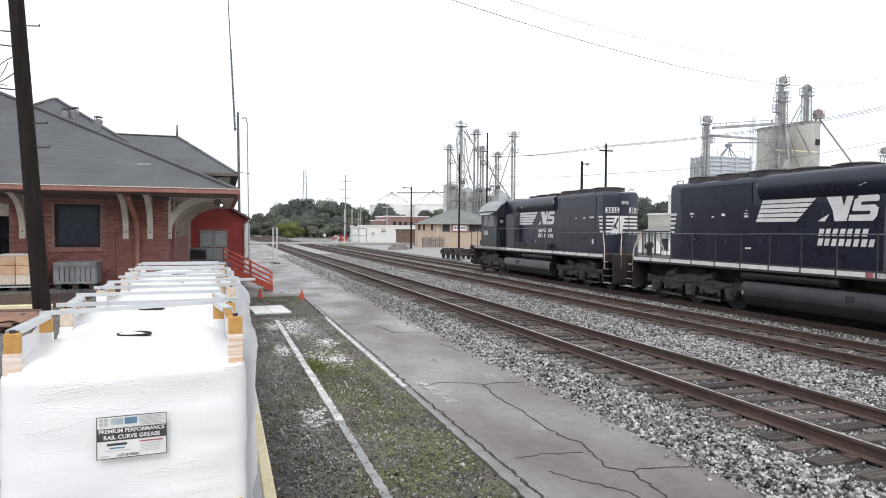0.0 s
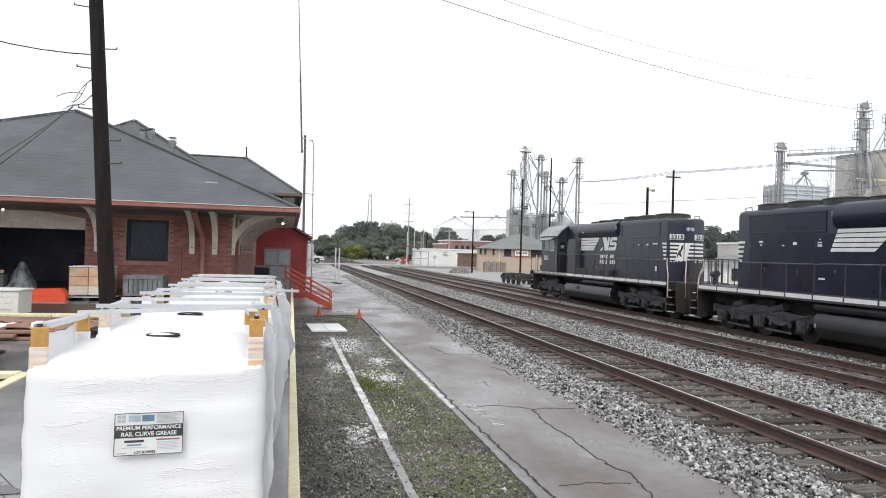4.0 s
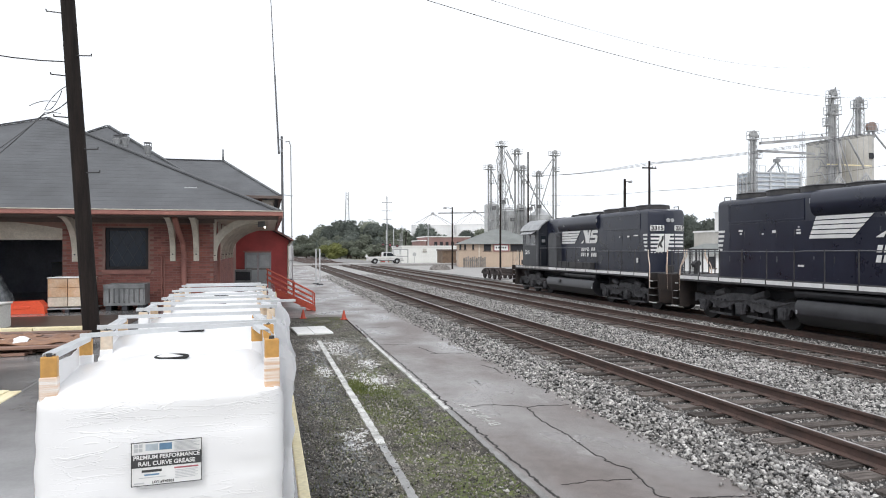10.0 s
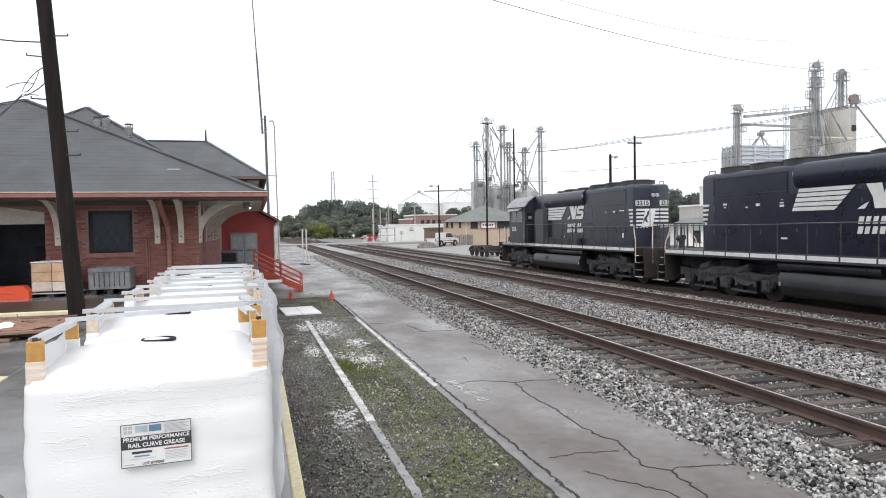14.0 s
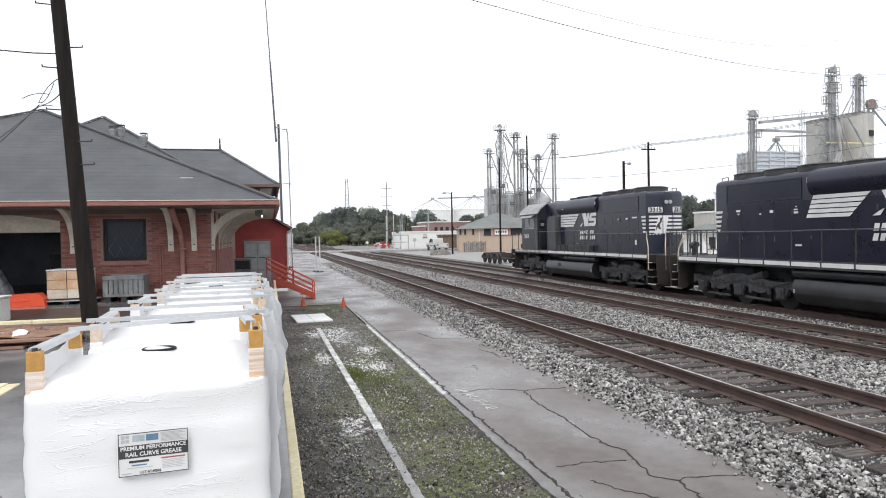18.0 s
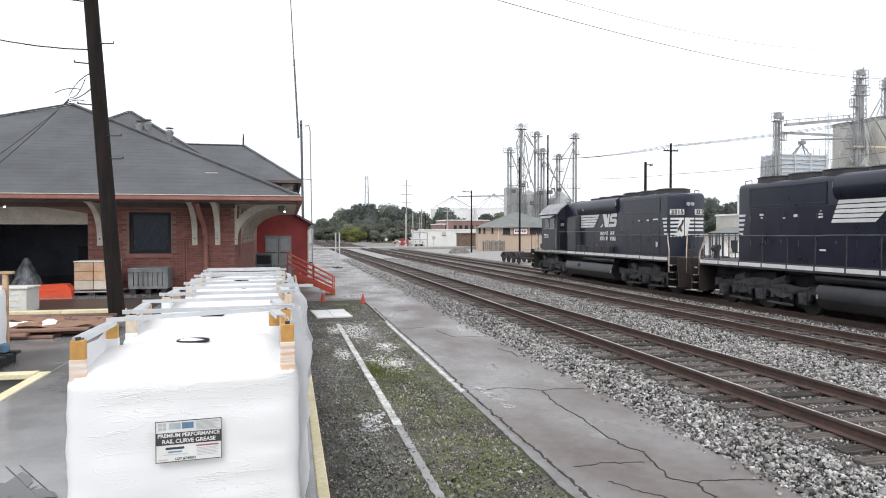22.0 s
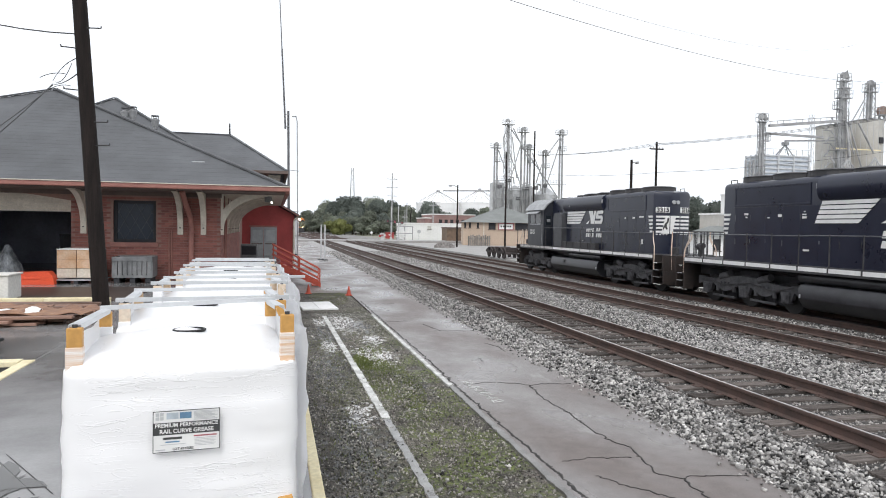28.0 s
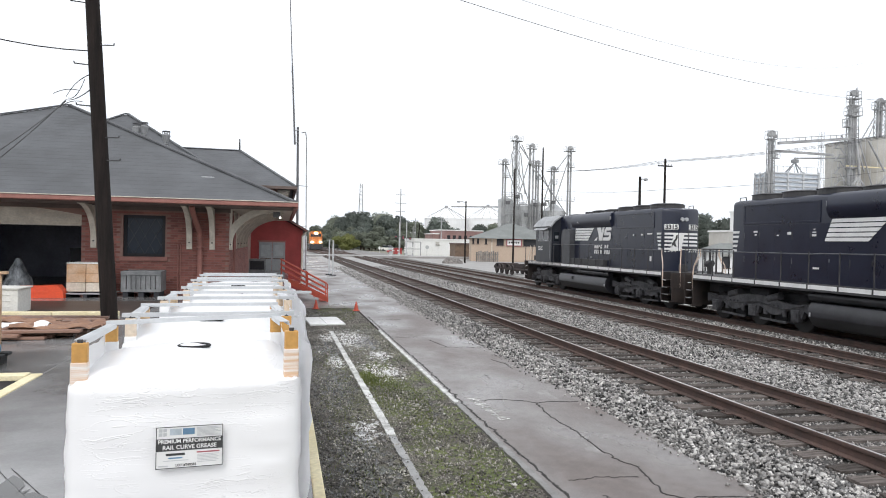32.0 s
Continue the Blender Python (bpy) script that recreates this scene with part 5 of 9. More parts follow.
    channel((-hx, -hy + 0.0, zf + 0.012), (-hx, hy, zb + 0.012), 0.05, "side_channel")
    channel((hx, -hy * 0.2, zf + rise + 0.0), (hx, hy, zb + rise + 0.012), 0.05, "side_channel")
    channel((-hx - 0.03, hy, zb + 0.03), (hx + (0.3 if index == 2 else 0.03), hy, zb + rise + 0.03), 0.028, "cross_channel")
    if front_bar:
        channel((-hx - 0.05, -hy, zf + 0.03), (hx + 0.05, -hy, zf + rise + 0.03), 0.028, "cross_channel")
    if index < 5:
        # a loose flap of wrap hanging down the side
        bm = bmesh.new()
        rows_ = []
        for i in range(16):
            u = i / 15
            row = []
            for j in range(13):
                y = -depth / 2 + 0.02 + j * (depth - 0.06) / 12
                out = (0.02 if index == 0 else 0.13) * math.sin(math.pi * min(1, 0.12 + u * 1.05)) * (0.72 + 0.28 * math.cos(j * 0.9 + seed)) + 0.035 * noise.noise((u * 6, j * 0.7, seed + 2.0)) + 0.02 * noise.noise((u * 17, j * 2.3, seed))
                row.append(bm.verts.new((width / 2 + 0.02 + max(0.0, out), y, 1.16 - u * 1.04)))
            rows_.append(row)
        for a, b in zip(rows_[:-1], rows_[1:]):
            for j in range(12):
                bm.faces.new((a[j], a[j + 1], b[j + 1], b[j]))
        bmesh.ops.solidify(bm, geom=bm.faces[:], thickness=0.004)
        part("loose_wrap", bm, M["film"], t, "loose flap of white wrap", smooth=True)
    if labelled:
        bm = bmesh.new()
        box(bm, hx - 0.045, hx + 0.025, -depth / 2 - 0.022, -depth / 2 + 0.03, 0.126, 0.37, 0.005)
        part("post_foot", bm, M["kraft"], t, "bare orange-brown foot of a cardboard post")
        lb = new("label_sheet")
        lb.parent = t
        lb.matrix_basis = pose(0.008, -depth / 2 - 0.036, 0.735, 88, 0, 0)
        tagged(lb, "black and white printed grease label")
        W_, H_ = 0.284, 0.186
        def rect(name, x0, x1, y0, y1, mat, z):
            bm = bmesh.new()
            box(bm, x0, x1, y0, y1, z, z + 0.0012)
            return part(name, bm, mat, lb)
        rect("paper", -W_ / 2, W_ / 2, -H_ / 2, H_ / 2, M["white_paint"], 0)
        e = 0.003
        for a in ((-W_ / 2, W_ / 2, H_ / 2 - e, H_ / 2), (-W_ / 2, W_ / 2, -H_ / 2, -H_ / 2 + e), (-W_ / 2, -W_ / 2 + e, -H_ / 2 + e, H_ / 2 - e), (W_ / 2 - e, W_ / 2, -H_ / 2 + e, H_ / 2 - e)):
            rect("border", *a, M["wire"], 0.0013)
        rect("black_band", -W_ / 2 + e, W_ / 2 - e, -0.015, 0.04, M["wire"], 0.0014)
        lettering("print_line", "PREMIUM PERFORMANCE", 0.0235, M["white_paint"], pose(0, 0.027, 0.003), lb, 0.0004, 0.0006)
        lettering("print_line", "RAIL CURVE GREASE", 0.025, M["white_paint"], pose(0.0, 0.0, 0.003), lb, 0.0004, 0.0006)
        for k, (x0, x1, y0, y1, mt) in enumerate(((-0.13, -0.115, 0.07, 0.085, "silo"), (-0.112, -0.097, 0.07, 0.085, "silo"), (-0.13, -0.115, 0.052, 0.067, "silo"), (-0.112, -0.097, 0.052, 0.067, "silo"),
                                                  (-0.085, -0.035, 0.055, 0.083, "label_pale"), (-0.03, 0.02, 0.055, 0.083, "label_blue"),
                                                  (-0.1, -0.02, -0.036, -0.026, "wire"), (-0.09, -0.03, -0.05, -0.044, "label_blue"), (-0.11, -0.005, -0.06, -0.057, "silo"), (-0.13, -0.09, -0.083, -0.078, "silo"))):
            rect("print_bar", x0, x1, y0, y1, M[mt], 0.0014)
        for k in range(8):
            rect("print_bar", 0.03, 0.132 - 0.012 * (k % 3), 0.046 + k * 0.0052, 0.0485 + k * 0.0052, M["silo"], 0.0014)
        rect("print_box", 0.03, 0.128, -0.03, -0.024, M["label_red"], 0.0014)
        for k in range(6):
            rect("print_bar", 0.033, 0.125 - 0.01 * (k % 2), -0.039 - k * 0.0065, -0.0365 - k * 0.0065, M["silo"], 0.0014)
        lettering("print_line", "LOT #T49583", 0.015, M["wire"], pose(-0.015, -0.08, 0.003), lb, 0.0004, 0.0003)
    return t


M["wrap_band"] = material("pinkish_wrap_band", (0.88, 0.85, 0.83), 0.35, other=(0.70, 0.47, 0.30), scale=2.6, fine=18, bump=0.4, spread=0.05, stretch=(1, 1, 22), dist=0.01)
M["label_pale"] = material("pale_blue_print", (0.55, 0.62, 0.68), 0.6, bump=0)
M["label_blue"] = material("blue_print", (0.16, 0.30, 0.46), 0.6, bump=0)
M["label_red"] = material("red_print", (0.45, 0.14, 0.16), 0.6, bump=0)
ROW = [(-7.37, 3.75, 5.0), (-7.40, 4.97, 5.5), (-7.38, 6.2, 4.0), (-7.40, 7.42, 5.0), (-7.44, 8.62, 3.5), (-7.47, 9.75, 4.5)]
for k, (xx, yy, rz) in enumerate(ROW):
    tote(k, pose(xx, yy, DOCK, 0, 0, rz), front_bar=k > 0, labelled=k == 0, seed=k + 1, width=1.03 + 0.02 * (k % 3))


# ---- other goods on the dock ----
wt = thing("wrapped_tote", pose(-10.94, 9.46, DOCK, 0, 0, 0), "white wrapped tote on a black plastic pallet", "tote")
bm = bmesh.new()
box(bm, -0.5, 0.46, -0.38, 0.40, 0.15, 0.97, 0.06)
bmesh.ops.subdivide_edges(bm, edges=bm.edges[:], cuts=5, use_grid_fill=True)
for v in bm.verts:
    v.co += Vector((noise.noise(v.co * 5), noise.noise(v.co * 5 + Vector((3, 0, 0))), 0)) * 0.015
part("wrapped_bag", bm, M["wrap"], wt, smooth=True)
for k in range(4):
    bm = bmesh.new()
    box(bm, -0.6, 0.6, -0.42 + k * 0.235, -0.28 + k * 0.235, 0.1, 0.14, 0.01)
    part("pallet_board", bm, M["rubber"], wt, "black plastic pallet board")
for sx in (-0.53, -0.05, 0.43):
    bm = bmesh.new()
    box(bm, sx, sx + 0.11, -0.42, 0.43, 0, 0.1, 0.01)
    part("pallet_foot", bm, M["rubber"], wt)
bm = bmesh.new()
box(bm, 0.42, 0.52, 0.12, 0.3, 0.141, 0.26, 0.03)
part("blue_rag", bm, M["label_blue"], wt, "crumpled blue sheet end")
for sx in (-0.5, 0.44):
    bm = bmesh.new()
    box(bm, sx - 0.03, sx + 0.03, 0.36, 0.42, 0.141, 1.15, 0.01)
    part("corner_post", bm, M["lumber"], wt)
bm = bmesh.new()
box(bm, -0.54, 0.54, 0.35, 0.43, 1.151, 1.185)
part("cross_board", bm, M["lumber"], wt)

wb = thing("white_crate", pose(-12.97, 16.3, DOCK, 0, 0, -2), "off-white plastic crate with ribbed sides", "crate")
bm = bmesh.new()
box(bm, -0.65, 0.65, -0.35, 0.35, 0, 0.50, 0.02)
part("body", bm, M["crate_cream"], wb)
for k in range(3):
    bm = bmesh.new()
    box(bm, -0.58 + 0.1 * k, 0.5, -0.362, -0.352, 0.12 + 0.13 * k, 0.142 + 0.13 * k, 0.003)
    part("rib", bm, M["crate_cream"], wb)
bm = bmesh.new()
box(bm, -0.68, 0.68, -0.38, 0.38, 0.502, 0.54, 0.01)
part("rim", bm, M["crate_cream"], wb)

gc = thing("grey_crate", pose(-10.72, 20.6, DOCK, 0, 0, 1), "grey slatted plastic bulk crate on a low pallet", "crate")
CW, CD, CZ0, CZ1 = 0.50, 0.46, 0.14, 0.72
for sy in (-CD, CD):
    for k in range(8):
        bm = bmesh.new()
        x0 = -CW + k * 2 * CW / 8
        box(bm, x0 + 0.012, x0 + 2 * CW / 8 - 0.012, sy - 0.02, sy + 0.02, CZ0, CZ1 - 0.12, 0.004)
        part("slat", bm, M["grey_plastic"], gc)
    bm = bmesh.new()
    box(bm, -CW - 0.02, CW + 0.02, sy - 0.035, sy + 0.035, CZ1 - 0.12, CZ1, 0.012)
    part("rim", bm, M["grey_plastic"], gc)
    bm = bmesh.new()
    box(bm, -CW, CW, sy + 0.021 if sy > 0 else sy - 0.026, sy + 0.026 if sy > 0 else sy - 0.021, CZ0, CZ0 + 0.08)
    part("lower_band", bm, M["grey_plastic"], gc)
for sx in (-CW, CW):
    bm = bmesh.new()
    box(bm, sx - 0.02, sx + 0.02, -CD, CD, CZ0, CZ1 - 0.01, 0.004)
    part("end_panel", bm, M["grey_plastic"], gc)
bm = bmesh.new()
box(bm, -CW + 0.02, CW - 0.02, -CD + 0.02, CD - 0.02, CZ0, CZ0 + 0.04)
part("floor_panel", bm, M["dark"], gc)
for sx in (-0.4, 0.0, 0.4):
    bm = bmesh.new()
    box(bm, sx - 0.07, sx + 0.07, -CD, CD, 0, CZ0, 0.01)
    part("foot", bm, M["dark"], gc)

bp = thing("box_pallet", pose(-12.05, 20.4, DOCK, 0, 0, -2), "pallet of shrink-wrapped brown cardboard boxes", "pallet of boxes")
for i in range(2):
    for j in range(2):
        for k in range(3):
            bm = bmesh.new()
            x0, y0, z0 = -0.48 + i * 0.49, -0.45 + j * 0.46, 0.16 + k * 0.25
            box(bm, x0, x0 + 0.475, y0, y0 + 0.45, z0, z0 + 0.243, 0.008)
            part("carton", bm, M["carton"] if k else M["carton_pale"], bp)
for k in range(5):
    bm = bmesh.new()
    box(bm, -0.62, 0.62, -0.5 + k * 0.22, -0.38 + k * 0.22, 0.09, 0.115)
    part("pallet_board", bm, M["galv"], bp)
for sx in (-0.55, -0.05, 0.45):
    bm = bmesh.new()
    box(bm, sx, sx + 0.1, -0.5, 0.5, 0.0, 0.09)
    part("pallet_foot", bm, M["dark"], bp)
bm = bmesh.new()
box(bm, -0.5, 0.5, -0.47, 0.48, 0.912, 0.935, 0.01)
part("top_sheet", bm, M["wrap"], bp, "white plastic top sheet")

ob = thing("orange_barrier", pose(-13.28, 19.9, DOCK), "low orange plastic barrier block on the dock", "barrier")
bm = bmesh.new()
extrude(bm, [(-0.75, 0), (-0.35, 0), (-0.3, 0.08), (-0.1, 0.08), (-0.05, 0), (0.75, 0), (0.72, 0.2), (0.6, 0.34), (-0.62, 0.3), (-0.74, 0.2)], "y", -0.2, 0.2)
part("body", bm, M["orange_plastic"], ob)
bm = bmesh.new()
box(bm, -0.5, 0.4, -0.215, -0.201, 0.14, 0.2, 0.005)
part("rib", bm, M["orange_plastic"], ob)

# things inside the freight room
cart = thing("plastic_wrapped_goods", pose(-14.6, 22.6, DOCK), "pointed heap under a clear grey plastic sheet", "covered goods")
bm = bmesh.new()
bmesh.ops.create_cone(bm, cap_ends=True, segments=24, radius1=0.5, radius2=0.06, depth=0.95, matrix=pose(0, 0, 0.475))
bmesh.ops.subdivide_edges(bm, edges=bm.edges[:], cuts=4, use_grid_fill=True)
for v in bm.verts:
    v.co.x *= 1 + 0.25 * noise.noise(v.co * 4)
    v.co.y *= 1 + 0.25 * noise.noise(v.co * 4 + Vector((5, 0, 0)))
part("sheet", bm, M["grey_sheet"], cart, smooth=True)
for k, (xx, yy, w_, h_, mt) in enumerate(((-15.9, 22.8, 0.5, 0.75, "red_brick_far"), (-15.2, 22.5, 0.42, 0.5, "grey_plastic"), (-16.6, 23.4, 0.6, 1.1, "carton_pale"), (-13.2, 24.5, 0.8, 1.2, "dark"))):
    bx = thing("stored_box", pose(xx, yy, DOCK), "storage box in the dark freight room", "box", "boxes in the freight room")
    bm = bmesh.new()
    box(bm, -w_ / 2, w_ / 2, -w_ / 2, w_ / 2, 0, h_, 0.01)
    part("body", bm, M[mt], bx)
    bm = bmesh.new()
    box(bm, -w_ / 2 - 0.02, w_ / 2 + 0.02, -w_ / 2 - 0.02, w_ / 2 + 0.02, h_, h_ + 0.06, 0.01)
    part("lid", bm, M[mt], bx)

# lumber and cardboard lying on the dock
rnd = random.Random(11)
stack = thing("lumber_stack", pose(-11.9, 12.7, DOCK), "untidy stack of brown boards and timbers", "lumber")
for k in range(30):
    bm = bmesh.new()
    L = rnd.uniform(2.2, 3.4)
    box(bm, -L / 2, L / 2, -0.09, 0.09, 0, 0.045, 0.005)
    o = part("board", bm, M["wood_wet"], stack)
    o.matrix_basis = pose(rnd.uniform(-0.5, 0.3), -0.75 + (k % 10) * 0.24 + rnd.uniform(-0.04, 0.04), 0.05 * (k // 10) + 0.003, 0, 0, rnd.uniform(-4, 4))
sheet_t = thing("wrapping_sheet", pose(-11.05, 12.4, DOCK + 0.1), "crumpled brown cardboard and white plastic sheet", "packing waste")
for nm, mat_, x0, y0, sx, sy, sd in (("cardboard", "kraft_wet", 0.55, 0.1, 0.7, 0.45, 1), ("plastic_sheet", "wrap", -0.55, 0.05, 0.9, 0.2, 2), ("cardboard", "kraft_wet", -0.6, 0.75, 0.9, 0.3, 3)):
    bm = bmesh.new()
    bmesh.ops.create_grid(bm, x_segments=24, y_segments=14, size=1)
    for v in bm.verts:
        x, y = v.co.x * sx, v.co.y * sy
        v.co = Vector((x0 + x, y0 + y + 0.06 * noise.noise((x * 3, y * 3, sd)), 0.05 + 0.11 * abs(noise.noise((x * 3.2, y * 6, sd + 4)))))
    bmesh.ops.solidify(bm, geom=bm.faces[:], thickness=0.008)
    part(nm, bm, M[mat_], sheet_t)

# things left on the dock surface
for k in range(2):
    cable("dock_wire", (-8.86 + 0.09 * k, 5.33, DOCK + 0.004), (-8.34 + 0.1 * k, 4.5, DOCK + 0.003), 0.0, 0.0025, "thin black wire lying on the wet dock", 8)


# ---- locomotives ----
HW = 0.92       # half width of the hood


def truck_parts(parent, yc):
    """A three-axle truck with its wheels."""
    t = new("truck")
    t.parent = parent
    t.location = (0, yc, 0)
    for ax in (-2.07, 0, 2.07):
        for sx in (-1, 1):
            bm = bmesh.new()
            cyl(bm, (sx * 0.68, ax, 0.5), (sx * 0.82, ax, 0.5), 0.5, seg=28)
            cyl(bm, (sx * 0.66, ax, 0.5), (sx * 0.70, ax, 0.5), 0.53, seg=28)
            cyl(bm, (sx * 0.82, ax, 0.5), (sx * 0.9, ax, 0.5), 0.16, seg=14)
            part("wheel", bm, M["wheel_dark"], t)
        bm = bmesh.new()
        cyl(bm, (-0.7, ax, 0.5), (0.7, ax, 0.5), 0.09, seg=10)
        part("axle", bm, M["loco_frame"], t)
    for sx in (-1, 1):
        # side frame: a bar that rises between the axles and drops round each journal box
        top, bot = [], []
        for i in range(49):
            y = -2.62 + 5.24 * i / 48
            near = min(abs(y - a) for a in (-2.07, 0, 2.07))
            k = max(0.0, 1 - near / 0.55)
            top.append((y, 0.98 + 0.10 * math.cos(y * math.pi / 2.07) * (1 if abs(y) < 2.2 else 0.6)))
            bot.append((y, 0.62 - 0.30 * (1 if near < 0.24 else 0) + 0.16 * math.cos(near * 3.0)))
        bm = bmesh.new()
        extrude(bm, top + bot[::-1], "x", sx * 0.98, sx * 1.12)
        f = part("side_frame", bm, M["truck_steel"], t, "cast steel side frame")
        for ax in (-2.07, 0, 2.07):
            bm = bmesh.new()
            box(bm, min(sx * 1.0, sx * 1.2), max(sx * 1.0, sx * 1.2), ax - 0.17, ax + 0.17, 0.33, 0.72, 0.03)
            part("journal_box", bm, M["truck_steel"], f)
        for ax in (-1.03, 1.03):
            bm = bmesh.new()
            cyl(bm, (sx * 1.06, ax - 0.3, 0.98), (sx * 1.06, ax + 0.25, 1.12), 0.13, seg=14)
            part("brake_cylinder", bm, M["truck_steel"], f)
            for k in range(3):
                bm = bmesh.new()
                cyl(bm, (sx * 1.121, ax - 0.2 + 0.2 * k, 0.78), (sx * 1.14, ax - 0.2 + 0.2 * k, 0.78), 0.035, seg=8)
                part("bolt", bm, M["dark"], f)
            bm = bmesh.new()
            beam(bm, (sx * 1.16, ax - 0.62, 0.30), (sx * 1.16, ax + 0.62, 0.27), 0.05, 0.07)
            part("brake_beam", bm, M["truck_steel"], f)
            for k in (-0.45, 0.45):
                bm = bmesh.new()
                cyl(bm, (sx * 1.08, ax + k, 0.45), (sx * 1.08, ax + k, 0.72), 0.07, seg=10)
                part("spring", bm, M["truck_steel"], f)
    bm = bmesh.new()
    box(bm, -0.9, 0.9, -0.5, 0.5, 0.75, 1.3, 0.05)
    part("bolster", bm, M["dark"], t)
    # dark blocks added to close the bright gaps under the shaded truck
    for ax in (-1.42, -0.62, 0.62, 1.42):
        bm = bmesh.new()
        box(bm, -0.62, 0.62, ax - 0.36, ax + 0.36, 0.16, 0.95, 0.08)
        part("traction_motor", bm, M["dark"], t, "dark block added to fill the shaded space between the axles")
    # dark core added along the truck for the same gaps
    bm = bmesh.new()
    box(bm, -0.55, 0.55, -2.75, 2.75, 0.62, 1.2, 0.03)
    part("inner_frame", bm, M["dark"], t)
    for sx in (-1, 1):
        for ax in (-2.5, -1.6, -0.45, 0.45, 1.6, 2.5):
            bm = bmesh.new()
            box(bm, sx * 0.75 - 0.06, sx * 0.75 + 0.06, ax - 0.06, ax + 0.06, 0.25, 0.8, 0.02)
            part("brake_shoe", bm, M["loco_frame"], t)
        bm = bmesh.new()
        tube(bm, [(sx * 1.17, -2.4, 0.88), (sx * 1.18, -1.0, 0.70), (sx * 1.17, 0.3, 0.86), (sx * 1.18, 1.5, 0.68), (sx * 1.17, 2.4, 0.88)], 0.018, 6)
        part("brake_pipe", bm, M["loco_frame"], t)
        for ax in (-2.07, 0, 2.07):
            bm = bmesh.new()
            box(bm, min(sx * 1.2, sx * 1.225), max(sx * 1.2, sx * 1.225), ax - 0.11, ax + 0.11, 0.4, 0.64, 0.01)
            part("journal_cover", bm, M["truck_steel"], t, "paler grey bearing cover")
    return t


def locomotive(m, side, label, well, end, boxes):
    """side: the local x side towards the yard. well: where the sill stripe begins behind the rear steps. end: the rear end plate."""
    lo = thing("diesel_locomotive", m, label, "locomotive", "coupled diesel locomotives")
    front = 17.25
    def slab(name, x0, x1, y0, y1, z0, z1, mat, parent, bevel=0.0, text=""):
        bm = bmesh.new()
        box(bm, min(x0, x1), max(x0, x1), min(y0, y1), max(y0, y1), z0, z1, bevel)
        return part(name, bm, M[mat], parent, text)
    # frame and walkway
    bm = bmesh.new()
    box(bm, -1.5, 1.5, well, front - 0.7, 1.40, 1.62, 0.012)
    box(bm, -1.05, 1.05, end + 0.07, well - 0.002, 1.40, 1.62, 0.012)
    box(bm, -0.5, 0.5, end + 0.3, front - 0.4, 0.95, 1.40)
    part("frame", bm, M["loco_frame"], lo, "heavy black underframe and walkway")
    # hood: a shallow three-sided rear end and rounded shoulders
    def ring(y, half, z0, z1):
        pts = [(-half, z0), (-half, z1 - 0.2)] + [(-half + 0.16 - 0.16 * math.cos(a), z1 - 0.2 + 0.2 * math.sin(a)) for a in (0.4, 0.8, 1.2, 1.57)]
        pts += [(-x, z) for x, z in reversed(pts)]
        return [(x, y, z) for x, z in pts]
    bm = bmesh.new()
    sections = [ring(1.08, 0.20, 1.62, 4.30), ring(1.10, 0.26, 1.62, 4.36), ring(1.30, 0.79, 1.62, 4.40), ring(1.37, HW - 0.01, 1.62, 4.42), ring(1.55, HW, 1.62, 4.44), ring(12.6, HW, 1.62, 4.44)]
    loops = [[bm.verts.new(p) for p in q] for q in sections]
    n = len(loops[0])
    for a, b in zip(loops[:-1], loops[1:]):
        for i in range(n):
            bm.faces.new((a[i], a[(i + 1) % n], b[(i + 1) % n], b[i]))
    bm.faces.new(loops[0])
    bm.faces.new(loops[-1])
    bmesh.ops.recalc_face_normals(bm, faces=bm.faces[:])
    hood = part("hood", bm, M["loco_black"], lo, "long black hood with access doors", smooth=True)
    for sx in (-1, 1):
        # dynamic brake flare along the upper hood
        prof = [(0.80, 3.66), (0.925, 3.66), (1.02, 3.76), (1.08, 3.92), (1.08, 4.16), (1.01, 4.34), (0.85, 4.45), (0.6, 4.47), (0.6, 4.0)]
        bm = bmesh.new()
        extrude(bm, [(sx * x, z) for x, z in prof], "y", 6.0, 10.75)
        fl_ = part("brake_flare", bm, M["loco_black"], hood, "rounded flared upper hood", smooth=True)
        slab("marker", sx * 1.02, sx * 1.085, 5.985, 5.999, 4.02, 4.2, "latch", fl_)
        bm = bmesh.new()
        tube(bm, [(sx * 1.0, 9.9, 3.98), (sx * 1.12, 9.86, 3.96), (sx * 1.12, 9.7, 3.9)], 0.016, 6)
        part("grab_iron", bm, M["latch"], fl_)
        # radiator box: a raised frame round a shallow field
        field = slab("radiator_panel", sx * 0.915, sx * 0.932, 2.06, 5.52, 3.62, 4.2, "loco_black", hood)
        for y0, y1, z0, z1 in ((1.96, 5.62, 4.2, 4.25), (1.96, 5.62, 3.55, 3.62), (1.96, 2.06, 3.621, 4.199), (5.52, 5.62, 3.621, 4.199)):
            slab("frame_bar", sx * 0.915, sx * 0.943, y0, y1, z0, z1, "loco_black", field, 0.006)
        # access doors
        for k in range(11):
            y0 = 2.0 + k * 0.79
            d = slab("access_door", sx * 0.918, sx * 0.9255, y0, y0 + 0.785, 1.72, 3.52, "loco_black", hood, 0.002)
            for zz, hh in ((2.2, 0.2), (3.02, 0.24)):
                slab("latch", sx * 0.9255, sx * 0.938, y0 + 0.03, y0 + 0.065, zz + 0.05 * (k % 3), zz + hh, "dull_latch", d)
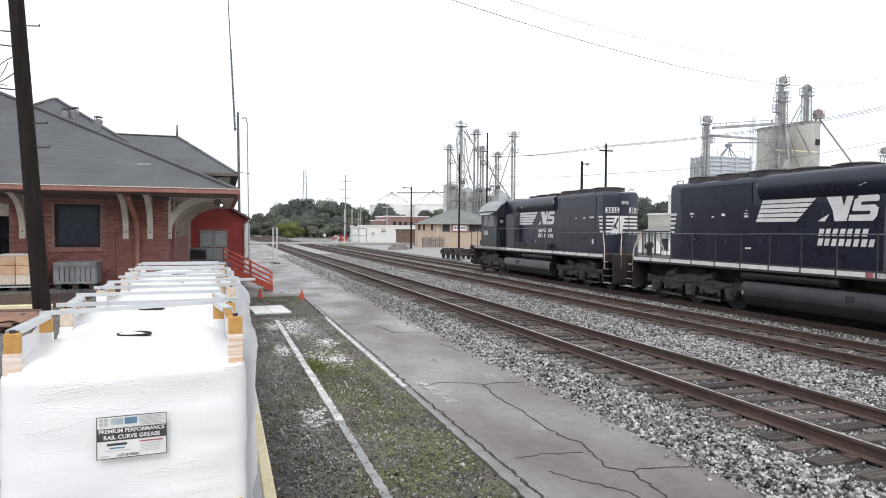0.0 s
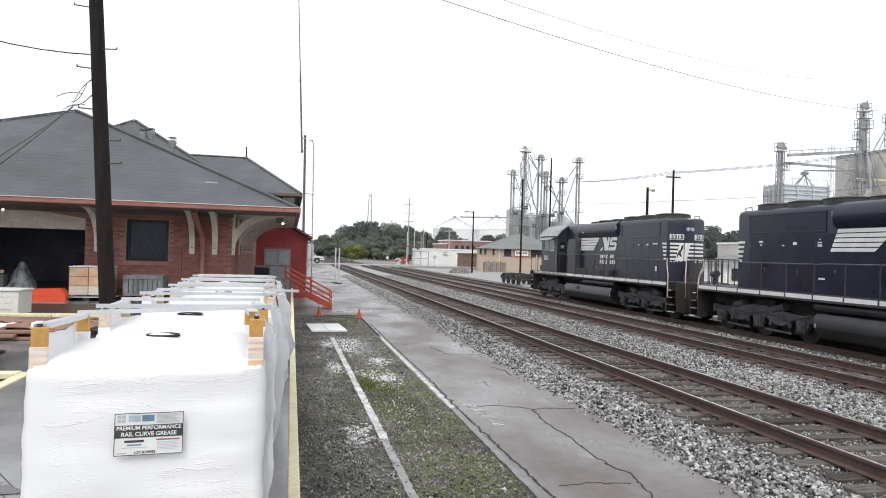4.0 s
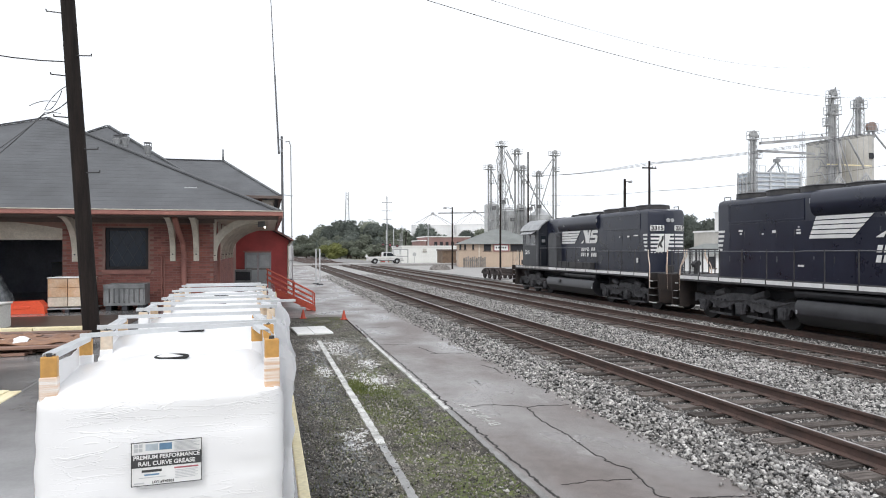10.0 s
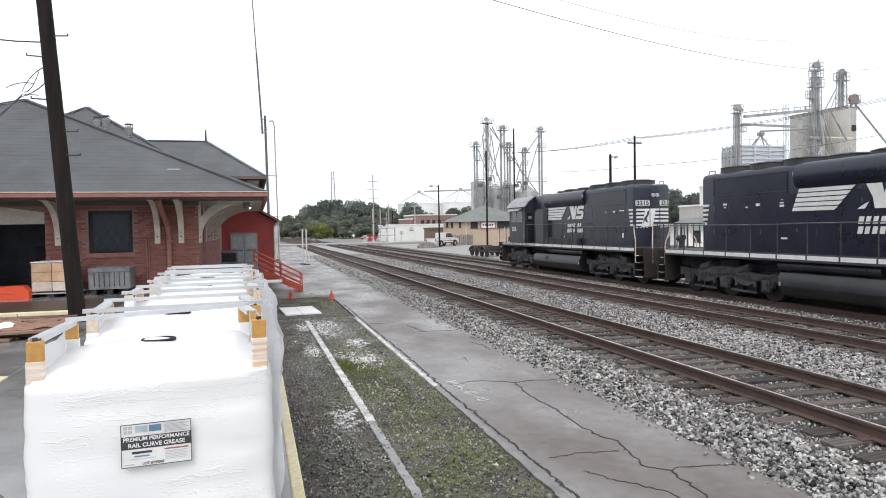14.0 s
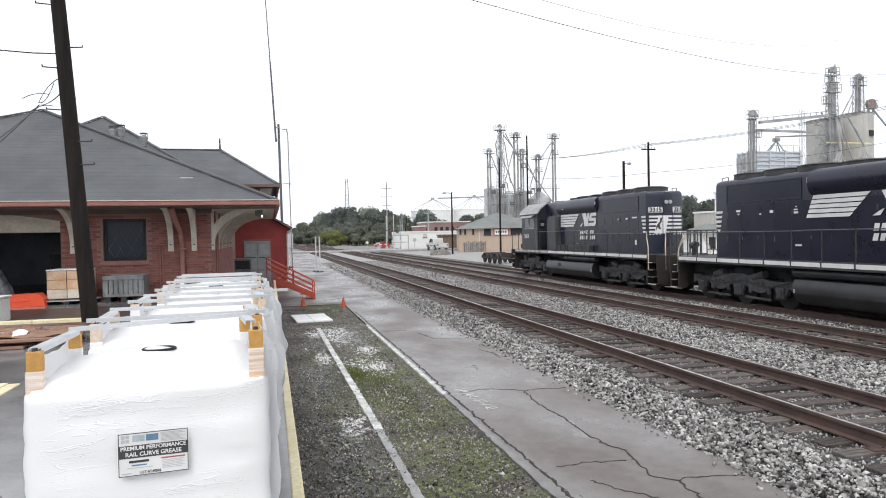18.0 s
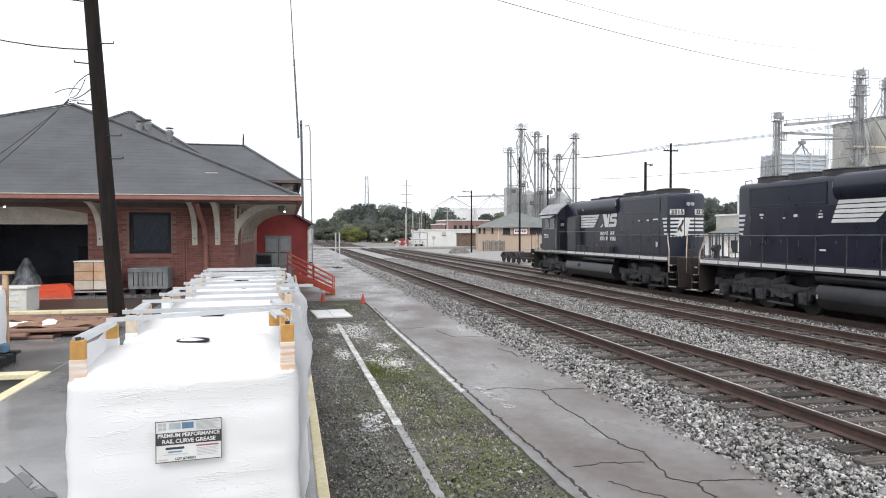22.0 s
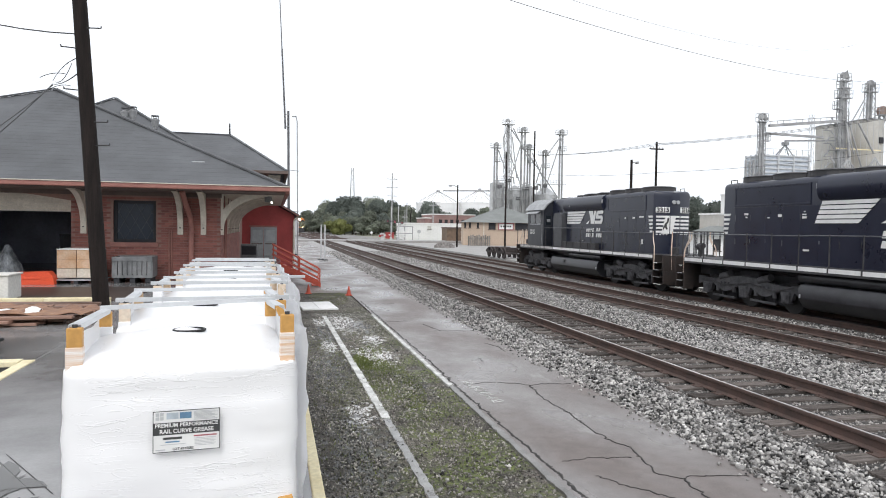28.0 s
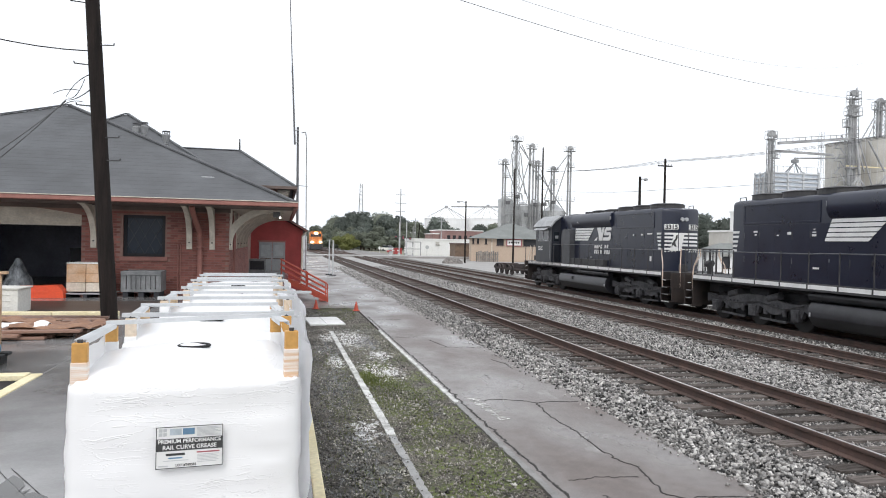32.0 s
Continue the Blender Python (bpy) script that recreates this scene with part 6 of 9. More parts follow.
        # battery and toolbox along the walkway at the cab end
        for y0 in (10.0, 9.1, 8.2, 7.3, 6.4) if boxes else ():
            slab("walkway_box", sx * 0.94, sx * 1.2, y0, y0 + 0.8, 1.622, 1.95, "loco_frame", lo, 0.02)
        # air intake bulge behind the cab, with a rounded top
        prof = [(10.55, 1.64), (11.75, 1.64), (11.75, 3.25)] + [(11.45 + 0.3 * math.cos(radians(a)), 3.25 + 0.35 * math.sin(radians(a))) for a in (20, 45, 70, 90)] + [(10.85 - 0.3 * math.sin(radians(a)), 3.25 + 0.35 * math.cos(radians(a))) for a in (0, 25, 50, 75)] + [(10.55, 3.2)]
        bm = bmesh.new()
        extrude(bm, prof, "x", sx * 0.925, sx * 1.24)
        part("air_intake", bm, M["intake_grey"], hood, "air intake bulge, its grey lightened for the light on it")
    # roof: fans, hatches
    for yf, rf in ((2.45, 0.70), (4.0, 0.70), (5.55, 0.70), (7.2, 0.60), (8.7, 0.60)):
        hat = 0.0 if yf < 6 else -0.05
        bm = bmesh.new()
        cyl(bm, (0, yf, 4.40), (0, yf, 4.63 + hat), rf + 0.08, rf + 0.06, 30)
        fan = part("roof_fan", bm, M["loco_frame"], hood, "low round roof fan")
        bm = bmesh.new()
        cyl(bm, (0, yf, 4.63 + hat), (0, yf, 4.68 + hat), rf + 0.10, rf - 0.1, 30)
        part("fan_cap", bm, M["loco_frame"], fan)
    slab("exhaust_pipe", -0.3, 0.3, 10.0, 10.6, 4.42, 4.62, "loco_frame", hood, 0.05)
    slab("roof_hatch", -0.5, 0.5, 11.2, 12.4, 4.42, 4.52, "loco_frame", hood, 0.03)
    bm = bmesh.new()
    tube(bm, [(-0.7, 1.45, 4.4), (-0.7, 1.45, 4.56), (-0.7, 1.8, 4.56), (-0.7, 1.8, 4.44)], 0.015)
    tube(bm, [(0.7, 1.45, 4.4), (0.7, 1.45, 4.56), (0.7, 1.8, 4.56), (0.7, 1.8, 4.44)], 0.015)
    part("lifting_rail", bm, M["loco_frame"], hood)
    slab("roof_lamp", -0.08, 0.08, 1.1, 1.22, 4.33, 4.42, "latch", hood, 0.02)
    # cab
    bm = bmesh.new()
    prof = [(-1.5, 1.63), (-1.5, 3.78), (-1.3, 4.08), (-0.9, 4.38), (0.9, 4.38), (1.3, 4.08), (1.5, 3.78), (1.5, 1.63)]
    extrude(bm, prof, "y", 12.6, 15.2)
    cab = part("cab", bm, M["cab_black"], lo, "dusty black crew cab")
    bm = bmesh.new()
    roof = [(-1.62, 3.80), (-1.36, 4.14), (-0.92, 4.46), (0.92, 4.46), (1.36, 4.14), (1.62, 3.80), (1.54, 3.78), (1.30, 4.085), (0.9, 4.385), (-0.9, 4.385), (-1.30, 4.085), (-1.54, 3.78)]
    extrude(bm, roof, "y", 12.5, 15.45)
    part("cab_roof", bm, M["cab_roof"], cab, "pale grey cab roof")
    for sx in (-1, 1):
        for y0, y1 in ((13.15, 13.85), (14.0, 14.75)):
            w_ = slab("window", sx * 1.495, sx * 1.512, y0, y1, 2.95, 3.56, "glass", cab, 0.01)
            bm = bmesh.new()
            for a, b, c, d_ in ((y0 - 0.05, y1 + 0.05, 2.89, 2.95), (y0 - 0.05, y1 + 0.05, 3.56, 3.61), (y0 - 0.05, y0, 2.95, 3.56), (y1, y1 + 0.05, 2.95, 3.56)):
                box(bm, min(sx * 1.5, sx * 1.53), max(sx * 1.5, sx * 1.53), a, b, c, d_)
            part("window_frame", bm, M["latch"], w_, "worn pale window frame")
        bm = bmesh.new()
        extrude(bm, [(sx * 1.5, 3.72), (sx * 1.82, 3.56), (sx * 1.82, 3.59), (sx * 1.5, 3.76)], "y", 13.0, 14.95)
        part("sunshade", bm, M["cab_roof"], cab, "pale awning over the side window")
        slab("windshield", sx * 0.3, sx * 1.3, 15.195, 15.215, 3.05, 3.75, "glass", cab, 0.01)
        # rear cab wall: door with a pane and a small notice
        dr = slab("cab_door", sx * 0.98, sx * 1.42, 12.585, 12.599, 1.7, 3.6, "cab_black", cab, 0.004)
        slab("pane", sx * 1.04, sx * 1.36, 12.578, 12.584, 2.9, 3.45, "glass", dr)
        slab("notice", sx * 1.08, sx * 1.3, 12.570, 12.577, 3.06, 3.24, "latch", dr)
        bm = bmesh.new()
        tube(bm, [(sx * 1.53, 12.72, 1.75), (sx * 1.56, 12.72, 1.8), (sx * 1.56, 12.72, 2.9), (sx * 1.53, 12.72, 2.95)], 0.014, 6)
        part("grab_iron", bm, M["latch"], cab)
    # low nose and the front deck
    bm = bmesh.new()
    extrude(bm, [(15.2, 1.63), (16.1, 1.63), (16.2, 1.75), (16.2, 2.45), (16.0, 2.68), (15.2, 2.74)], "x", -0.92, 0.92)
    part("nose", bm, M["cab_black"], lo, "short black nose")
    # fuel tank, reservoirs
    bm = bmesh.new()
    prof = [(-1.40, 0.62), (-1.40, 0.88), (-1.30, 1.04), (-1.0, 1.1), (1.0, 1.1), (1.30, 1.04), (1.40, 0.88), (1.40, 0.62), (1.2, 0.34), (0.95, 0.24), (-0.95, 0.24), (-1.2, 0.34)]
    extrude(bm, prof, "y", 5.72, 11.6)
    tank = part("fuel_tank", bm, M["tank_black"], lo, "long rounded black fuel tank", smooth=True)
    for sx in (-1, 1):
        bm = bmesh.new()
        cyl(bm, (sx * 1.16, 5.6, 1.25), (sx * 1.16, 9.3, 1.25), 0.155, seg=16)
        part("air_reservoir", bm, M["tank_black"], lo)
        for yy in (6.1, 8.8):
            bm = bmesh.new()
            cyl(bm, (sx * 1.16, yy, 1.25), (sx * 1.16, yy + 0.06, 1.25), 0.165, seg=16)
            part("strap", bm, M["loco_frame"], lo)
        slab("filler", sx * 1.38, sx * 1.44, 9.6, 9.85, 0.78, 0.95, "loco_frame", tank, 0.02)
        slab("sight_glass", sx * 1.39, sx * 1.42, 5.78, 5.83, 0.62, 0.74, "latch", tank)
    truck_parts(lo, 2.85)
    truck_parts(lo, front - 2.75)
    # white sill stripe in lengths between the stanchions
    for sx in (-1, 1):
        y, k = well + 0.02, 0
        while y < front - 1.2:
            slab("sill_stripe", sx * 1.5, sx * 1.506, y, min(y + 1.13, front - 0.72), 1.475, 1.605, "white_paint" if y < 10 else "dirty_white", lo, 0.0, "white painted sill stripe")
            bm = bmesh.new()
            cyl(bm, (sx * 1.46, y + 1.165, 1.55), (sx * 1.46, y + 1.165, 2.62), 0.022, seg=6)
            part("stanchion", bm, M["loco_frame"], lo)
            y += 1.2
            k += 1
        bm = bmesh.new()
        tube(bm, [(sx * 1.46, well + 0.05, 2.55), (sx * 1.46, 5.9, 2.55), (sx * 1.46, 6.25, 2.72 if boxes else 2.57), (sx * 1.46, 12.5, 2.72 if boxes else 2.60)], 0.018, 6)
        part("side_handrail", bm, M["rail_grey"], lo)
    # ends: plate, steps, rails, coupler
    for e, (ye, yw, d) in enumerate(((end, well, 1), (front, front - 0.7, -1))):
        en = new("end_platform")
        en.parent = lo
        bm = bmesh.new()
        box(bm, -1.5, 1.5, min(ye, ye + d * 0.06), max(ye, ye + d * 0.06), 0.95, 1.60, 0.01)
        extrude(bm, [(-1.05, 0.36), (-1.45, 0.42), (-1.45, 0.95), (1.45, 0.95), (1.45, 0.42), (1.05, 0.36)], "y", ye, ye + d * 0.06)
        part("pilot_plate", bm, M["loco_brown"], en, "rusty brown end plate")
        bm = bmesh.new()
        box(bm, -0.14, 0.14, min(ye - d * 0.4, ye), max(ye - d * 0.4, ye), 0.72, 0.98, 0.04)
        box(bm, -0.2, 0.2, min(ye - d * 0.55, ye - d * 0.38), max(ye - d * 0.55, ye - d * 0.38), 0.66, 1.04, 0.05)
        part("coupler", bm, M["loco_frame"], en)
        for sx in (-1, 1):
            for q in (0.45, 0.6):
                bm = bmesh.new()
                tube(bm, [(sx * q, ye - d * 0.02, 1.1), (sx * (q + 0.03), ye - d * 0.22, 0.78), (sx * (q - 0.04), ye - d * 0.42, 0.62)], 0.028, 8)
                part("air_hose", bm, M["rubber"], en)
            bm = bmesh.new()
            yi = yw - d * 0.005
            box(bm, min(sx * 1.06, sx * 1.5), max(sx * 1.06, sx * 1.5), min(yi, yi - d * 0.03), max(yi, yi - d * 0.03), 0.36, 1.6)
            part("step_back", bm, M["loco_brown"], en)
            for k in range(4):
                z = 0.40 + 0.30 * k
                depth_ = (yw - ye) * (1 - 0.12 * k)
                s_ = slab("step", sx * 1.08, sx * 1.52, yi - d * 0.031, yi - depth_ + d * 0.07, z - 0.03, z, "loco_brown", en)
                slab("edge_stripe", sx * 1.521, sx * 1.528, yi - d * 0.1, yi - depth_ + d * 0.1, z - 0.03, z, "latch" if k % 3 else "white_paint", s_)
            for x0, x1, yb in ((1.47, 1.40, yw - d * 0.06), (1.08, 0.92, ye + d * 0.02)):
                bm = bmesh.new()
                tube(bm, [(sx * x0, yb, 0.98), (sx * x0, yb, 1.72), (sx * (x0 - 0.02), yb + d * 0.03, 1.95), (sx * x1, yb + d * 0.22, 2.35), (sx * x1, yb + d * 0.22, 2.62)], 0.022, 8)
                part("grab_rail", bm, M["tan_rail"] if e == 0 else M["cream"], en, "tan painted grab rail")
        for k in range(6):
            bm = bmesh.new()
            x = -0.75 + 0.3 * k
            cyl(bm, (x, ye + d * 0.16, 1.62), (x, ye + d * 0.16, 2.62), 0.022, seg=6)
            part("end_baluster", bm, M["loco_frame"], en)
        bm = bmesh.new()
        cyl(bm, (-0.92, ye + d * 0.16, 2.63), (0.92, ye + d * 0.16, 2.63), 0.024, seg=6)
        part("end_rail", bm, M["loco_frame"], en)
        slab("jumper_box", -0.9, -0.6, ye + d * 0.2, ye + d * 0.45, 1.64, 1.95, "loco_frame", en, 0.02)
        bm = bmesh.new()
        cyl(bm, (0.62, ye + d * 0.4, 1.64), (0.62, ye + d * 0.4, 2.0), 0.09, seg=10)
        cyl(bm, (0.62, ye + d * 0.28, 2.02), (0.62, ye + d * 0.52, 2.02), 0.13, seg=14)
        part("brake_wheel", bm, M["loco_frame"], en)
        slab("drop_plate", -0.35, 0.35, ye - d * 0.03, ye - d * 0.4, 1.56, 1.60, "dirty_white", en, 0.0, "pale drop step over the coupling")
    # rear end of the hood: number boards, headlights, white stripe panel
    turn = math.degrees(math.atan2(0.21, 0.57))
    for sx in (-1, 1):
        place = Matrix.Translation((sx * 0.545, 1.20, 0)) @ pose(0, 0, 0, 0, 0, sx * turn)
        nb = new("number_board")
        nb.parent = hood
        nb.matrix_basis = place @ pose(0, 0, 3.57)
        bm = bmesh.new()
        box(bm, -0.31, 0.31, -0.05, 0.03, -0.13, 0.13, 0.045)
        part("board", bm, M["white_paint"], nb, "white number board")
        lettering("digits", "3315", 0.27, M["wire"], pose(0, -0.056, 0, 90), nb, 0.003, 0.010)
        bm = bmesh.new()
        cyl(bm, (sx * 0.1, 1.0, 3.92), (sx * 0.1, 1.09, 3.92), 0.085, seg=16)
        part("headlight", bm, M["silo"], hood, "round clear headlight")
        for k in range(5):
            z = 2.56 + k * 0.168
            lead = 0.02 * k
            bm = bmesh.new()
            box(bm, -0.285, 0.285, -0.022, -0.012, z, z + 0.088, m=place)
            part("end_stripe", bm, M["white_paint"], hood)
            # the stripe runs round the corner onto the side of the hood
            bm = bmesh.new()
            extrude(bm, [(1.39, z), (1.60 + lead * 1.6, z), (1.62 + lead * 1.8, z + 0.088), (1.39, z + 0.088)], "x", sx * (HW + 0.001), sx * (HW + 0.006))
            part("end_stripe", bm, M["white_paint"], hood)
            # worn flecks of the lowest stripe
            if k == 0:
                for j in range(4):
                    bm = bmesh.new()
                    box(bm, -0.28 + 0.15 * j, -0.2 + 0.14 * j, -0.022, -0.012, 2.47, 2.51, m=place)
                    part("worn_stripe", bm, M["white_paint"], hood)
    for k in range(5):
        z = 2.56 + k * 0.168
        slab("end_stripe", -0.22, 0.22, 1.066, 1.074, z, z + 0.088, "white_paint", hood)
    place = Matrix.Translation((-0.545, 1.20, 0)) @ pose(0, 0, 0, 0, 0, -turn)
    bm = bmesh.new()
    extrude(bm, [(-0.06, 2.52), (0.30, 2.52), (0.30, 3.32), (0.13, 3.32)], "y", -0.030, -0.023)
    for v in bm.verts:
        v.co = place @ v.co
    part("white_panel", bm, M["white_paint"], hood)
    bm = bmesh.new()
    extrude(bm, [(-0.24, 2.52), (-0.13, 2.52), (0.04, 3.32), (-0.24, 3.32)], "y", 1.056, 1.065)
    part("white_panel", bm, M["white_paint"], hood)
    bm = bmesh.new()
    extrude(bm, [(x + 0.32, z) for x, z in ((-0.30, 2.64), (-0.23, 2.80), (-0.15, 2.70), (-0.08, 2.72), (-0.13, 2.82), (-0.14, 2.92), (-0.06, 3.04), (-0.03, 3.24), (-0.12, 3.20), (-0.14, 3.05), (-0.22, 2.96), (-0.29, 2.84))], "y", -0.040, -0.032)
    for v in bm.verts:
        v.co = place @ v.co
    part("emblem", bm, M["wire"], hood, "small dark emblem shape")
    # plain white shapes on the yard side
    xs = side * 0.945
    def flat(name, pts, mat="white_paint", x=None, lift=0.0, parent=hood):
        xx = xs if x is None else x
        bm = bmesh.new()
        extrude(bm, pts, "x", xx + side * lift, xx + side * (lift + 0.006))
        return part(name, bm, M[mat], parent)
    return lo, hood, flat


M["latch"] = material("worn_pale_latch", (0.42, 0.43, 0.45), 0.5, other=(0.16, 0.16, 0.17), scale=6, fine=40, bump=0.1, per_object=0.6)
M["dull_latch"] = material("dull_grey_latch", (0.085, 0.09, 0.10), 0.5, other=(0.03, 0.032, 0.038), scale=6, fine=40, bump=0.1, per_object=1.1)
M["cab_black"] = material("dusty_cab_paint", (0.022, 0.025, 0.034), 0.42, other=(0.014, 0.016, 0.022), scale=1.5, fine=30, bump=0.08, spread=0.2)
# much paler than the cab sides
M["cab_roof"] = material("pale_cab_roof", (0.40, 0.41, 0.42), 0.6, other=(0.26, 0.27, 0.28), scale=2, fine=20, bump=0.1)
# light falling on the intake bulge is put into this lighter grey
M["intake_grey"] = material("lit_intake_paint", (0.085, 0.088, 0.096), 0.5, other=(0.05, 0.052, 0.058), scale=1.5, fine=20, bump=0.1)
M["tank_black"] = material("scuffed_tank_paint", (0.040, 0.041, 0.046), 0.38, other=(0.014, 0.0145, 0.018), scale=0.9, fine=20, bump=0.1, spread=0.25)
M["rail_grey"] = material("worn_grey_handrail", (0.13, 0.135, 0.15), 0.4, other=(0.07, 0.072, 0.08), scale=2, fine=20, bump=0.0)
M["tan_rail"] = material("tan_grab_rail_paint", (0.62, 0.43, 0.32), 0.5, other=(0.70, 0.60, 0.52), scale=1.3, fine=20, bump=0.05)
M["dirty_white"] = material("dirty_white_paint", (0.62, 0.61, 0.59), 0.6, other=(0.22, 0.215, 0.21), scale=2.5, fine=20, bump=0.05)
# the coupled pair stands with the long hood ends towards each other
loco_a, _, flat_a = locomotive(pose(10.4, 25.7, LOCO_RAIL), -1, "black diesel locomotive with white stripes standing on the siding", 0.36, -0.42, True)
loco_b, _, flat_b = locomotive(pose(10.4, 23.52, LOCO_RAIL, 0, 0, 180), 1, "black diesel locomotive with large white side stripes", -0.22, -0.86, False)


def side_art(flat, a, sgn, lean, reach, worn):
    """a: where the stripes begin; sgn: +1 when they run towards the cab. Plain slanted shapes only."""
    z0, h = 2.955, 0.69
    def q(u, z):
        return (a + sgn * u, z)
    for k in range(5):
        z = z0 + 0.144 * k
        e = reach - 0.72 + 0.15 * k
        flat("side_stripe", [q(lean * k / 4, z), q(e, z), q(e + 0.14, z + 0.112), q(lean * (k + 0.8) / 4, z + 0.112)])
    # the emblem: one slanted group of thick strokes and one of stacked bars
    o = reach + 0.06
    shapes = [[(0, 0), (0.26, 0), (0.40, 0.2), (0.24, 0.13)], [(0.30, 0.69), (0.80, 0.69), (1.0, 0.0), (0.58, 0.0), (0.52, 0.3)], [(0.84, 0.28), (0.98, 0.03), (1.20, 0.69), (0.98, 0.69)],
              [(1.26, 0.52), (1.96, 0.52), (2.0, 0.62), (1.94, 0.69), (1.36, 0.69)], [(1.15, 0.3), (1.40, 0.3), (1.46, 0.60), (1.24, 0.60)], [(1.17, 0.27), (1.88, 0.27), (1.94, 0.34), (1.86, 0.43), (1.22, 0.43)],
              [(1.68, 0.08), (1.92, 0.1), (1.97, 0.36), (1.76, 0.36)], [(1.04, 0.0), (1.80, 0.0), (1.90, 0.1), (1.86, 0.17), (1.08, 0.17)]]
    for k, pts in enumerate(shapes):
        flat("emblem_stroke", [q(o + x * 0.98, z0 + z) for x, z in pts], lift=0.0007 * k)
    # two lines of the railway's name as slanted bars
    for zz, u0, count in ((2.535, 0.03, 7), (2.255, 0.0, 8)):
        for i in range(count):
            if worn and i == 4:
                continue
            u = o + u0 + i * 0.235
            w_ = 0.15 if i % 3 else 0.165
            flat("lettering_bar", [q(u, zz), q(u + w_, zz), q(u + w_ + 0.05, zz + 0.205), q(u + 0.05, zz + 0.205)])


side_art(flat_b, 5.82, 1, 0.24, 2.34, False)
side_art(flat_a, 10.45, -1, 0.06, 2.40, True)
for y, z, w_, h_ in ((2.55, 3.25, 0.2, 0.07), (2.61, 3.15, 0.1, 0.05), (3.72, 3.13, 0.1, 0.04), (4.22, 3.17, 0.17, 0.09), (5.3, 3.22, 0.17, 0.04), (5.3, 3.11, 0.18, 0.07), (5.36, 2.07, 0.26, 0.06), (5.36, 3.32, 0.07, 0.03)):
    flat_b("notice", [(y, z), (y + w_, z), (y + w_, z + h_), (y, z + h_)])
flat_b("marker_plate", [(10.28, 1.46), (10.5, 1.46), (10.5, 1.61), (10.28, 1.61)], "label_red", x=1.51, parent=loco_b)
for y, z, w_, h_ in ((2.12, 2.02, 0.16, 0.22), (2.1, 3.24, 0.42, 0.06), (2.9, 3.2, 0.2, 0.07), (3.75, 3.2, 0.1, 0.06), (8.3, 2.02, 0.07, 0.06)):
    flat_a("notice", [(y, z), (y + w_, z), (y + w_, z + h_), (y, z + h_)])
# number on the cab side
lettering("digits", "3315", 0.36, M["white_paint"], pose(-1.505, 14.4, 2.45, 90, 0, -90), [c for c in loco_a.children if c.name.startswith("cab")][0], 0.003, 0.01)
M["truck_rust"] = material("dark_rusty_castings", (0.062, 0.046, 0.042), 0.8, other=(0.022, 0.019, 0.019), scale=3, fine=30, bump=0.4, spread=0.3)
# empty flatcar trucks standing beyond the first locomotive
fc = thing("stored_truck_sets", pose(13.9, 57.6, -0.335), "row of dark spare wheel sets and trucks beside the siding", "wheel sets")
for k in range(4):
    y = k * 1.45
    for sx in (-0.76, 0.76):
        bm = bmesh.new()
        cyl(bm, (sx - 0.06, y, 0.46), (sx + 0.06, y, 0.46), 0.46, seg=22)
        cyl(bm, (sx - 0.1, y, 0.46), (sx + 0.1, y, 0.46), 0.13, seg=12)
        part("wheel", bm, M["truck_rust"], fc)
    bm = bmesh.new()
    cyl(bm, (-0.9, y, 0.46), (0.9, y, 0.46), 0.08, seg=10)
    part("axle", bm, M["truck_rust"], fc)
for k in range(2):
    for sx in (-1.0, 0.95):
        bm = bmesh.new()
        extrude(bm, [(-0.35 + k * 2.9, 0.5), (0.2 + k * 2.9, 0.42), (1.25 + k * 2.9, 0.42), (1.8 + k * 2.9, 0.5), (1.7 + k * 2.9, 0.7), (1.1 + k * 2.9, 0.92), (0.35 + k * 2.9, 0.92), (-0.25 + k * 2.9, 0.7)], "x", sx, sx + 0.1)
        part("side_frame", bm, M["truck_rust"], fc)
    bm = bmesh.new()
    box(bm, -1.0, 1.0, 0.45 + k * 2.9, 1.0 + k * 2.9, 0.6, 0.98, 0.04)
    part("bolster", bm, M["truck_rust"], fc)


# ---- marks, cracks and strips on the yard ----
def ribbon(bm, pts, width, z, seed=0.0, thick=0.012, jag=0.3):
    """A ragged strip along points (x, y)."""
    rows = []
    n = len(pts)
    for i, (x, y) in enumerate(pts):
        x0, y0 = pts[max(0, i - 1)]
        x1, y1 = pts[min(n - 1, i + 1)]
        d = Vector((x1 - x0, y1 - y0)).normalized()
        w_ = width * max(0.15, 1 + jag * (noise.noise((i * 0.7, seed, 1.0)) + 0.6 * noise.noise((i * 0.13, seed, 3.0))))
        rows.append([bm.verts.new((x - d.y * w_ * s, y + d.x * w_ * s, zz)) for s, zz in ((0.5, z - thick), (0.5, z), (-0.5, z), (-0.5, z - thick))])
    for a, b in zip(rows[:-1], rows[1:]):
        for k in range(3):
            bm.faces.new((a[k], a[k + 1], b[k + 1], b[k]))
    bm.faces.new(rows[0])
    bm.faces.new(rows[-1][::-1])


def line_pts(x0, y0, x1, y1, step=0.12, wob=0.012, seed=0.0):
    n = max(2, int(abs(y1 - y0) / step))
    return [(x0 + (x1 - x0) * i / n + wob * noise.noise((i * 0.35, seed, 0)), y0 + (y1 - y0) * i / n) for i in range(n + 1)]


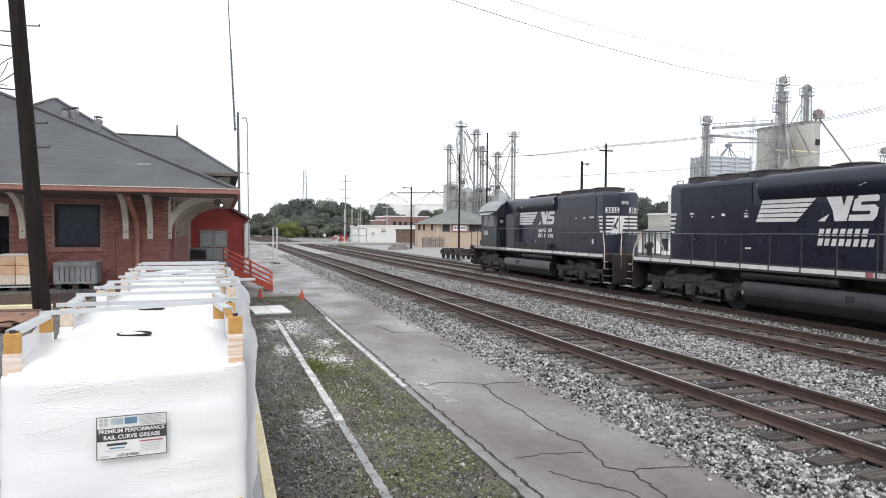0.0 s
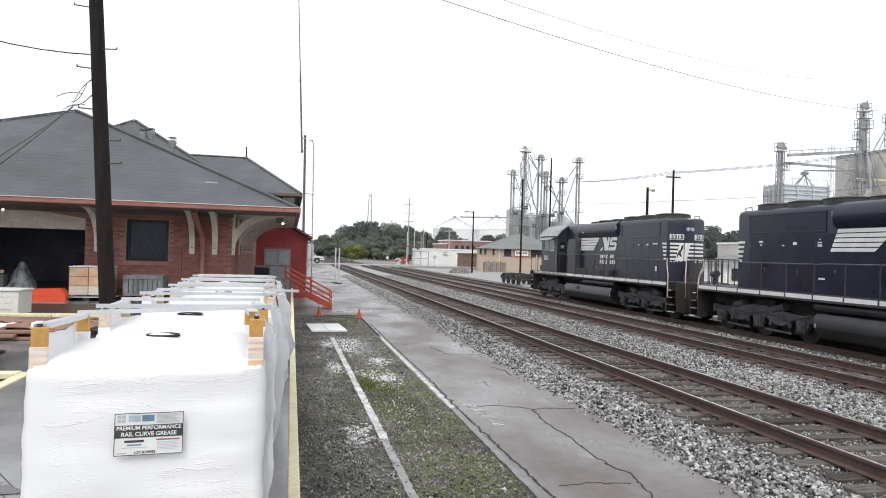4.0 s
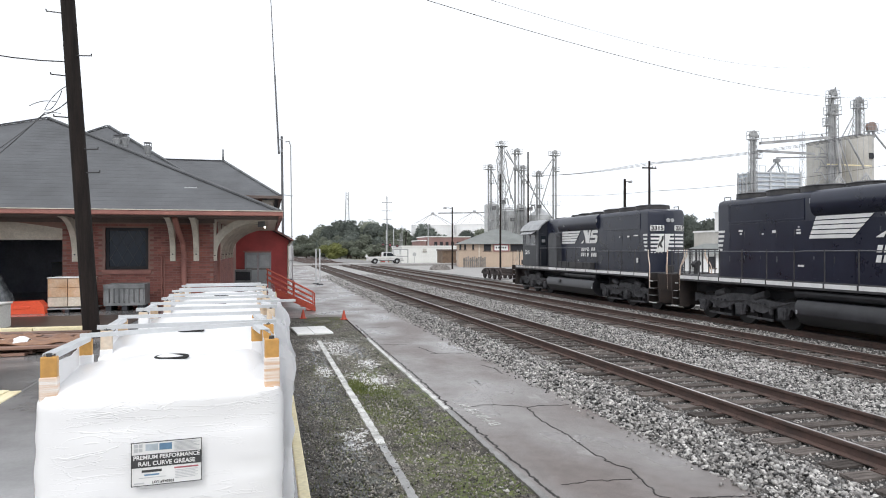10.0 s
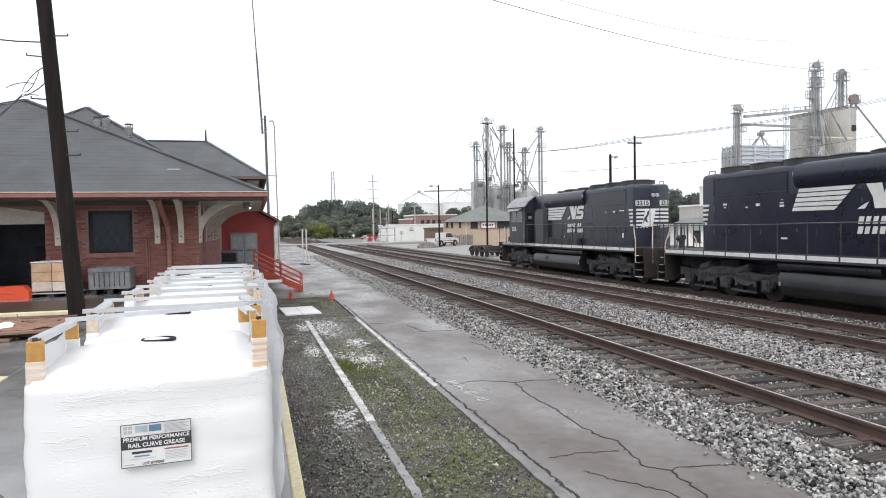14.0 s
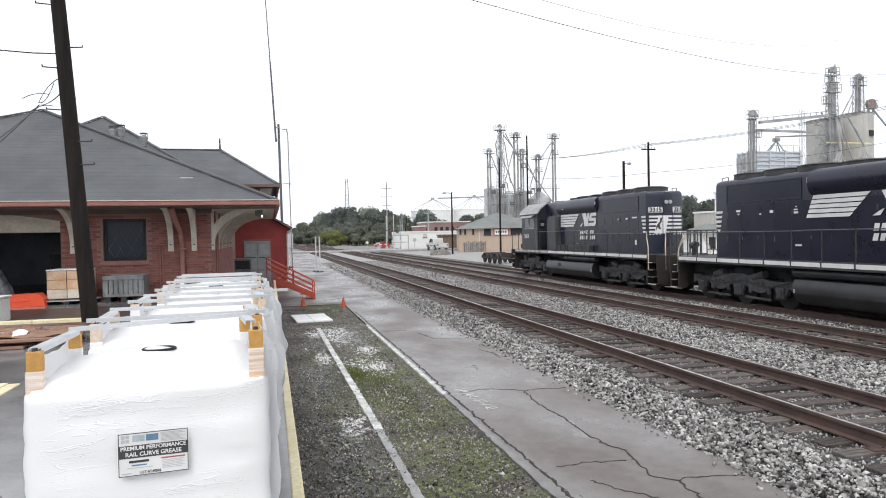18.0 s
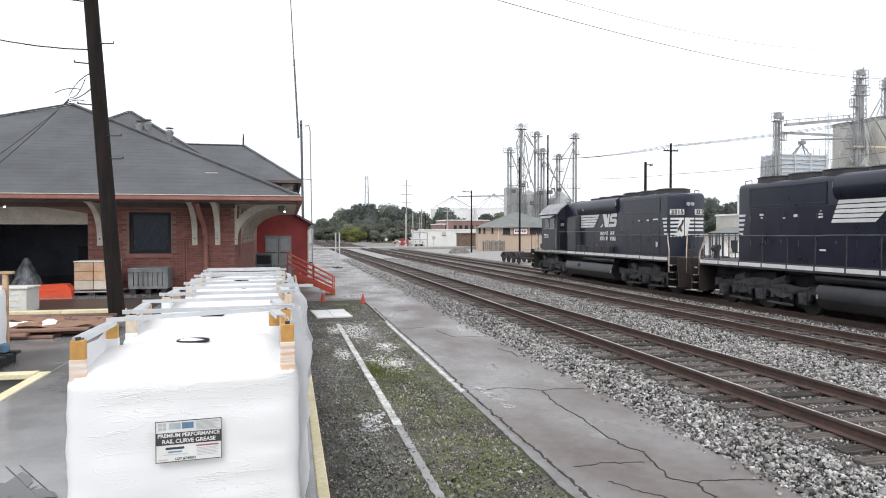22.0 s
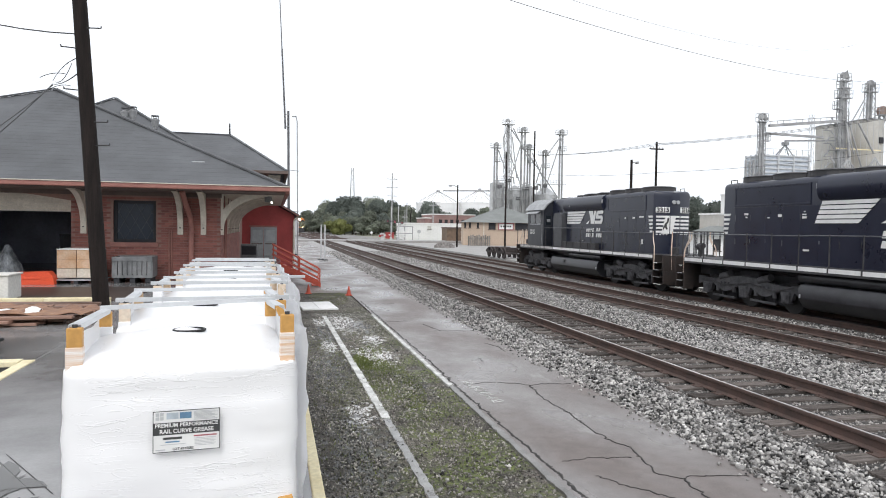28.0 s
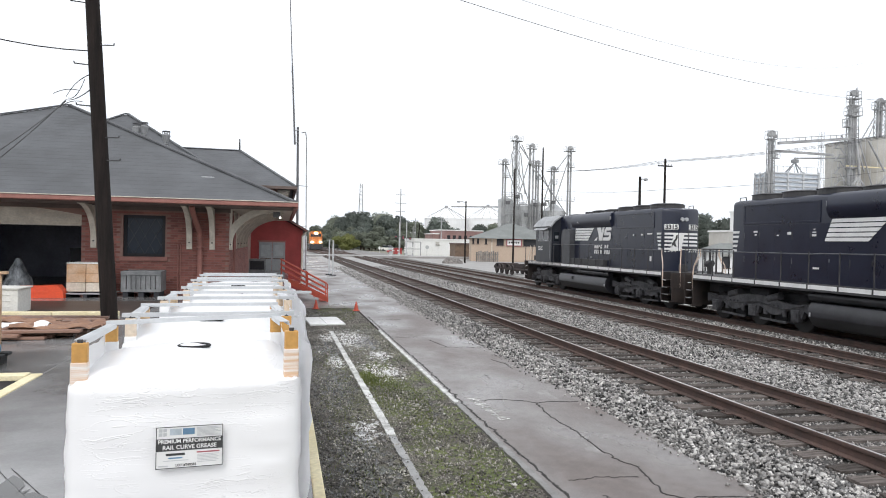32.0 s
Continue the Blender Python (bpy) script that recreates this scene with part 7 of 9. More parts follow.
M["strip_white"] = material("worn_white_strip", (0.74, 0.74, 0.72), 0.5, other=(0.32, 0.315, 0.30), scale=4, fine=60, bump=0.3, spread=0.35, space="World")
M["kerb_strip"] = material("pale_concrete_strip", (0.25, 0.243, 0.236), 0.4, other=(0.13, 0.126, 0.12), scale=3, fine=60, bump=0.4, spread=0.25, space="World")
M["crack"] = material("dirt_filled_crack", (0.045, 0.042, 0.04), 0.9, bump=0.2, space="World")
M["chalk"] = material("white_stain", (0.72, 0.72, 0.70), 0.6, other=(0.3, 0.3, 0.29), scale=5, fine=40, bump=0.2, spread=0.3, space="World")
M["water"] = glass_material("puddle_water", (0.05, 0.048, 0.045), 0.04)
bm = bmesh.new()
ribbon(bm, line_pts(-5.37, 4.0, -5.39, 9.2, 0.05, 0.02, seed=1), 0.10, GROUND + 0.022, 1, 0.05, 0.22)
M["edging_pale"] = material("pale_wet_timber", (0.33, 0.327, 0.32), 0.3, other=(0.16, 0.157, 0.152), scale=4, fine=50, bump=0.3, spread=0.3, space="World")
single("edging_strip", bm, M["edging_pale"], "worn grey timber edging strip sunk in the dirt", "edging")
bm = bmesh.new()
ribbon(bm, line_pts(-5.39, 9.25, -5.47, 20.2, 0.06, 0.02, seed=2), 0.115, GROUND + 0.024, 2, 0.05, 0.28)
single("edging_strip", bm, M["strip_white"], "white painted edging strip sunk in the dirt", "edging")
bm = bmesh.new()
ribbon(bm, line_pts(-4.04, 3.0, -4.02, 10.9, 0.05, 0.02, seed=3), 0.085, GROUND + 0.032, 3, 0.08, 0.5)
single("kerb_strip", bm, M["kerb_strip"], "broken concrete kerb strip along the pavement", "kerb", kind="structure")
bm = bmesh.new()
ribbon(bm, line_pts(-4.02, 10.95, -4.03, 20.3, 0.06, 0.025, seed=4), 0.085, GROUND + 0.034, 4, 0.08, 0.6)
single("kerb_strip", bm, M["strip_white"], "worn white painted kerb along the pavement", "kerb", kind="structure")


def crack(pts, width, seed):
    out = []
    for (x0, y0), (x1, y1) in zip(pts[:-1], pts[1:]):
        n = max(3, int(math.hypot(x1 - x0, y1 - y0) / 0.025))
        for i in range(n):
            a = i / n
            k = len(out)
            out.append((x0 + (x1 - x0) * a + 0.05 * noise.noise((k * 0.11, seed, 0)) + 0.035 * noise.noise((k * 0.37, seed, 5)) + 0.02 * noise.noise((k * 0.83, seed, 7)),
                        y0 + (y1 - y0) * a + 0.06 * noise.noise((k * 0.1, seed, 9)) + 0.04 * noise.noise((k * 0.33, seed, 12)) + 0.02 * noise.noise((k * 0.8, seed, 14))))
    bm = bmesh.new()
    ribbon(bm, out, width * 0.42, GROUND + 0.0275, seed, 0.004, 1.3)
    return single("pavement_crack", bm, M["crack"], "dark ragged crack across the wet pavement", "crack", "cracks in the pavement", "structure")


CRACKS = [
    (0.03, [(-3.71, 11.04), (-3.17, 11.08), (-2.67, 10.78), (-2.2, 10.79), (-1.87, 10.71)]),
    (0.04, [(-2.68, 10.74), (-2.79, 9.8), (-2.74, 8.95), (-2.79, 8.3), (-2.78, 7.8), (-2.65, 7.38), (-2.76, 6.88), (-2.82, 6.55), (-2.63, 6.33), (-2.66, 5.9), (-2.8, 5.3)]),
    (0.025, [(-2.63, 6.33), (-2.3, 6.38), (-2.0, 6.30), (-1.84, 6.25)]),
    (0.035, [(-3.52, 6.6), (-3.3, 6.25), (-3.1, 6.0), (-2.9, 5.6)]),
    (0.03, [(-3.69, 7.11), (-3.32, 7.15), (-2.79, 7.08)]),
    (0.025, [(-4.86, 28.63), (-3.69, 29.69), (-2.12, 30.18)]),
    (0.025, [(-3.93, 18.85), (-3.6, 18.76), (-3.11, 18.76)]),
    (0.03, [(-2.92, 18.14), (-2.78, 17.05), (-2.69, 16.83)]),
    (0.02, [(-2.9, 16.88), (-2.45, 16.87), (-2.03, 16.77)]),
    (0.03, [(-2.15, 14.95), (-2.0, 14.37), (-2.06, 13.75)]),
    (0.02, [(-2.82, 13.22), (-2.86, 12.76)]),
    (0.02, [(-3.72, 23.06), (-3.04, 23.06), (-2.82, 23.19)]),
]
for k, (w_, pts) in enumerate(CRACKS):
    crack(pts, w_, k + 1.0)
crack([(-3.92, 3.0), (-3.90, 7.0), (-3.93, 10.5), (-3.89, 14.0), (-3.92, 18.0), (-3.91, 24.0)], 0.07, 23.0)


def blotch(name, x, y, rx, ry, z, mat, seed, label, category, turn=0.0):
    """A flat patch with a ragged outline, broken into islands."""
    bm = bmesh.new()
    rnd = random.Random(seed)
    for k in range(9):
        a, r = rnd.uniform(0, 6.28), rnd.uniform(0, 0.75)
        cx, cy, s = x + rx * r * math.cos(a), y + ry * r * math.sin(a), rnd.uniform(0.25, 0.6) * (1 if k else 1.6)
        pts = []
        for i in range(26):
            b = 2 * math.pi * i / 26
            q = s * (0.62 + 0.75 * noise.noise((math.cos(b) * 1.7 + seed, math.sin(b) * 1.7 + k * 3.0, seed)) + 0.25 * noise.noise((math.cos(b) * 6, math.sin(b) * 6 + k, seed)))
            pts.append((cx + rx * q * math.cos(b), cy + ry * q * math.sin(b)))
        lo = z + 0.0006 * k
        vs = [bm.verts.new((p[0], p[1], lo)) for p in pts]
        bm.faces.new(vs)
    return single(name, bm, M[mat], label, category, kind="structure")


for k, (x, y, rx, ry) in enumerate(((-11.0, 13.6, 1.0, 0.6), (-8.75, 4.55, 0.55, 0.75), (-8.35, 4.0, 0.5, 0.6))):
    blotch("puddle", x, y, rx, ry, DOCK + 0.004, "water", k + 31, "still puddle on the concrete dock", "puddle")
# flat brown sheet standing in for a shaded step face that reflects brick
bm = bmesh.new()
sheet(bm, -16.0, -9.9, 15.56, 18.93, DOCK + 0.004, 12, 6)
single("mud_film", bm, M["step_face_brown"], "flat brown sheet in place of a shaded, reflecting dock step", "muddy water", kind="structure")
# sprayed writing on the pavement, past reading: short bars
bm = bmesh.new()
rnd = random.Random(2)
for k in range(6):
    y = 9.75 + 0.25 * k
    x = -3.66 - 0.022 * k
    for j in range(2 + k % 2):
        beam(bm, (x, y + 0.09 * j, GROUND + 0.028), (x + 0.19, y + 0.09 * j + rnd.uniform(-0.08, 0.08), GROUND + 0.028), 0.022, 0.004)
    beam(bm, (x + 0.02 + 0.07 * (k % 3), y, GROUND + 0.0285), (x + 0.03 + 0.05 * (k % 2), y + 0.16, GROUND + 0.0285), 0.02, 0.004)
single("pavement_marking", bm, M["chalk"], "faded white sprayed marking on the pavement", "marking", kind="structure")


def blades(name, patches, seed, label, mat, h=(0.05, 0.16)):
    rng = np.random.default_rng(seed)
    vs, fs = [], []
    for x, y, rx, ry, n in patches:
        a, r = rng.uniform(0, 6.283, n), np.sqrt(rng.uniform(0, 1, n))
        px, py = x + rx * r * np.cos(a), y + ry * r * np.sin(a)
        hh, tw, lean = rng.uniform(*h, n), rng.uniform(0, 6.283, n), rng.normal(0, 0.35, (n, 2))
        for i in range(n):
            c, s = math.cos(tw[i]) * 0.006, math.sin(tw[i]) * 0.006
            b = len(vs)
            vs += [(px[i] - c, py[i] - s, GROUND), (px[i] + c, py[i] + s, GROUND), (px[i] + lean[i, 0] * hh[i], py[i] + lean[i, 1] * hh[i], GROUND + hh[i])]
            fs.append((b, b + 1, b + 2))
    me = bpy.data.meshes.new(name)
    me.from_pydata(vs, [], fs)
    me.materials.append(M[mat])
    return tagged(new(name, me), label, "grass", kind="stuff")


blades("grass_tuft", [(-5.22, 13.2, 0.16, 0.75, 900), (-4.95, 12.9, 0.2, 0.9, 350), (-4.9, 14.4, 0.25, 0.5, 200)], 3, "bright green grass tuft beside the strip", "grass", (0.03, 0.09))
blades("short_grass", [(-4.9, 11.6, 0.45, 1.9, 2600), (-4.7, 8.6, 0.45, 1.6, 700), (-6.1, 8.5, 0.35, 3.5, 700), (-4.9, 26.0, 0.7, 3.0, 2200), (-5.9, 13.5, 0.4, 4.0, 900), (7.6, 14.2, 0.25, 2.0, 160), (7.5, 21, 0.3, 6.0, 260)], 4, "thin short moss and grass on the dirt", "grass", (0.015, 0.05))


# ---- trees ----
def crown_mesh(seed, mat, n=900, squash=1.0):
    rng = np.random.default_rng(seed)
    lobes = [(rng.normal(0, 0.34, 3) * (1, 1, 0.75) + (0, 0, 0.05), rng.uniform(0.34, 0.58)) for _ in range(11)]
    vs, fs = [], []
    for i in range(n):
        c, r = lobes[rng.integers(0, len(lobes))]
        d = rng.normal(0, 1, 3)
        d /= np.linalg.norm(d)
        p = c + d * r * rng.uniform(0.72, 1.02)
        p[2] *= squash
        s = rng.uniform(0.035, 0.07)
        for _ in range(3):
            q = rng.normal(0, 1, (3, 3)) * s * 0.8 + p
            b = len(vs)
            vs += [tuple(v) for v in q]
            fs.append((b, b + 1, b + 2))
    ico = bmesh.new()
    for c, r in lobes:
        bmesh.ops.create_icosphere(ico, subdivisions=2, radius=r * 0.74, matrix=Matrix.Translation((c[0], c[1], c[2] * squash)))
    ico.verts.ensure_lookup_table()
    k0 = len(vs)
    for v in ico.verts:
        v.co += v.co.normalized() * 0.06 * noise.noise(v.co * 9 + Vector((seed, 0, 0)))
        vs.append(tuple(v.co))
    fs += [tuple(k0 + v.index for v in f.verts) for f in ico.faces]
    ico.free()
    me = bpy.data.meshes.new("crown")
    me.from_pydata(vs, [], fs)
    me.materials.append(M[mat])
    return me


CROWNS = [crown_mesh(s, "leaf", 3600, 0.95) for s in range(5)]
GREYS = [crown_mesh(s + 20, "leaf_grey", 3600, 0.95) for s in range(2)]
PALE = [crown_mesh(s + 50, "leaf_light", 3000, 0.9) for s in range(2)]
bm = bmesh.new()
cyl(bm, (0, 0, 0), (0.02, 0.01, 0.62), 0.045, 0.02, 8)
for a in range(5):
    cyl(bm, (0.01, 0, 0.3 + 0.06 * a), (0.25 * math.cos(a * 2.2), 0.25 * math.sin(a * 2.2), 0.62 + 0.05 * a), 0.016, 0.006, 6)
TRUNK = mesh_of(bm, M["bark"], "trunk")


def tree(x, y, h, wide, crown, label, k):
    t = thing("tree", pose(x, y, -0.5), label, "tree", "trees beyond the crossing")
    tr = new("trunk", TRUNK)
    tr.parent = t
    tr.scale = (h * 0.8, h * 0.8, h)
    c = new("crown", crown)
    c.parent = t
    c.location = (0, 0, h * 0.55)
    c.rotation_euler = (0, 0, k * 1.3)
    c.scale = (wide * 0.62, wide * 0.62, h * 0.5)


rnd = random.Random(8)
spots = [(3.5, 265, 7), (7, 250, 9), (11, 262, 11), (15, 248, 12), (18, 268, 13.5), (21.5, 250, 13), (25.5, 262, 14.5), (29.5, 252, 13.5), (33, 266, 13), (36, 250, 11.5), (40, 262, 12.5), (45, 255, 11.5), (50.5, 250, 12.5), (54, 262, 11),
         (66, 245, 10.5), (72, 240, 11), (78, 246, 10), (9, 235, 6.5), (14, 230, 7.5), (19.5, 226, 8.5), (24, 230, 8), (29, 228, 7), (20, 215, 6.5), (34, 235, 8)]
for k, (x, y, h) in enumerate(spots):
    tree(x, y, h * rnd.uniform(0.95, 1.08), h * rnd.uniform(0.75, 1.0), (CROWNS[:3] + GREYS * 2)[k * 3 % 7], "dense dark green broadleaf tree beyond the crossing", k)
for k in range(11):
    tree(1.5 + k * 3.1, 214 + 5 * math.sin(k * 1.9), 4.6 + 1.4 * math.sin(k * 2.7), 5.6, GREYS[k % 2], "low grey-green scrub at the edge of the wood", k)
tree(10.9, 196, 5.4, 5.6, PALE[0], "yellow-green bushy tree beside the far track", 1)
tree(13.2, 199, 4.4, 4.4, PALE[1], "yellow-green bushy tree beside the far track", 2)
for k, (x, y, h) in enumerate(((82.7, 130, 10.6), (79.6, 133, 7.6), (85.6, 131, 9.0), (77.0, 131, 6.0), (88.5, 130, 8.5))):
    tree(x, y, h, h * 0.9, CROWNS[k % 5], "dark green tree behind the far buildings", k)
bm = bmesh.new()
extrude(bm, [(-80, -0.5), (-70, 3.5), (0, 4.5), (30, 6.0), (90, 5.0), (180, 6.0), (260, 4), (270, -0.5)], "y", 280, 300)
for v in bm.verts:
    v.co.z += 1.2 * noise.noise(v.co * 0.06) if v.co.z > 0 else 0
tagged(part("far_woods", bm, M["leaf"]), "distant line of dark woods on the horizon", "woods", kind="stuff")


# ---- far poles, towers and wires ----
def pole(x, y, h, r, label, arms=(), lamp=None, mat="pole", lean=0.0):
    p = thing("utility_pole" if not lamp else "lamp_pole", pose(x, y, -0.5), label, "utility pole" if not lamp else "street lamp", "poles along the tracks")
    bm = bmesh.new()
    cyl(bm, (0, 0, 0), (lean, 0, h + 0.5), r, r * 0.7, 8)
    part("shaft", bm, M[mat], p)
    for z, half in arms:
        bm = bmesh.new()
        box(bm, -half + lean * z / h, half + lean * z / h, -0.06, 0.06, z + 0.4, z + 0.54)
        a = part("crossarm", bm, M[mat], p)
        for k in (-0.9, -0.45, 0.45, 0.9):
            bm = bmesh.new()
            cyl(bm, (k * half, 0, z + 0.54), (k * half, 0, z + 0.72), 0.05, seg=6)
            part("insulator", bm, M["silo"], a)
    if lamp:
        dx, dz = lamp
        bm = bmesh.new()
        tube(bm, [(lean, 0, h + 0.2), (lean + dx * 0.6, 0, h + 0.35 + dz), (lean + dx, 0, h + 0.3 + dz)], 0.05, 6)
        part("arm", bm, M["tower"], p)
        bm = bmesh.new()
        box(bm, lean + min(dx, dx * 1.5), lean + max(dx, dx * 1.5), -0.2, 0.2, h + 0.2 + dz, h + 0.42 + dz, 0.06)
        part("lamp_head", bm, M["tower"], p)
    return p


pole(27.2, 200, 18.3, 0.2, "tall slim pole with three crossarms", ((16.5, 1.5), (14.0, 1.7), (11.5, 1.4)), mat="tower")
pole(30.2, 192, 9.4, 0.16, "grey pole beside the crossing", ((8.6, 1.2),), mat="tower")
pole(28.3, 185, 7.0, 0.14, "grey signal pole beside the crossing", ((5.0, 0.8),), mat="tower")
pole(17.8, 91, 8.3, 0.13, "wooden pole with a cobra-head street lamp", lamp=(-0.85, 0.05))
pole(24.5, 90, 13.0, 0.15, "tall thin dark wooden pole")
pole(32.6, 100, 17.7, 0.17, "tall thin dark wooden pole")
pole(22.6, 150, 6.5, 0.15, "dark leaning wooden pole", lean=0.5)
pole(27.2, 146, 8.0, 0.14, "pale wooden pole by the white building", ((7.2, 0.9),), mat="tower")
pole(24.1, 55, 8.7, 0.16, "dark wooden pole with a flood lamp", lamp=(0.45, -0.05))
pole(35.7, 70, 12.6, 0.17, "dark wooden pole with one crossarm", ((11.8, 0.9),))
pole(72, 86, 13.0, 0.13, "white thin pole behind the lot", mat="white_wall")
tw = thing("lattice_tower", pose(28.75, 320, -0.5), "slim grey lattice communication tower", "tower")
for dx in (-1.0, 1.0):
    for dy in (-1.0, 1.0):
        bm = bmesh.new()
        cyl(bm, (dx * 1.4, dy * 1.4, 0), (dx * 0.5, dy * 0.5, 30), 0.14, 0.1, 6)
        part("leg", bm, M["tower"], tw)
for k in range(14):
    bm = bmesh.new()
    s0, s1 = 1.4 - 0.9 * k / 14, 1.4 - 0.9 * (k + 1) / 14
    z0, z1 = 30 * k / 14, 30 * (k + 1) / 14
    for a in ((-1, -1, 1, -1), (1, -1, 1, 1), (1, 1, -1, 1), (-1, 1, -1, -1)):
        beam(bm, (a[0] * s0, a[1] * s0, z0), (a[2] * s1, a[3] * s1, z1), 0.08)
    part("brace", bm, M["tower"], tw)
cable("overhead_cable", (-8.57, 10.98, 7.47), (41.37, 40.05, 14.32), 1.546, 0.0065, "long black overhead cable crossing the yard", 40)
cable("overhead_cable", (-7.12, 10.44, 7.26), (33.98, 40.75, 16.11), 1.184, 0.004, "long black overhead cable crossing the yard", 40)
for k, (dx, dz) in enumerate(((-0.8, 0), (0.0, 0), (0.8, 0), (0.3, -3.2))):
    cable("overhead_cable", (35.7 + dx, 70, 12.3 + dz), (90 + dx, 60, 23.0 + dz * 1.5), 1.5, 0.022, "thin line strung from the crossarm pole", 20)
    cable("overhead_cable", (35.7 + dx, 70, 12.3 + dz), (32.6, 100, 14.0 + dz * 0.9), 0.4, 0.020, "thin line strung between poles", 12)


# ---- grain elevators ----
def bin_(parent, x, y, r, z0, z1, zc, mat="silo", bands=8):
    bm = bmesh.new()
    n = 40
    prev = None
    for k in range(bands * 2 + 1):
        z = z0 + (z1 - z0) * k / (bands * 2)
        rr = r * (1.0 if k % 2 else 1.006)
        ring = [bm.verts.new((x + rr * math.cos(2 * math.pi * i / n), y + rr * math.sin(2 * math.pi * i / n), z)) for i in range(n)]
        if prev:
            for i in range(n):
                bm.faces.new((prev[i], prev[(i + 1) % n], ring[(i + 1) % n], ring[i]))
        prev = ring
    part("bin_wall", bm, M[mat], parent, "ringed grain bin wall")
    bm = bmesh.new()
    bmesh.ops.create_cone(bm, cap_ends=True, segments=40, radius1=r * 1.02, radius2=r * 0.08, depth=zc - z1, matrix=pose(x, y, (z1 + zc) / 2))
    part("bin_roof", bm, M[mat], parent)
    for a in range(12):
        bm = bmesh.new()
        c, s = math.cos(a * math.pi / 6), math.sin(a * math.pi / 6)
        beam(bm, (x + r * 1.01 * c, y + r * 1.01 * s, z0), (x + r * 1.01 * c, y + r * 1.01 * s, z1), 0.12)
        part("stiffener", bm, M[mat], parent)


def spout(parent, p, q, r=0.16):
    bm = bmesh.new()
    cyl(bm, p, q, r, seg=8)
    part("spout", bm, M["tower"], parent, "sloping grain spout")


def lattice(bm, x, y, z0, z1, w0, w1, d, step, r=0.05):
    """A square braced tower round a middle line, w0 wide at its foot and w1 at its top."""
    n = max(2, int((z1 - z0) / step))
    at = lambda i, sx, sy: (x + sx * (w0 + (w1 - w0) * i / n) / 2, y + sy * d / 2, z0 + (z1 - z0) * i / n)
    for sx in (-1, 1):
        for sy in (-1, 1):
            beam(bm, at(0, sx, sy), at(n, sx, sy), r * 1.5)
    for i in range(n):
        k = 1 if i % 2 else -1
        for sy in (-1, 1):
            beam(bm, at(i, -k, sy), at(i + 1, k, sy), r)
            beam(bm, at(i + 1, -1, sy), at(i + 1, 1, sy), r)
        for sx in (-1, 1):
            beam(bm, at(i, sx, -k), at(i + 1, sx, k), r)


def deck(parent, x0, x1, y0, y1, z, mat="tower"):
    """A small steel platform with a railing round it."""
    bm = bmesh.new()
    box(bm, x0, x1, y0, y1, z - 0.1, z)
    floor_ = part("platform", bm, M[mat], parent, "small steel platform")
    for yy in (y0, y1):
        bm = bmesh.new()
        for i in range(4):
            xx = x0 + (x1 - x0) * i / 3
            beam(bm, (xx, yy, z - 0.01), (xx, yy, z + 1.0), 0.05)
        for zz in (0.5, 1.0):
            beam(bm, (x0, yy, z + zz), (x1, yy, z + zz), 0.04)
        part("railing", bm, M[mat], floor_)
    for xx in (x0, x1):
        for zz in (0.5, 1.0):
            bm = bmesh.new()
            beam(bm, (xx, y0, z + zz), (xx, y1, z + zz), 0.04)
            part("rail", bm, M[mat], floor_)
    return floor_


def dome_head(parent, x, y, z, r, mat):
    """A hooded elevator head: a half drum with end plates, a drive box and a chute."""
    bm = bmesh.new()
    extrude(bm, [(x + r * math.cos(radians(a)), z + r * 0.95 * math.sin(radians(a))) for a in range(0, 181, 20)] + [(x - r * 0.8, z - r * 0.7), (x + r * 0.8, z - r * 0.7)], "y", y - r * 0.45, y + r * 0.45)
    h = part("head", bm, M[mat], parent, "rounded hooded elevator head")
    bm = bmesh.new()
    box(bm, x + r * 0.7, x + r * 1.35, y - r * 0.5, y + r * 0.3, z - r * 0.9, z - r * 0.2, 0.05)
    part("drive_box", bm, M["tower"], h)
    bm = bmesh.new()
    for a in range(0, 181, 45):
        c, q = math.cos(radians(a)), math.sin(radians(a))
        beam(bm, (x + r * 1.01 * c, y - r * 0.47, z + r * 0.97 * q), (x + r * 1.01 * c, y + r * 0.47, z + r * 0.97 * q), 0.06)
    part("rib", bm, M["tower"], h)


ea = thing("grain_elevator", pose(0, 0, -0.4), "cluster of galvanised grain bins with tall elevator legs", "grain elevator")
for x, z, half in ((42.85, 22.3, 0.32), (49.53, 26.2, 0.42), (50.99, 22.3, 0.30), (54.89, 21.1, 0.34), (59.07, 26.1, 0.34)):
    for dx in (-half, half):
        bm = bmesh.new()
        box(bm, x + dx - 0.17, x + dx + 0.17, 149.85, 150.15, 0, z)
        part("trunk", bm, M["tower"], ea, "boxed elevator trunk")
    bm = bmesh.new()
    for k in range(int(z / 0.9)):
        beam(bm, (x - half * 1.9, 149.6, 0.9 * k), (x - half * 0.9, 149.6, 0.9 * k), 0.05)
    for dx in (-1.9, -0.9):
        beam(bm, (x + half * dx, 149.6, 0), (x + half * dx, 149.6, z), 0.07)
    part("ladder", bm, M["tower"], ea)
    deck(ea, x - 1.25, x + 1.25, 149.3, 150.7, z - 0.9)
    dome_head(ea, x + 0.1, 150, z - 0.1, 0.5, "tower")
    deck(ea, x - 0.3, x + 1.1, 149.4, 150.4, z * 0.82)
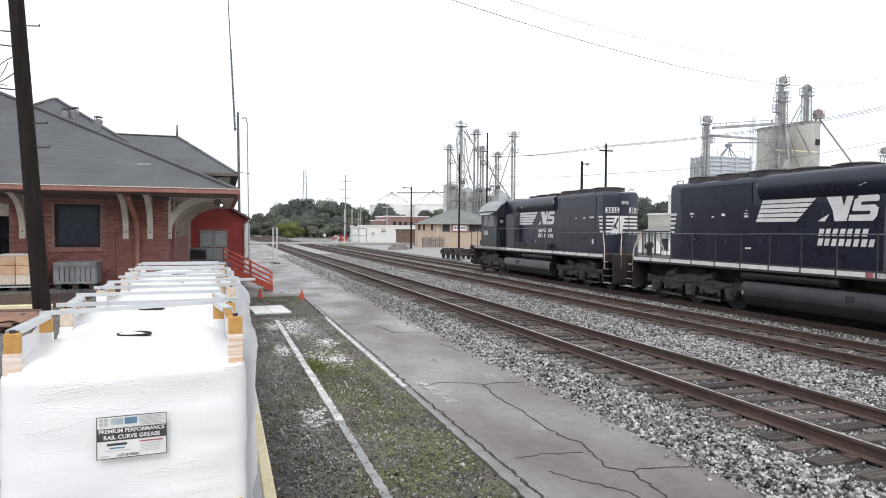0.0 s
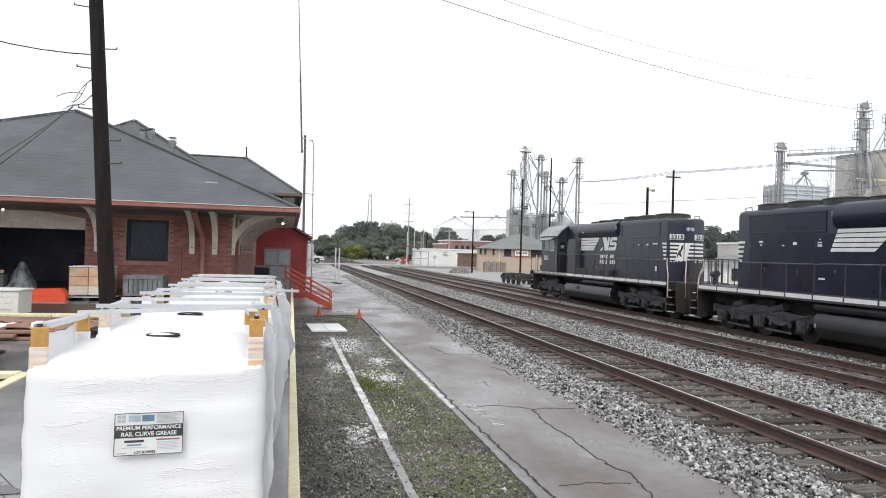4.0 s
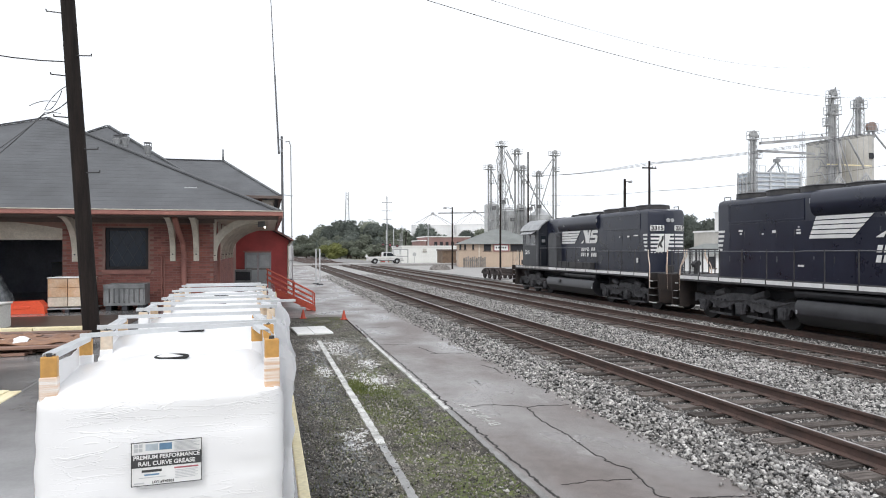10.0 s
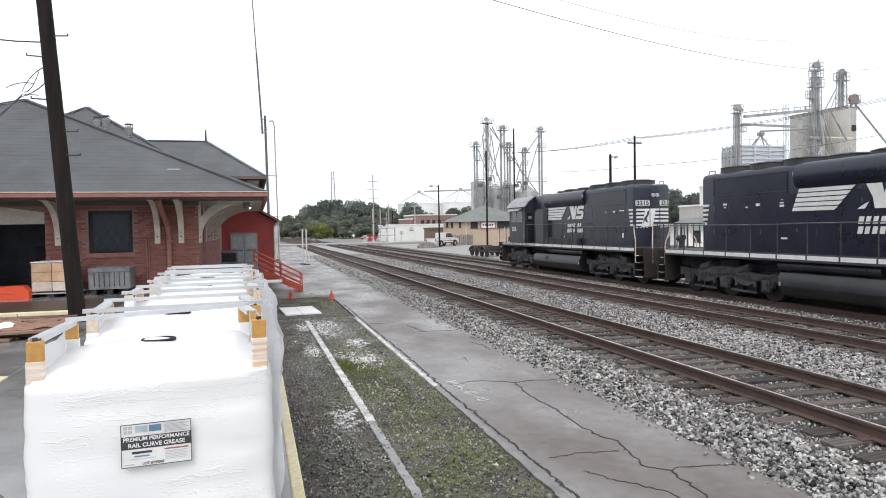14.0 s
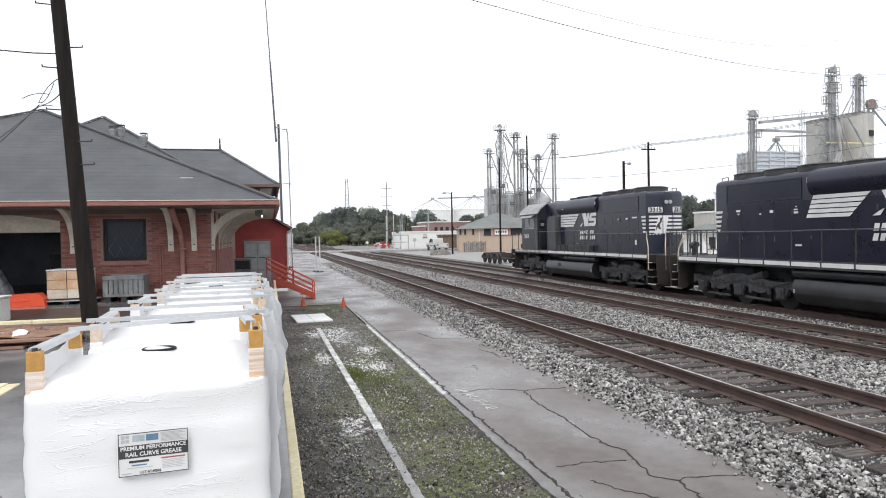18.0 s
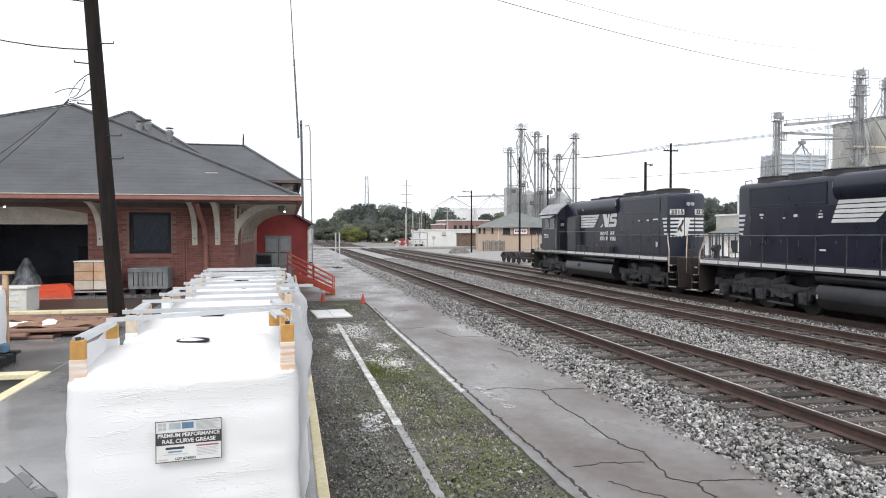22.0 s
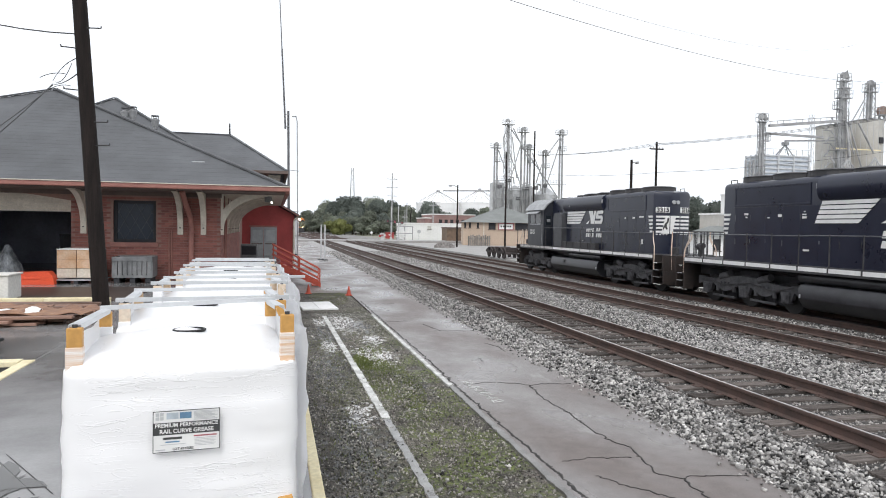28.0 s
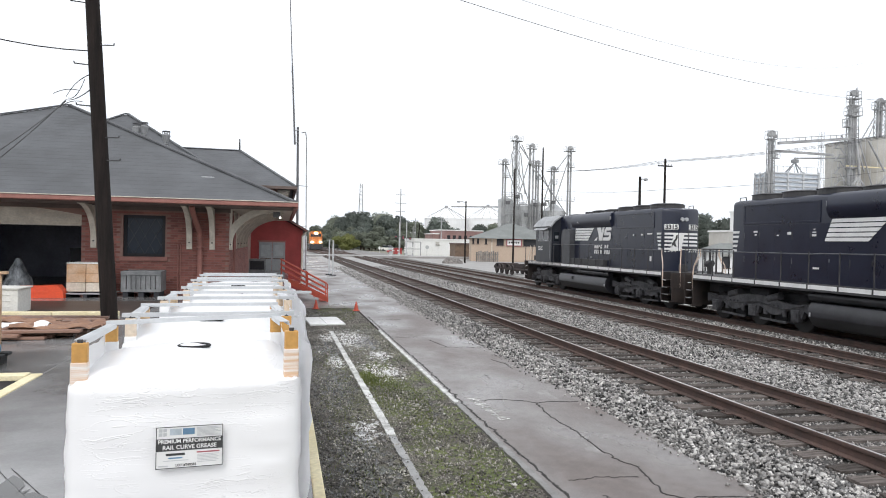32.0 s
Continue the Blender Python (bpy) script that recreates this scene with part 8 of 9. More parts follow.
# the tallest leg is an open lattice tower
bm = bmesh.new()
lattice(bm, 45.72, 150, 0, 27.0, 2.3, 1.1, 1.2, 1.3, 0.06)
part("bracing", bm, M["tower"], ea, "open lattice tower")
bm = bmesh.new()
box(bm, 45.5, 45.94, 149.8, 150.2, 0, 27.2)
part("trunk", bm, M["tower"], ea)
deck(ea, 44.4, 47.1, 149.2, 150.8, 26.9)
dome_head(ea, 45.6, 150, 27.8, 0.45, "tower")
for x, r, z1, zc in ((43.95, 1.65, 13.3, 14.0), (48.3, 1.9, 11.8, 13.0), (51.6, 1.4, 12.6, 13.4), (56.1, 2.7, 10.9, 12.9)):
    bin_(ea, x, 152, r, 0, z1, zc)
for p, q in (((45.3, 149, 26.2), (44.2, 149, 23.5)), ((44.2, 149, 23.5), (45.0, 149, 16.5)), ((46.2, 149, 25.6), (58.4, 149, 9.8)), ((46.6, 149, 26.0), (51.0, 149, 18.0)), ((46.4, 149, 24.0), (47.7, 149, 14.5)),
             ((58.6, 149, 24.8), (55.2, 149, 20.2)), ((58.8, 149, 24.4), (54.6, 149, 11.5)), ((49.2, 149, 24.5), (46.4, 149, 15.0)), ((43.1, 149, 20.8), (45.6, 149, 14.5)), ((54.4, 149, 19.5), (52.4, 149, 13.2)), ((51.4, 149, 20.5), (54.0, 149, 15.0)), ((45.2, 149, 22.0), (48.8, 149, 12.5))):
    spout(ea, p, q, 0.13)
rng_ = random.Random(14)
for k in range(15):
    x = 42.4 + k * 1.12
    z = rng_.uniform(8.5, 14.5)
    bm = bmesh.new()
    cyl(bm, (x, 148.7, 0), (x, 148.7, z), 0.09, seg=6)
    part("pipe", bm, M["tower"], ea)
    if k % 2:
        bm = bmesh.new()
        box(bm, x - 0.5, x + 0.4, 148.4, 149.0, z - 0.7, z + 0.1, 0.05)
        part("junction_box", bm, M["mast_steel"], ea)
    if k % 3 == 0:
        bm = bmesh.new()
        tube(bm, [(x, 148.7, z), (x + 0.3, 148.7, z + 0.5), (x + 1.0, 148.7, z + 0.4), (x + 1.2, 148.7, z - 1.0)], 0.16, 8)
        part("duct", bm, M["tower"], ea)
for xa, xb, z in ((42.0, 46.0, 13.7), (46.2, 53.2, 12.0), (52.5, 59.8, 13.2), (43.0, 52.0, 9.6)):
    bm = bmesh.new()
    box(bm, xa, xb, 148.2, 148.8, z, z + 0.1)
    for k in range(int((xb - xa) / 0.8) + 1):
        beam(bm, (xa + 0.8 * k, 148.2, z), (xa + 0.8 * k, 148.2, z + 1.0), 0.05)
    for zz in (0.5, 1.0):
        beam(bm, (xa, 148.2, z + zz), (xb, 148.2, z + zz), 0.05)
    part("catwalk", bm, M["tower"], ea, "steel catwalk with railing")

eb = thing("grain_elevator", pose(0, 0, -0.4), "grain elevator with pale silos, lattice legs and a square steel bin", "grain elevator")
G = 0.4
# the near leg beside the square bin
for dx in (-0.22, 0.22):
    bm = bmesh.new()
    box(bm, 53.75 + dx - 0.12, 53.75 + dx + 0.12, 74.9, 75.1, 0, 16.7 + G)
    part("trunk", bm, M["tower"], eb, "boxed elevator trunk")
bm = bmesh.new()
lattice(bm, 53.75, 75, 0, 16.6 + G, 1.0, 0.8, 0.5, 1.0, 0.045)
part("bracing", bm, M["tower"], eb, "light lattice round the leg")
deck(eb, 53.1, 54.4, 74.65, 75.35, 16.6 + G)
deck(eb, 53.9, 54.9, 74.7, 75.3, 14.2 + G)
dome_head(eb, 53.8, 75, 17.2 + G, 0.5, "tower")
# square bin: two faces of ribbed panels between posts
x0, x1, zt = 54.15, 61.2, 12.45 + G
bm = bmesh.new()
box(bm, x0, x1, 75.2, 78.4, 0, zt)
sbin = part("steel_bin", bm, M["bin_blue"], eb, "square panelled steel bin")
for k in range(4):
    xa = x0 + (x1 - x0) * k / 3
    bm = bmesh.new()
    box(bm, xa - 0.1, xa + 0.1, 75.0, 75.19, 0, zt + 0.15)
    part("bin_post", bm, M["galv"], sbin)
for k in range(4):
    bm = bmesh.new()
    box(bm, x0 - 0.19, x0 - 0.01, 75.35 + k * 0.95, 75.5 + k * 0.95, 0, zt + 0.1)
    part("bin_post", bm, M["galv"], sbin)
for j in range(9):
    z = zt - 0.1 - 0.55 * j
    bm = bmesh.new()
    extrude(bm, [(75.19, z - 0.16), (75.04, z - 0.06), (75.04, z + 0.02), (75.19, z + 0.12)], "x", x0 + 0.02, x1 - 0.02)
    part("bin_rib", bm, M["galv"], sbin)
    bm = bmesh.new()
    extrude(bm, [(x0 - 0.001, z - 0.16), (x0 - 0.13, z - 0.06), (x0 - 0.13, z + 0.02), (x0 - 0.001, z + 0.12)], "y", 75.25, 78.35)
    part("bin_rib", bm, M["galv"], sbin)
bm = bmesh.new()
for xx, yy, zz in ((51.75, 75.3, 11.6), (52.35, 75.3, 11.4), (52.9, 75.3, 11.7)):
    beam(bm, (xx, yy, 0), (xx, yy, zz + G), 0.2)
for zz in (8.6, 9.8, 11.0):
    beam(bm, (51.75, 75.3, zz + G), (54.0, 75.3, zz + G), 0.1)
part("side_rack", bm, M["tower"], eb, "open steel rack beside the bin")
bm = bmesh.new()
for k in range(9):
    beam(bm, (x0 + k * 0.88, 75.3, zt), (x0 + k * 0.88, 75.3, zt + 0.8), 0.04)
beam(bm, (x0, 75.3, zt + 0.8), (x1, 75.3, zt + 0.8), 0.04)
part("bin_railing", bm, M["tower"], eb)
# four-legged frame over the bin
for dx, dy in ((-1.7, -1.4), (-0.6, 1.6), (0.7, -1.5), (1.8, 1.4)):
    spout(eb, (58.5, 76.3, 14.0 + G), (58.5 + dx, 76.6 + dy * 0.7, zt - 0.05), 0.08)
bm = bmesh.new()
box(bm, 58.1, 58.9, 76.0, 76.6, 13.9 + G, 14.35 + G, 0.06)
part("distributor", bm, M["tower"], eb)
# conveyors to the silos
for p, q, t in (((54.5, 74.6, 16.05), (65.2, 74.6, 17.2), 0.34), ((54.5, 74.6, 16.6), (65.2, 74.6, 17.75), 0.08), ((54.3, 74.9, 15.1), (63.2, 74.9, 15.0), 0.28), ((58.4, 76.3, 14.5), (65.6, 75.4, 14.75), 0.18)):
    bm = bmesh.new()
    beam(bm, (p[0], p[1], p[2] + G), (q[0], q[1], q[2] + G), t)
    part("conveyor", bm, M["tower"], eb, "long enclosed conveyor")
bm = bmesh.new()
for k in range(12):
    xx = 54.6 + k * 0.95
    zz = 16.2 + G + 1.15 * (xx - 54.5) / 10.7
    beam(bm, (xx, 74.4, zz), (xx, 74.4, zz + 0.45), 0.05)
part("conveyor_railing", bm, M["tower"], eb)
# two pale silos
for xc, r, zs in ((67.67, 2.13, 17.0), (73.08, 2.15, 18.0)):
    bm = bmesh.new()
    cyl(bm, (xc, 78, 0), (xc, 78, zs + G), r, seg=56)
    silo = part("concrete_silo", bm, M["concrete_old"], eb, "stained pale silo", smooth=True)
    bm = bmesh.new()
    cyl(bm, (xc, 78, zs + G), (xc, 78, zs + G + 0.14), r + 0.08, seg=56)
    part("rim", bm, M["tower"], silo)
    for k in range(9):
        a = radians(190 + 20 * k)
        bm = bmesh.new()
        c, q = math.cos(a), math.sin(a)
        beam(bm, (xc + r * c, 78 + r * q, 0.1), (xc + r * c, 78 + r * q, zs + G - 0.02), 0.05)
        part("seam", bm, M["silo"], silo)
bm = bmesh.new()
box(bm, 73.1, 73.8, 75.7, 76.1, 14.8 + G, 15.6 + G)
part("silo_hatch", bm, M["dark"], eb)
# the main leg: a stack of trunks, decks and lattice, with stairs in front of the silo
for dx in (-0.4, 0.05, 0.42):
    bm = bmesh.new()
    box(bm, 66.2 + dx - 0.14, 66.2 + dx + 0.14, 74.9, 75.15, 0, (21.6 if dx > 0.3 else 22.6) + G)
    part("trunk", bm, M["tower"], eb, "boxed elevator trunk")
bm = bmesh.new()
lattice(bm, 66.2, 75.0, 0, 21.5 + G, 1.5, 1.1, 0.8, 0.9, 0.045)
part("bracing", bm, M["tower"], eb, "light lattice round the leg")
for xa, xb, zz in ((65.2, 67.3, 20.4), (65.0, 65.8, 18.9), (65.5, 67.1, 21.7), (65.6, 67.0, 22.6), (65.6, 66.8, 17.5)):
    deck(eb, xa, xb, 74.55, 75.45, zz + G)
dome_head(eb, 66.2, 75.0, 21.2 + G, 0.5, "tower")
dome_head(eb, 66.3, 75.0, 23.3 + G, 0.46, "tower")
bm = bmesh.new()
tube(bm, [(66.3, 75, 23.3 + G), (66.75, 75, 24.1 + G), (66.75, 75, 22.8 + G)], 0.06, 6)
part("hoist_arm", bm, M["tower"], eb)
for k in range(9):
    zz = 10.0 + 0.85 * k
    bm = bmesh.new()
    xa = 63.5 if k % 2 else 64.2
    box(bm, xa, xa + 1.0, 74.9, 75.3, zz + G, zz + G + 0.06)
    beam(bm, (xa, 74.9, zz + G), (xa, 74.9, zz + G + 0.6), 0.04)
    beam(bm, (xa + (0 if k % 2 else 1.0), 75, zz + G), (xa + (0.8 if k % 2 else 0.2), 75, zz + G + 0.85), 0.06, 0.16)
    part("stair_flight", bm, M["tower"], eb, "zigzag steel stair beside the leg")
# second leg behind, tapered
bm = bmesh.new()
lattice(bm, 71.85, 76.3, 17.9 + G, 23.0 + G, 1.3, 1.0, 0.7, 0.7, 0.05)
part("bracing", bm, M["tower"], eb, "light lattice round the leg")
for dx in (-0.35, 0.35):
    bm = bmesh.new()
    box(bm, 71.85 + dx * 0.7 - 0.12, 71.85 + dx * 0.7 + 0.12, 76.2, 76.5, 17.9 + G, 23.2 + G)
    part("trunk", bm, M["tower"], eb)
deck(eb, 70.9, 72.9, 75.9, 76.7, 21.8 + G)
dome_head(eb, 71.85, 76.3, 22.9 + G, 0.46, "tower")
bm = bmesh.new()
beam(bm, (72.75, 76.3, 18.1 + G), (72.75, 76.3, 21.8 + G), 0.06)
part("hanger", bm, M["tower"], eb)
# brown head on the silo's far edge
deck(eb, 73.9, 75.5, 76.6, 77.4, 18.9 + G)
dome_head(eb, 74.7, 77, 19.45 + G, 0.68, "rust_head")
for dx in (-0.6, 0.6):
    bm = bmesh.new()
    box(bm, 74.7 + dx * 0.7 - 0.12, 74.7 + dx * 0.7 + 0.12, 76.9, 77.1, 17.9 + G, 18.85 + G)
    part("trunk", bm, M["tower"], eb)
# sloping spouts and the two spreading clusters
for p, q, r in (((73.2, 75, 18.0), (79.0, 75, 12.4), 0.12), ((68.4, 74.6, 17.1), (71.0, 74.6, 13.3), 0.13), ((69.6, 75, 20.3), (67.5, 75, 17.0), 0.08), ((66.3, 74.4, 17.2), (66.9, 74.4, 12.4), 0.13),
                ((66.6, 74.4, 17.2), (69.0, 74.4, 11.0), 0.09), ((66.1, 74.4, 17.0), (67.6, 74.4, 13.0), 0.09), ((70.0, 75.2, 20.0), (68.8, 75.2, 17.3), 0.06)):
    spout(eb, (p[0], p[1], p[2] + G), (q[0], q[1], q[2] + G), r)
for ax, az in ((66.9, 12.3), (71.3, 12.7)):
    for k in range(7):
        a = radians(180 + 30 * k)
        spout(eb, (ax, 74.6, az + G), (ax + 1.25 * math.cos(a), 74.6 + 0.5 * math.sin(a), az - 1.5 + G), 0.07)
bm = bmesh.new()
box(bm, 65.2, 72.5, 74.85, 74.95, 13.6 + G, 13.76 + G)
part("yellow_rail", bm, M["yellow"], eb, "yellow railing before the silo")
deck(eb, 65.4, 67.2, 74.5, 75.3, 13.5 + G)
# thin lattice mast behind
bm = bmesh.new()
lattice(bm, 61.75, 75.4, 0, 18.4, 0.6, 0.45, 0.4, 1.0, 0.022)
part("lattice_mast", bm, M["galv"], eb, "thin pale lattice mast")
bm = bmesh.new()
lattice(bm, 90.1, 79, 0, 14.7, 1.2, 0.9, 0.7, 1.0, 0.05)
part("bracing", bm, M["tower"], eb)
dome_head(eb, 90.1, 79, 15.4, 0.6, "tower")
deck(eb, 89.3, 90.9, 78.6, 79.4, 14.7)

# round grain stores with ribbed white cone roofs
for x, y, r, z1, zc in ((56.2, 262, 8.6, 12.4, 16.8), (73.4, 262, 9.4, 12.8, 17.8)):
    gs = thing("round_grain_store", pose(x, y, -0.5), "large round grain store with a white conical roof", "grain store", "round grain stores")
    bin_(gs, 0, 0, r, 0, z1, zc, "store_white", 6)
    for a in range(18):
        bm = bmesh.new()
        c, s = math.cos(a * math.pi / 9), math.sin(a * math.pi / 9)
        beam(bm, (r * 1.02 * c, r * 1.02 * s, z1 + 0.1), (r * 0.1 * c, r * 0.1 * s, zc + 0.06), 0.11)
        part("roof_rib", bm, M["tower"], gs)
    bm = bmesh.new()
    cyl(bm, (0, 0, zc - 0.2), (0, 0, zc + 0.9), 0.8, 0.6, 12)
    part("roof_vent", bm, M["tower"], gs)
bm = bmesh.new()
beam(bm, (56, 253, 16.4), (75, 253, 16.9), 0.35, 0.5)
single("roof_conveyor", bm, M["tower"], "long grey conveyor over the round grain stores", "conveyor")

# ---- far buildings ----
def block(name, x0, x1, y0, y1, z, wall, label, roof=None, roof_mat="roof", category="building"):
    b = thing(name, pose(0, 0, -0.4), label, category, "buildings across the tracks")
    bm = bmesh.new()
    box(bm, x0, x1, y0, y1, 0, z + 0.4)
    w_ = part("wall", bm, M[wall], b)
    bm = bmesh.new()
    if roof:
        hip(bm, x0 - 0.6, x1 + 0.6, y0 - 0.6, y1 + 0.6, z + 0.4, x0 + roof[0], x1 - roof[0], (y0 + y1) / 2, z + 0.4 + roof[1])
    else:
        box(bm, x0 - 0.15, x1 + 0.15, y0 - 0.15, y1 + 0.15, z + 0.4, z + 0.65)
    part("roof", bm, M[roof_mat], b)
    return b, w_


def openings(b, items, mat="glass", name="window"):
    for x0, x1, y, z0, z1 in items:
        bm = bmesh.new()
        box(bm, x0, x1, y - 0.05, y - 0.01, z0 + 0.4, z1 + 0.4)
        w_ = part(name, bm, M[mat], b)
        bm = bmesh.new()
        box(bm, x0 - 0.1, x1 + 0.1, y - 0.09, y - 0.02, z0 + 0.28, z0 + 0.39)
        part("sill", bm, M["soffit"], w_)


tb, _ = block("tan_office", 21.5, 34.6, 100, 112, 3.25, "tan", "tan two-tone office with a grey-green hipped roof", (6.1, 2.55), "green_roof")
openings(tb, [(21.62, 21.92, 100, 2.4, 3.2), (22.35, 22.65, 100, 2.4, 3.2), (23.6, 23.9, 100, 2.4, 3.2), (25.4, 26.5, 100, 2.2, 3.2), (29.55, 31.5, 100, 2.2, 3.2), (32.2, 33.6, 100, 2.2, 3.2)], "dark")
bm = bmesh.new()
box(bm, 24.6, 24.75, 99.9, 100.0, 0.4, 3.6)
part("downspout", bm, M["cream"], tb)
OFFICE_TURN = Matrix.Translation((28, 100, -0.4)) @ Matrix.Rotation(radians(-14), 4, "Z") @ Matrix.Translation((-28, -100, 0))
tb.matrix_world = OFFICE_TURN
sg = thing("office_sign", pose(0, 0, -0.4), "white sign board with a dark red border on the tan office", "sign")
bm = bmesh.new()
box(bm, 26.9, 29.3, 99.82, 99.9, 2.5, 3.6, 0.02)
part("board", bm, M["label_red"], sg)
bm = bmesh.new()
box(bm, 27.05, 29.15, 99.79, 99.818, 2.64, 3.46)
part("panel", bm, M["white_paint"], sg)
bm = bmesh.new()
for k in range(5):
    box(bm, 27.25 + k * 0.35, 27.47 + k * 0.35, 99.77, 99.789, 2.95, 3.2)
part("lettering_bars", bm, M["wire"], sg)
sg.matrix_world = OFFICE_TURN
fn = thing("board_fence", pose(0, 0, -0.35), "low weathered board fence before the tan office", "fence")
for k in range(11):
    bm = bmesh.new()
    box(bm, 21.6 + k * 0.33, 21.85 + k * 0.33, 98.6, 98.66, 0, 1.5 + 0.1 * (k % 3))
    part("board", bm, M["grey_board"], fn)
for k in range(2):
    bm = bmesh.new()
    box(bm, 21.6, 25.2, 98.67, 98.75, 0.35 + 0.7 * k, 0.47 + 0.7 * k)
    part("rail", bm, M["grey_board"], fn)
wb_, _ = block("white_warehouse", 20.1, 32.5, 140, 152, 3.0, "white_wall", "long low white metal warehouse", None, "white_wall")
for k in range(24):
    bm = bmesh.new()
    box(bm, 20.2 + k * 0.51, 20.28 + k * 0.51, 139.93, 139.99, 0, 3.2)
    part("rib", bm, M["white_wall"], wb_)
openings(wb_, [(24.6, 25.4, 139.9, 2.0, 2.6)], "concrete_old", "sign_panel")
bb_, _ = block("brick_building", 32.4, 44, 170, 182, 5.6, "red_brick_far", "far red brick building with a white roof edge", None, "white_wall")
openings(bb_, [(34.4 + 1.5 * k, 35.2 + 1.5 * k, 170, 3.2, 4.4) for k in range(6)], "dark")
block("brick_annex", 30.6, 32.2, 170, 180, 4.6, "red_brick_far", "low brick annex with a pale roof edge", None, "white_wall")
block("rust_shed", 23.3, 25.9, 118, 122, 2.2, "wood_brown", "small brown open shed beside the office", None, "soffit", "shed")
gb, _ = block("green_roof_house", 37.1, 44.5, 62, 66, 1.9, "white_wall", "low white depot house with a grey-green hipped roof", (1.6, 1.1), "green_roof")
openings(gb, [(37.8, 38.6, 62, 0.4, 1.6), (39.8, 40.6, 62, 0.6, 1.6)], "dark")
pb, _ = block("pale_office", 58.9, 64.0, 90, 95, 5.0, "concrete_old", "pale grey boxy office block", None, "white_wall")
openings(pb, [(59.6, 61.4, 90, 3.0, 4.3)], "pale_door")
pt, _ = block("pale_tower_block", 70.0, 75.0, 101, 105, 8.8, "white_wall", "tall pale block behind the trees", None, "white_wall")
openings(pt, [(70.7, 71.5, 101, 6.0, 7.4), (72.5, 73.3, 101, 6.0, 7.4)], "concrete_old")
pw, _ = block("far_white_house", 87.6, 95.0, 140, 146, 7.6, "white_wall", "far white house with a shallow grey roof", (3.0, 1.4), "silo")
openings(pw, [(88.4 + 1.6 * k, 89.3 + 1.6 * k, 140, 5.6, 6.8) for k in range(4)], "pale_door")
rc = thing("red_relay_cabin", pose(15.4, 131.8, 0.02), "small red trackside cabin with white boards", "trackside cabin")
bm = bmesh.new()
box(bm, -1.0, 0.5, -0.6, 0.6, 0, 1.1, 0.02)
part("body", bm, M["red_shed"], rc)
bm = bmesh.new()
box(bm, -1.1, 0.6, -0.7, 0.7, 1.1, 1.2)
part("roof", bm, M["red_shed"], rc)
for k in range(3):
    bm = bmesh.new()
    box(bm, 0.9, 2.8, -0.7, -0.6, 0.3 + 0.45 * k, 0.55 + 0.45 * k)
    part("barrier_board", bm, M["white_paint"], rc)
for x, y, h, zl in ((16.2, 128, 6.4, 3.15), (14.8, 128, 6.2, 3.4)):
    cs = thing("crossing_signal", pose(x, y, 0.0), "level crossing signal with round lamps", "crossing signal", "crossing signals")
    bm = bmesh.new()
    cyl(bm, (0, 0, -0.3), (0, 0, h), 0.1, 0.08, 8)
    part("mast", bm, M["silo"], cs)
    bm = bmesh.new()
    box(bm, -0.22, 0.22, -0.22, 0.22, -0.3, 0.35, 0.03)
    part("base", bm, M["silo"], cs)
    bm = bmesh.new()
    cyl(bm, (-0.75, -0.08, zl), (0.75, -0.08, zl), 0.04, seg=6)
    part("lamp_arm", bm, M["wire"], cs)
    for s in (-1, 1):
        bm = bmesh.new()
        cyl(bm, (s * 0.68, -0.14, zl), (s * 0.68, -0.1, zl), 0.28, seg=18)
        disc = part("lamp_disc", bm, M["wire"], cs)
        bm = bmesh.new()
        cyl(bm, (s * 0.68, -0.19, zl), (s * 0.68, -0.141, zl), 0.13, seg=14)
        part("lens", bm, M["label_red"], disc, "unlit red lens")
rs_ = thing("round_sign", pose(20.25, 128, -0.3), "small round grey sign on a thin post", "sign")
bm = bmesh.new()
cyl(bm, (0, 0, 0), (0, 0, 1.6), 0.05, seg=6)
part("post", bm, M["silo"], rs_)
bm = bmesh.new()
cyl(bm, (0, -0.1, 1.8), (0, -0.06, 1.8), 0.36, seg=20)
part("panel", bm, M["silo"], rs_)
bg = thing("crossing_gate", pose(13.2, 128.5, 0.0), "red and white striped crossing gate arm beside its drive box", "crossing gate")
bm = bmesh.new()
box(bm, -0.35, 0.35, -0.3, 0.3, -0.3, 1.15, 0.04)
part("drive_box", bm, M["silo"], bg)
for k in range(6):
    bm = bmesh.new()
    box(bm, -0.8 + k * 0.5, -0.3 + k * 0.5, -0.42, -0.36, 0.62 + 0.02 * k, 0.8 + 0.02 * k)
    part("arm_stripe", bm, M["red_shed" if k % 2 else "white_paint"], bg)
bm = bmesh.new()
box(bm, -0.75, -0.25, -0.5, -0.34, 0.4, 0.75, 0.02)
part("counterweight", bm, M["red_shed"], bg)
ds_ = thing("diamond_sign", pose(15.5, 160, -0.5), "white diamond warning sign on a post", "sign")
bm = bmesh.new()
cyl(bm, (0, 0, 0), (0, 0, 1.4), 0.05, seg=6)
part("post", bm, M["silo"], ds_)
bm = bmesh.new()
extrude(bm, [(0, 0.95), (0.42, 1.37), (0, 1.79), (-0.42, 1.37)], "y", -0.1, -0.06)
part("panel", bm, M["white_paint"], ds_)
bm = bmesh.new()
bmesh.ops.create_icosphere(bm, subdivisions=4, radius=1)
for v in bm.verts:
    v.co = Vector((v.co.x * 1.45, v.co.y * 1.3, max(-0.1, v.co.z * 0.9 - 0.12 + 0.22 * noise.noise(v.co * 3) + 0.1 * noise.noise(v.co * 9))))
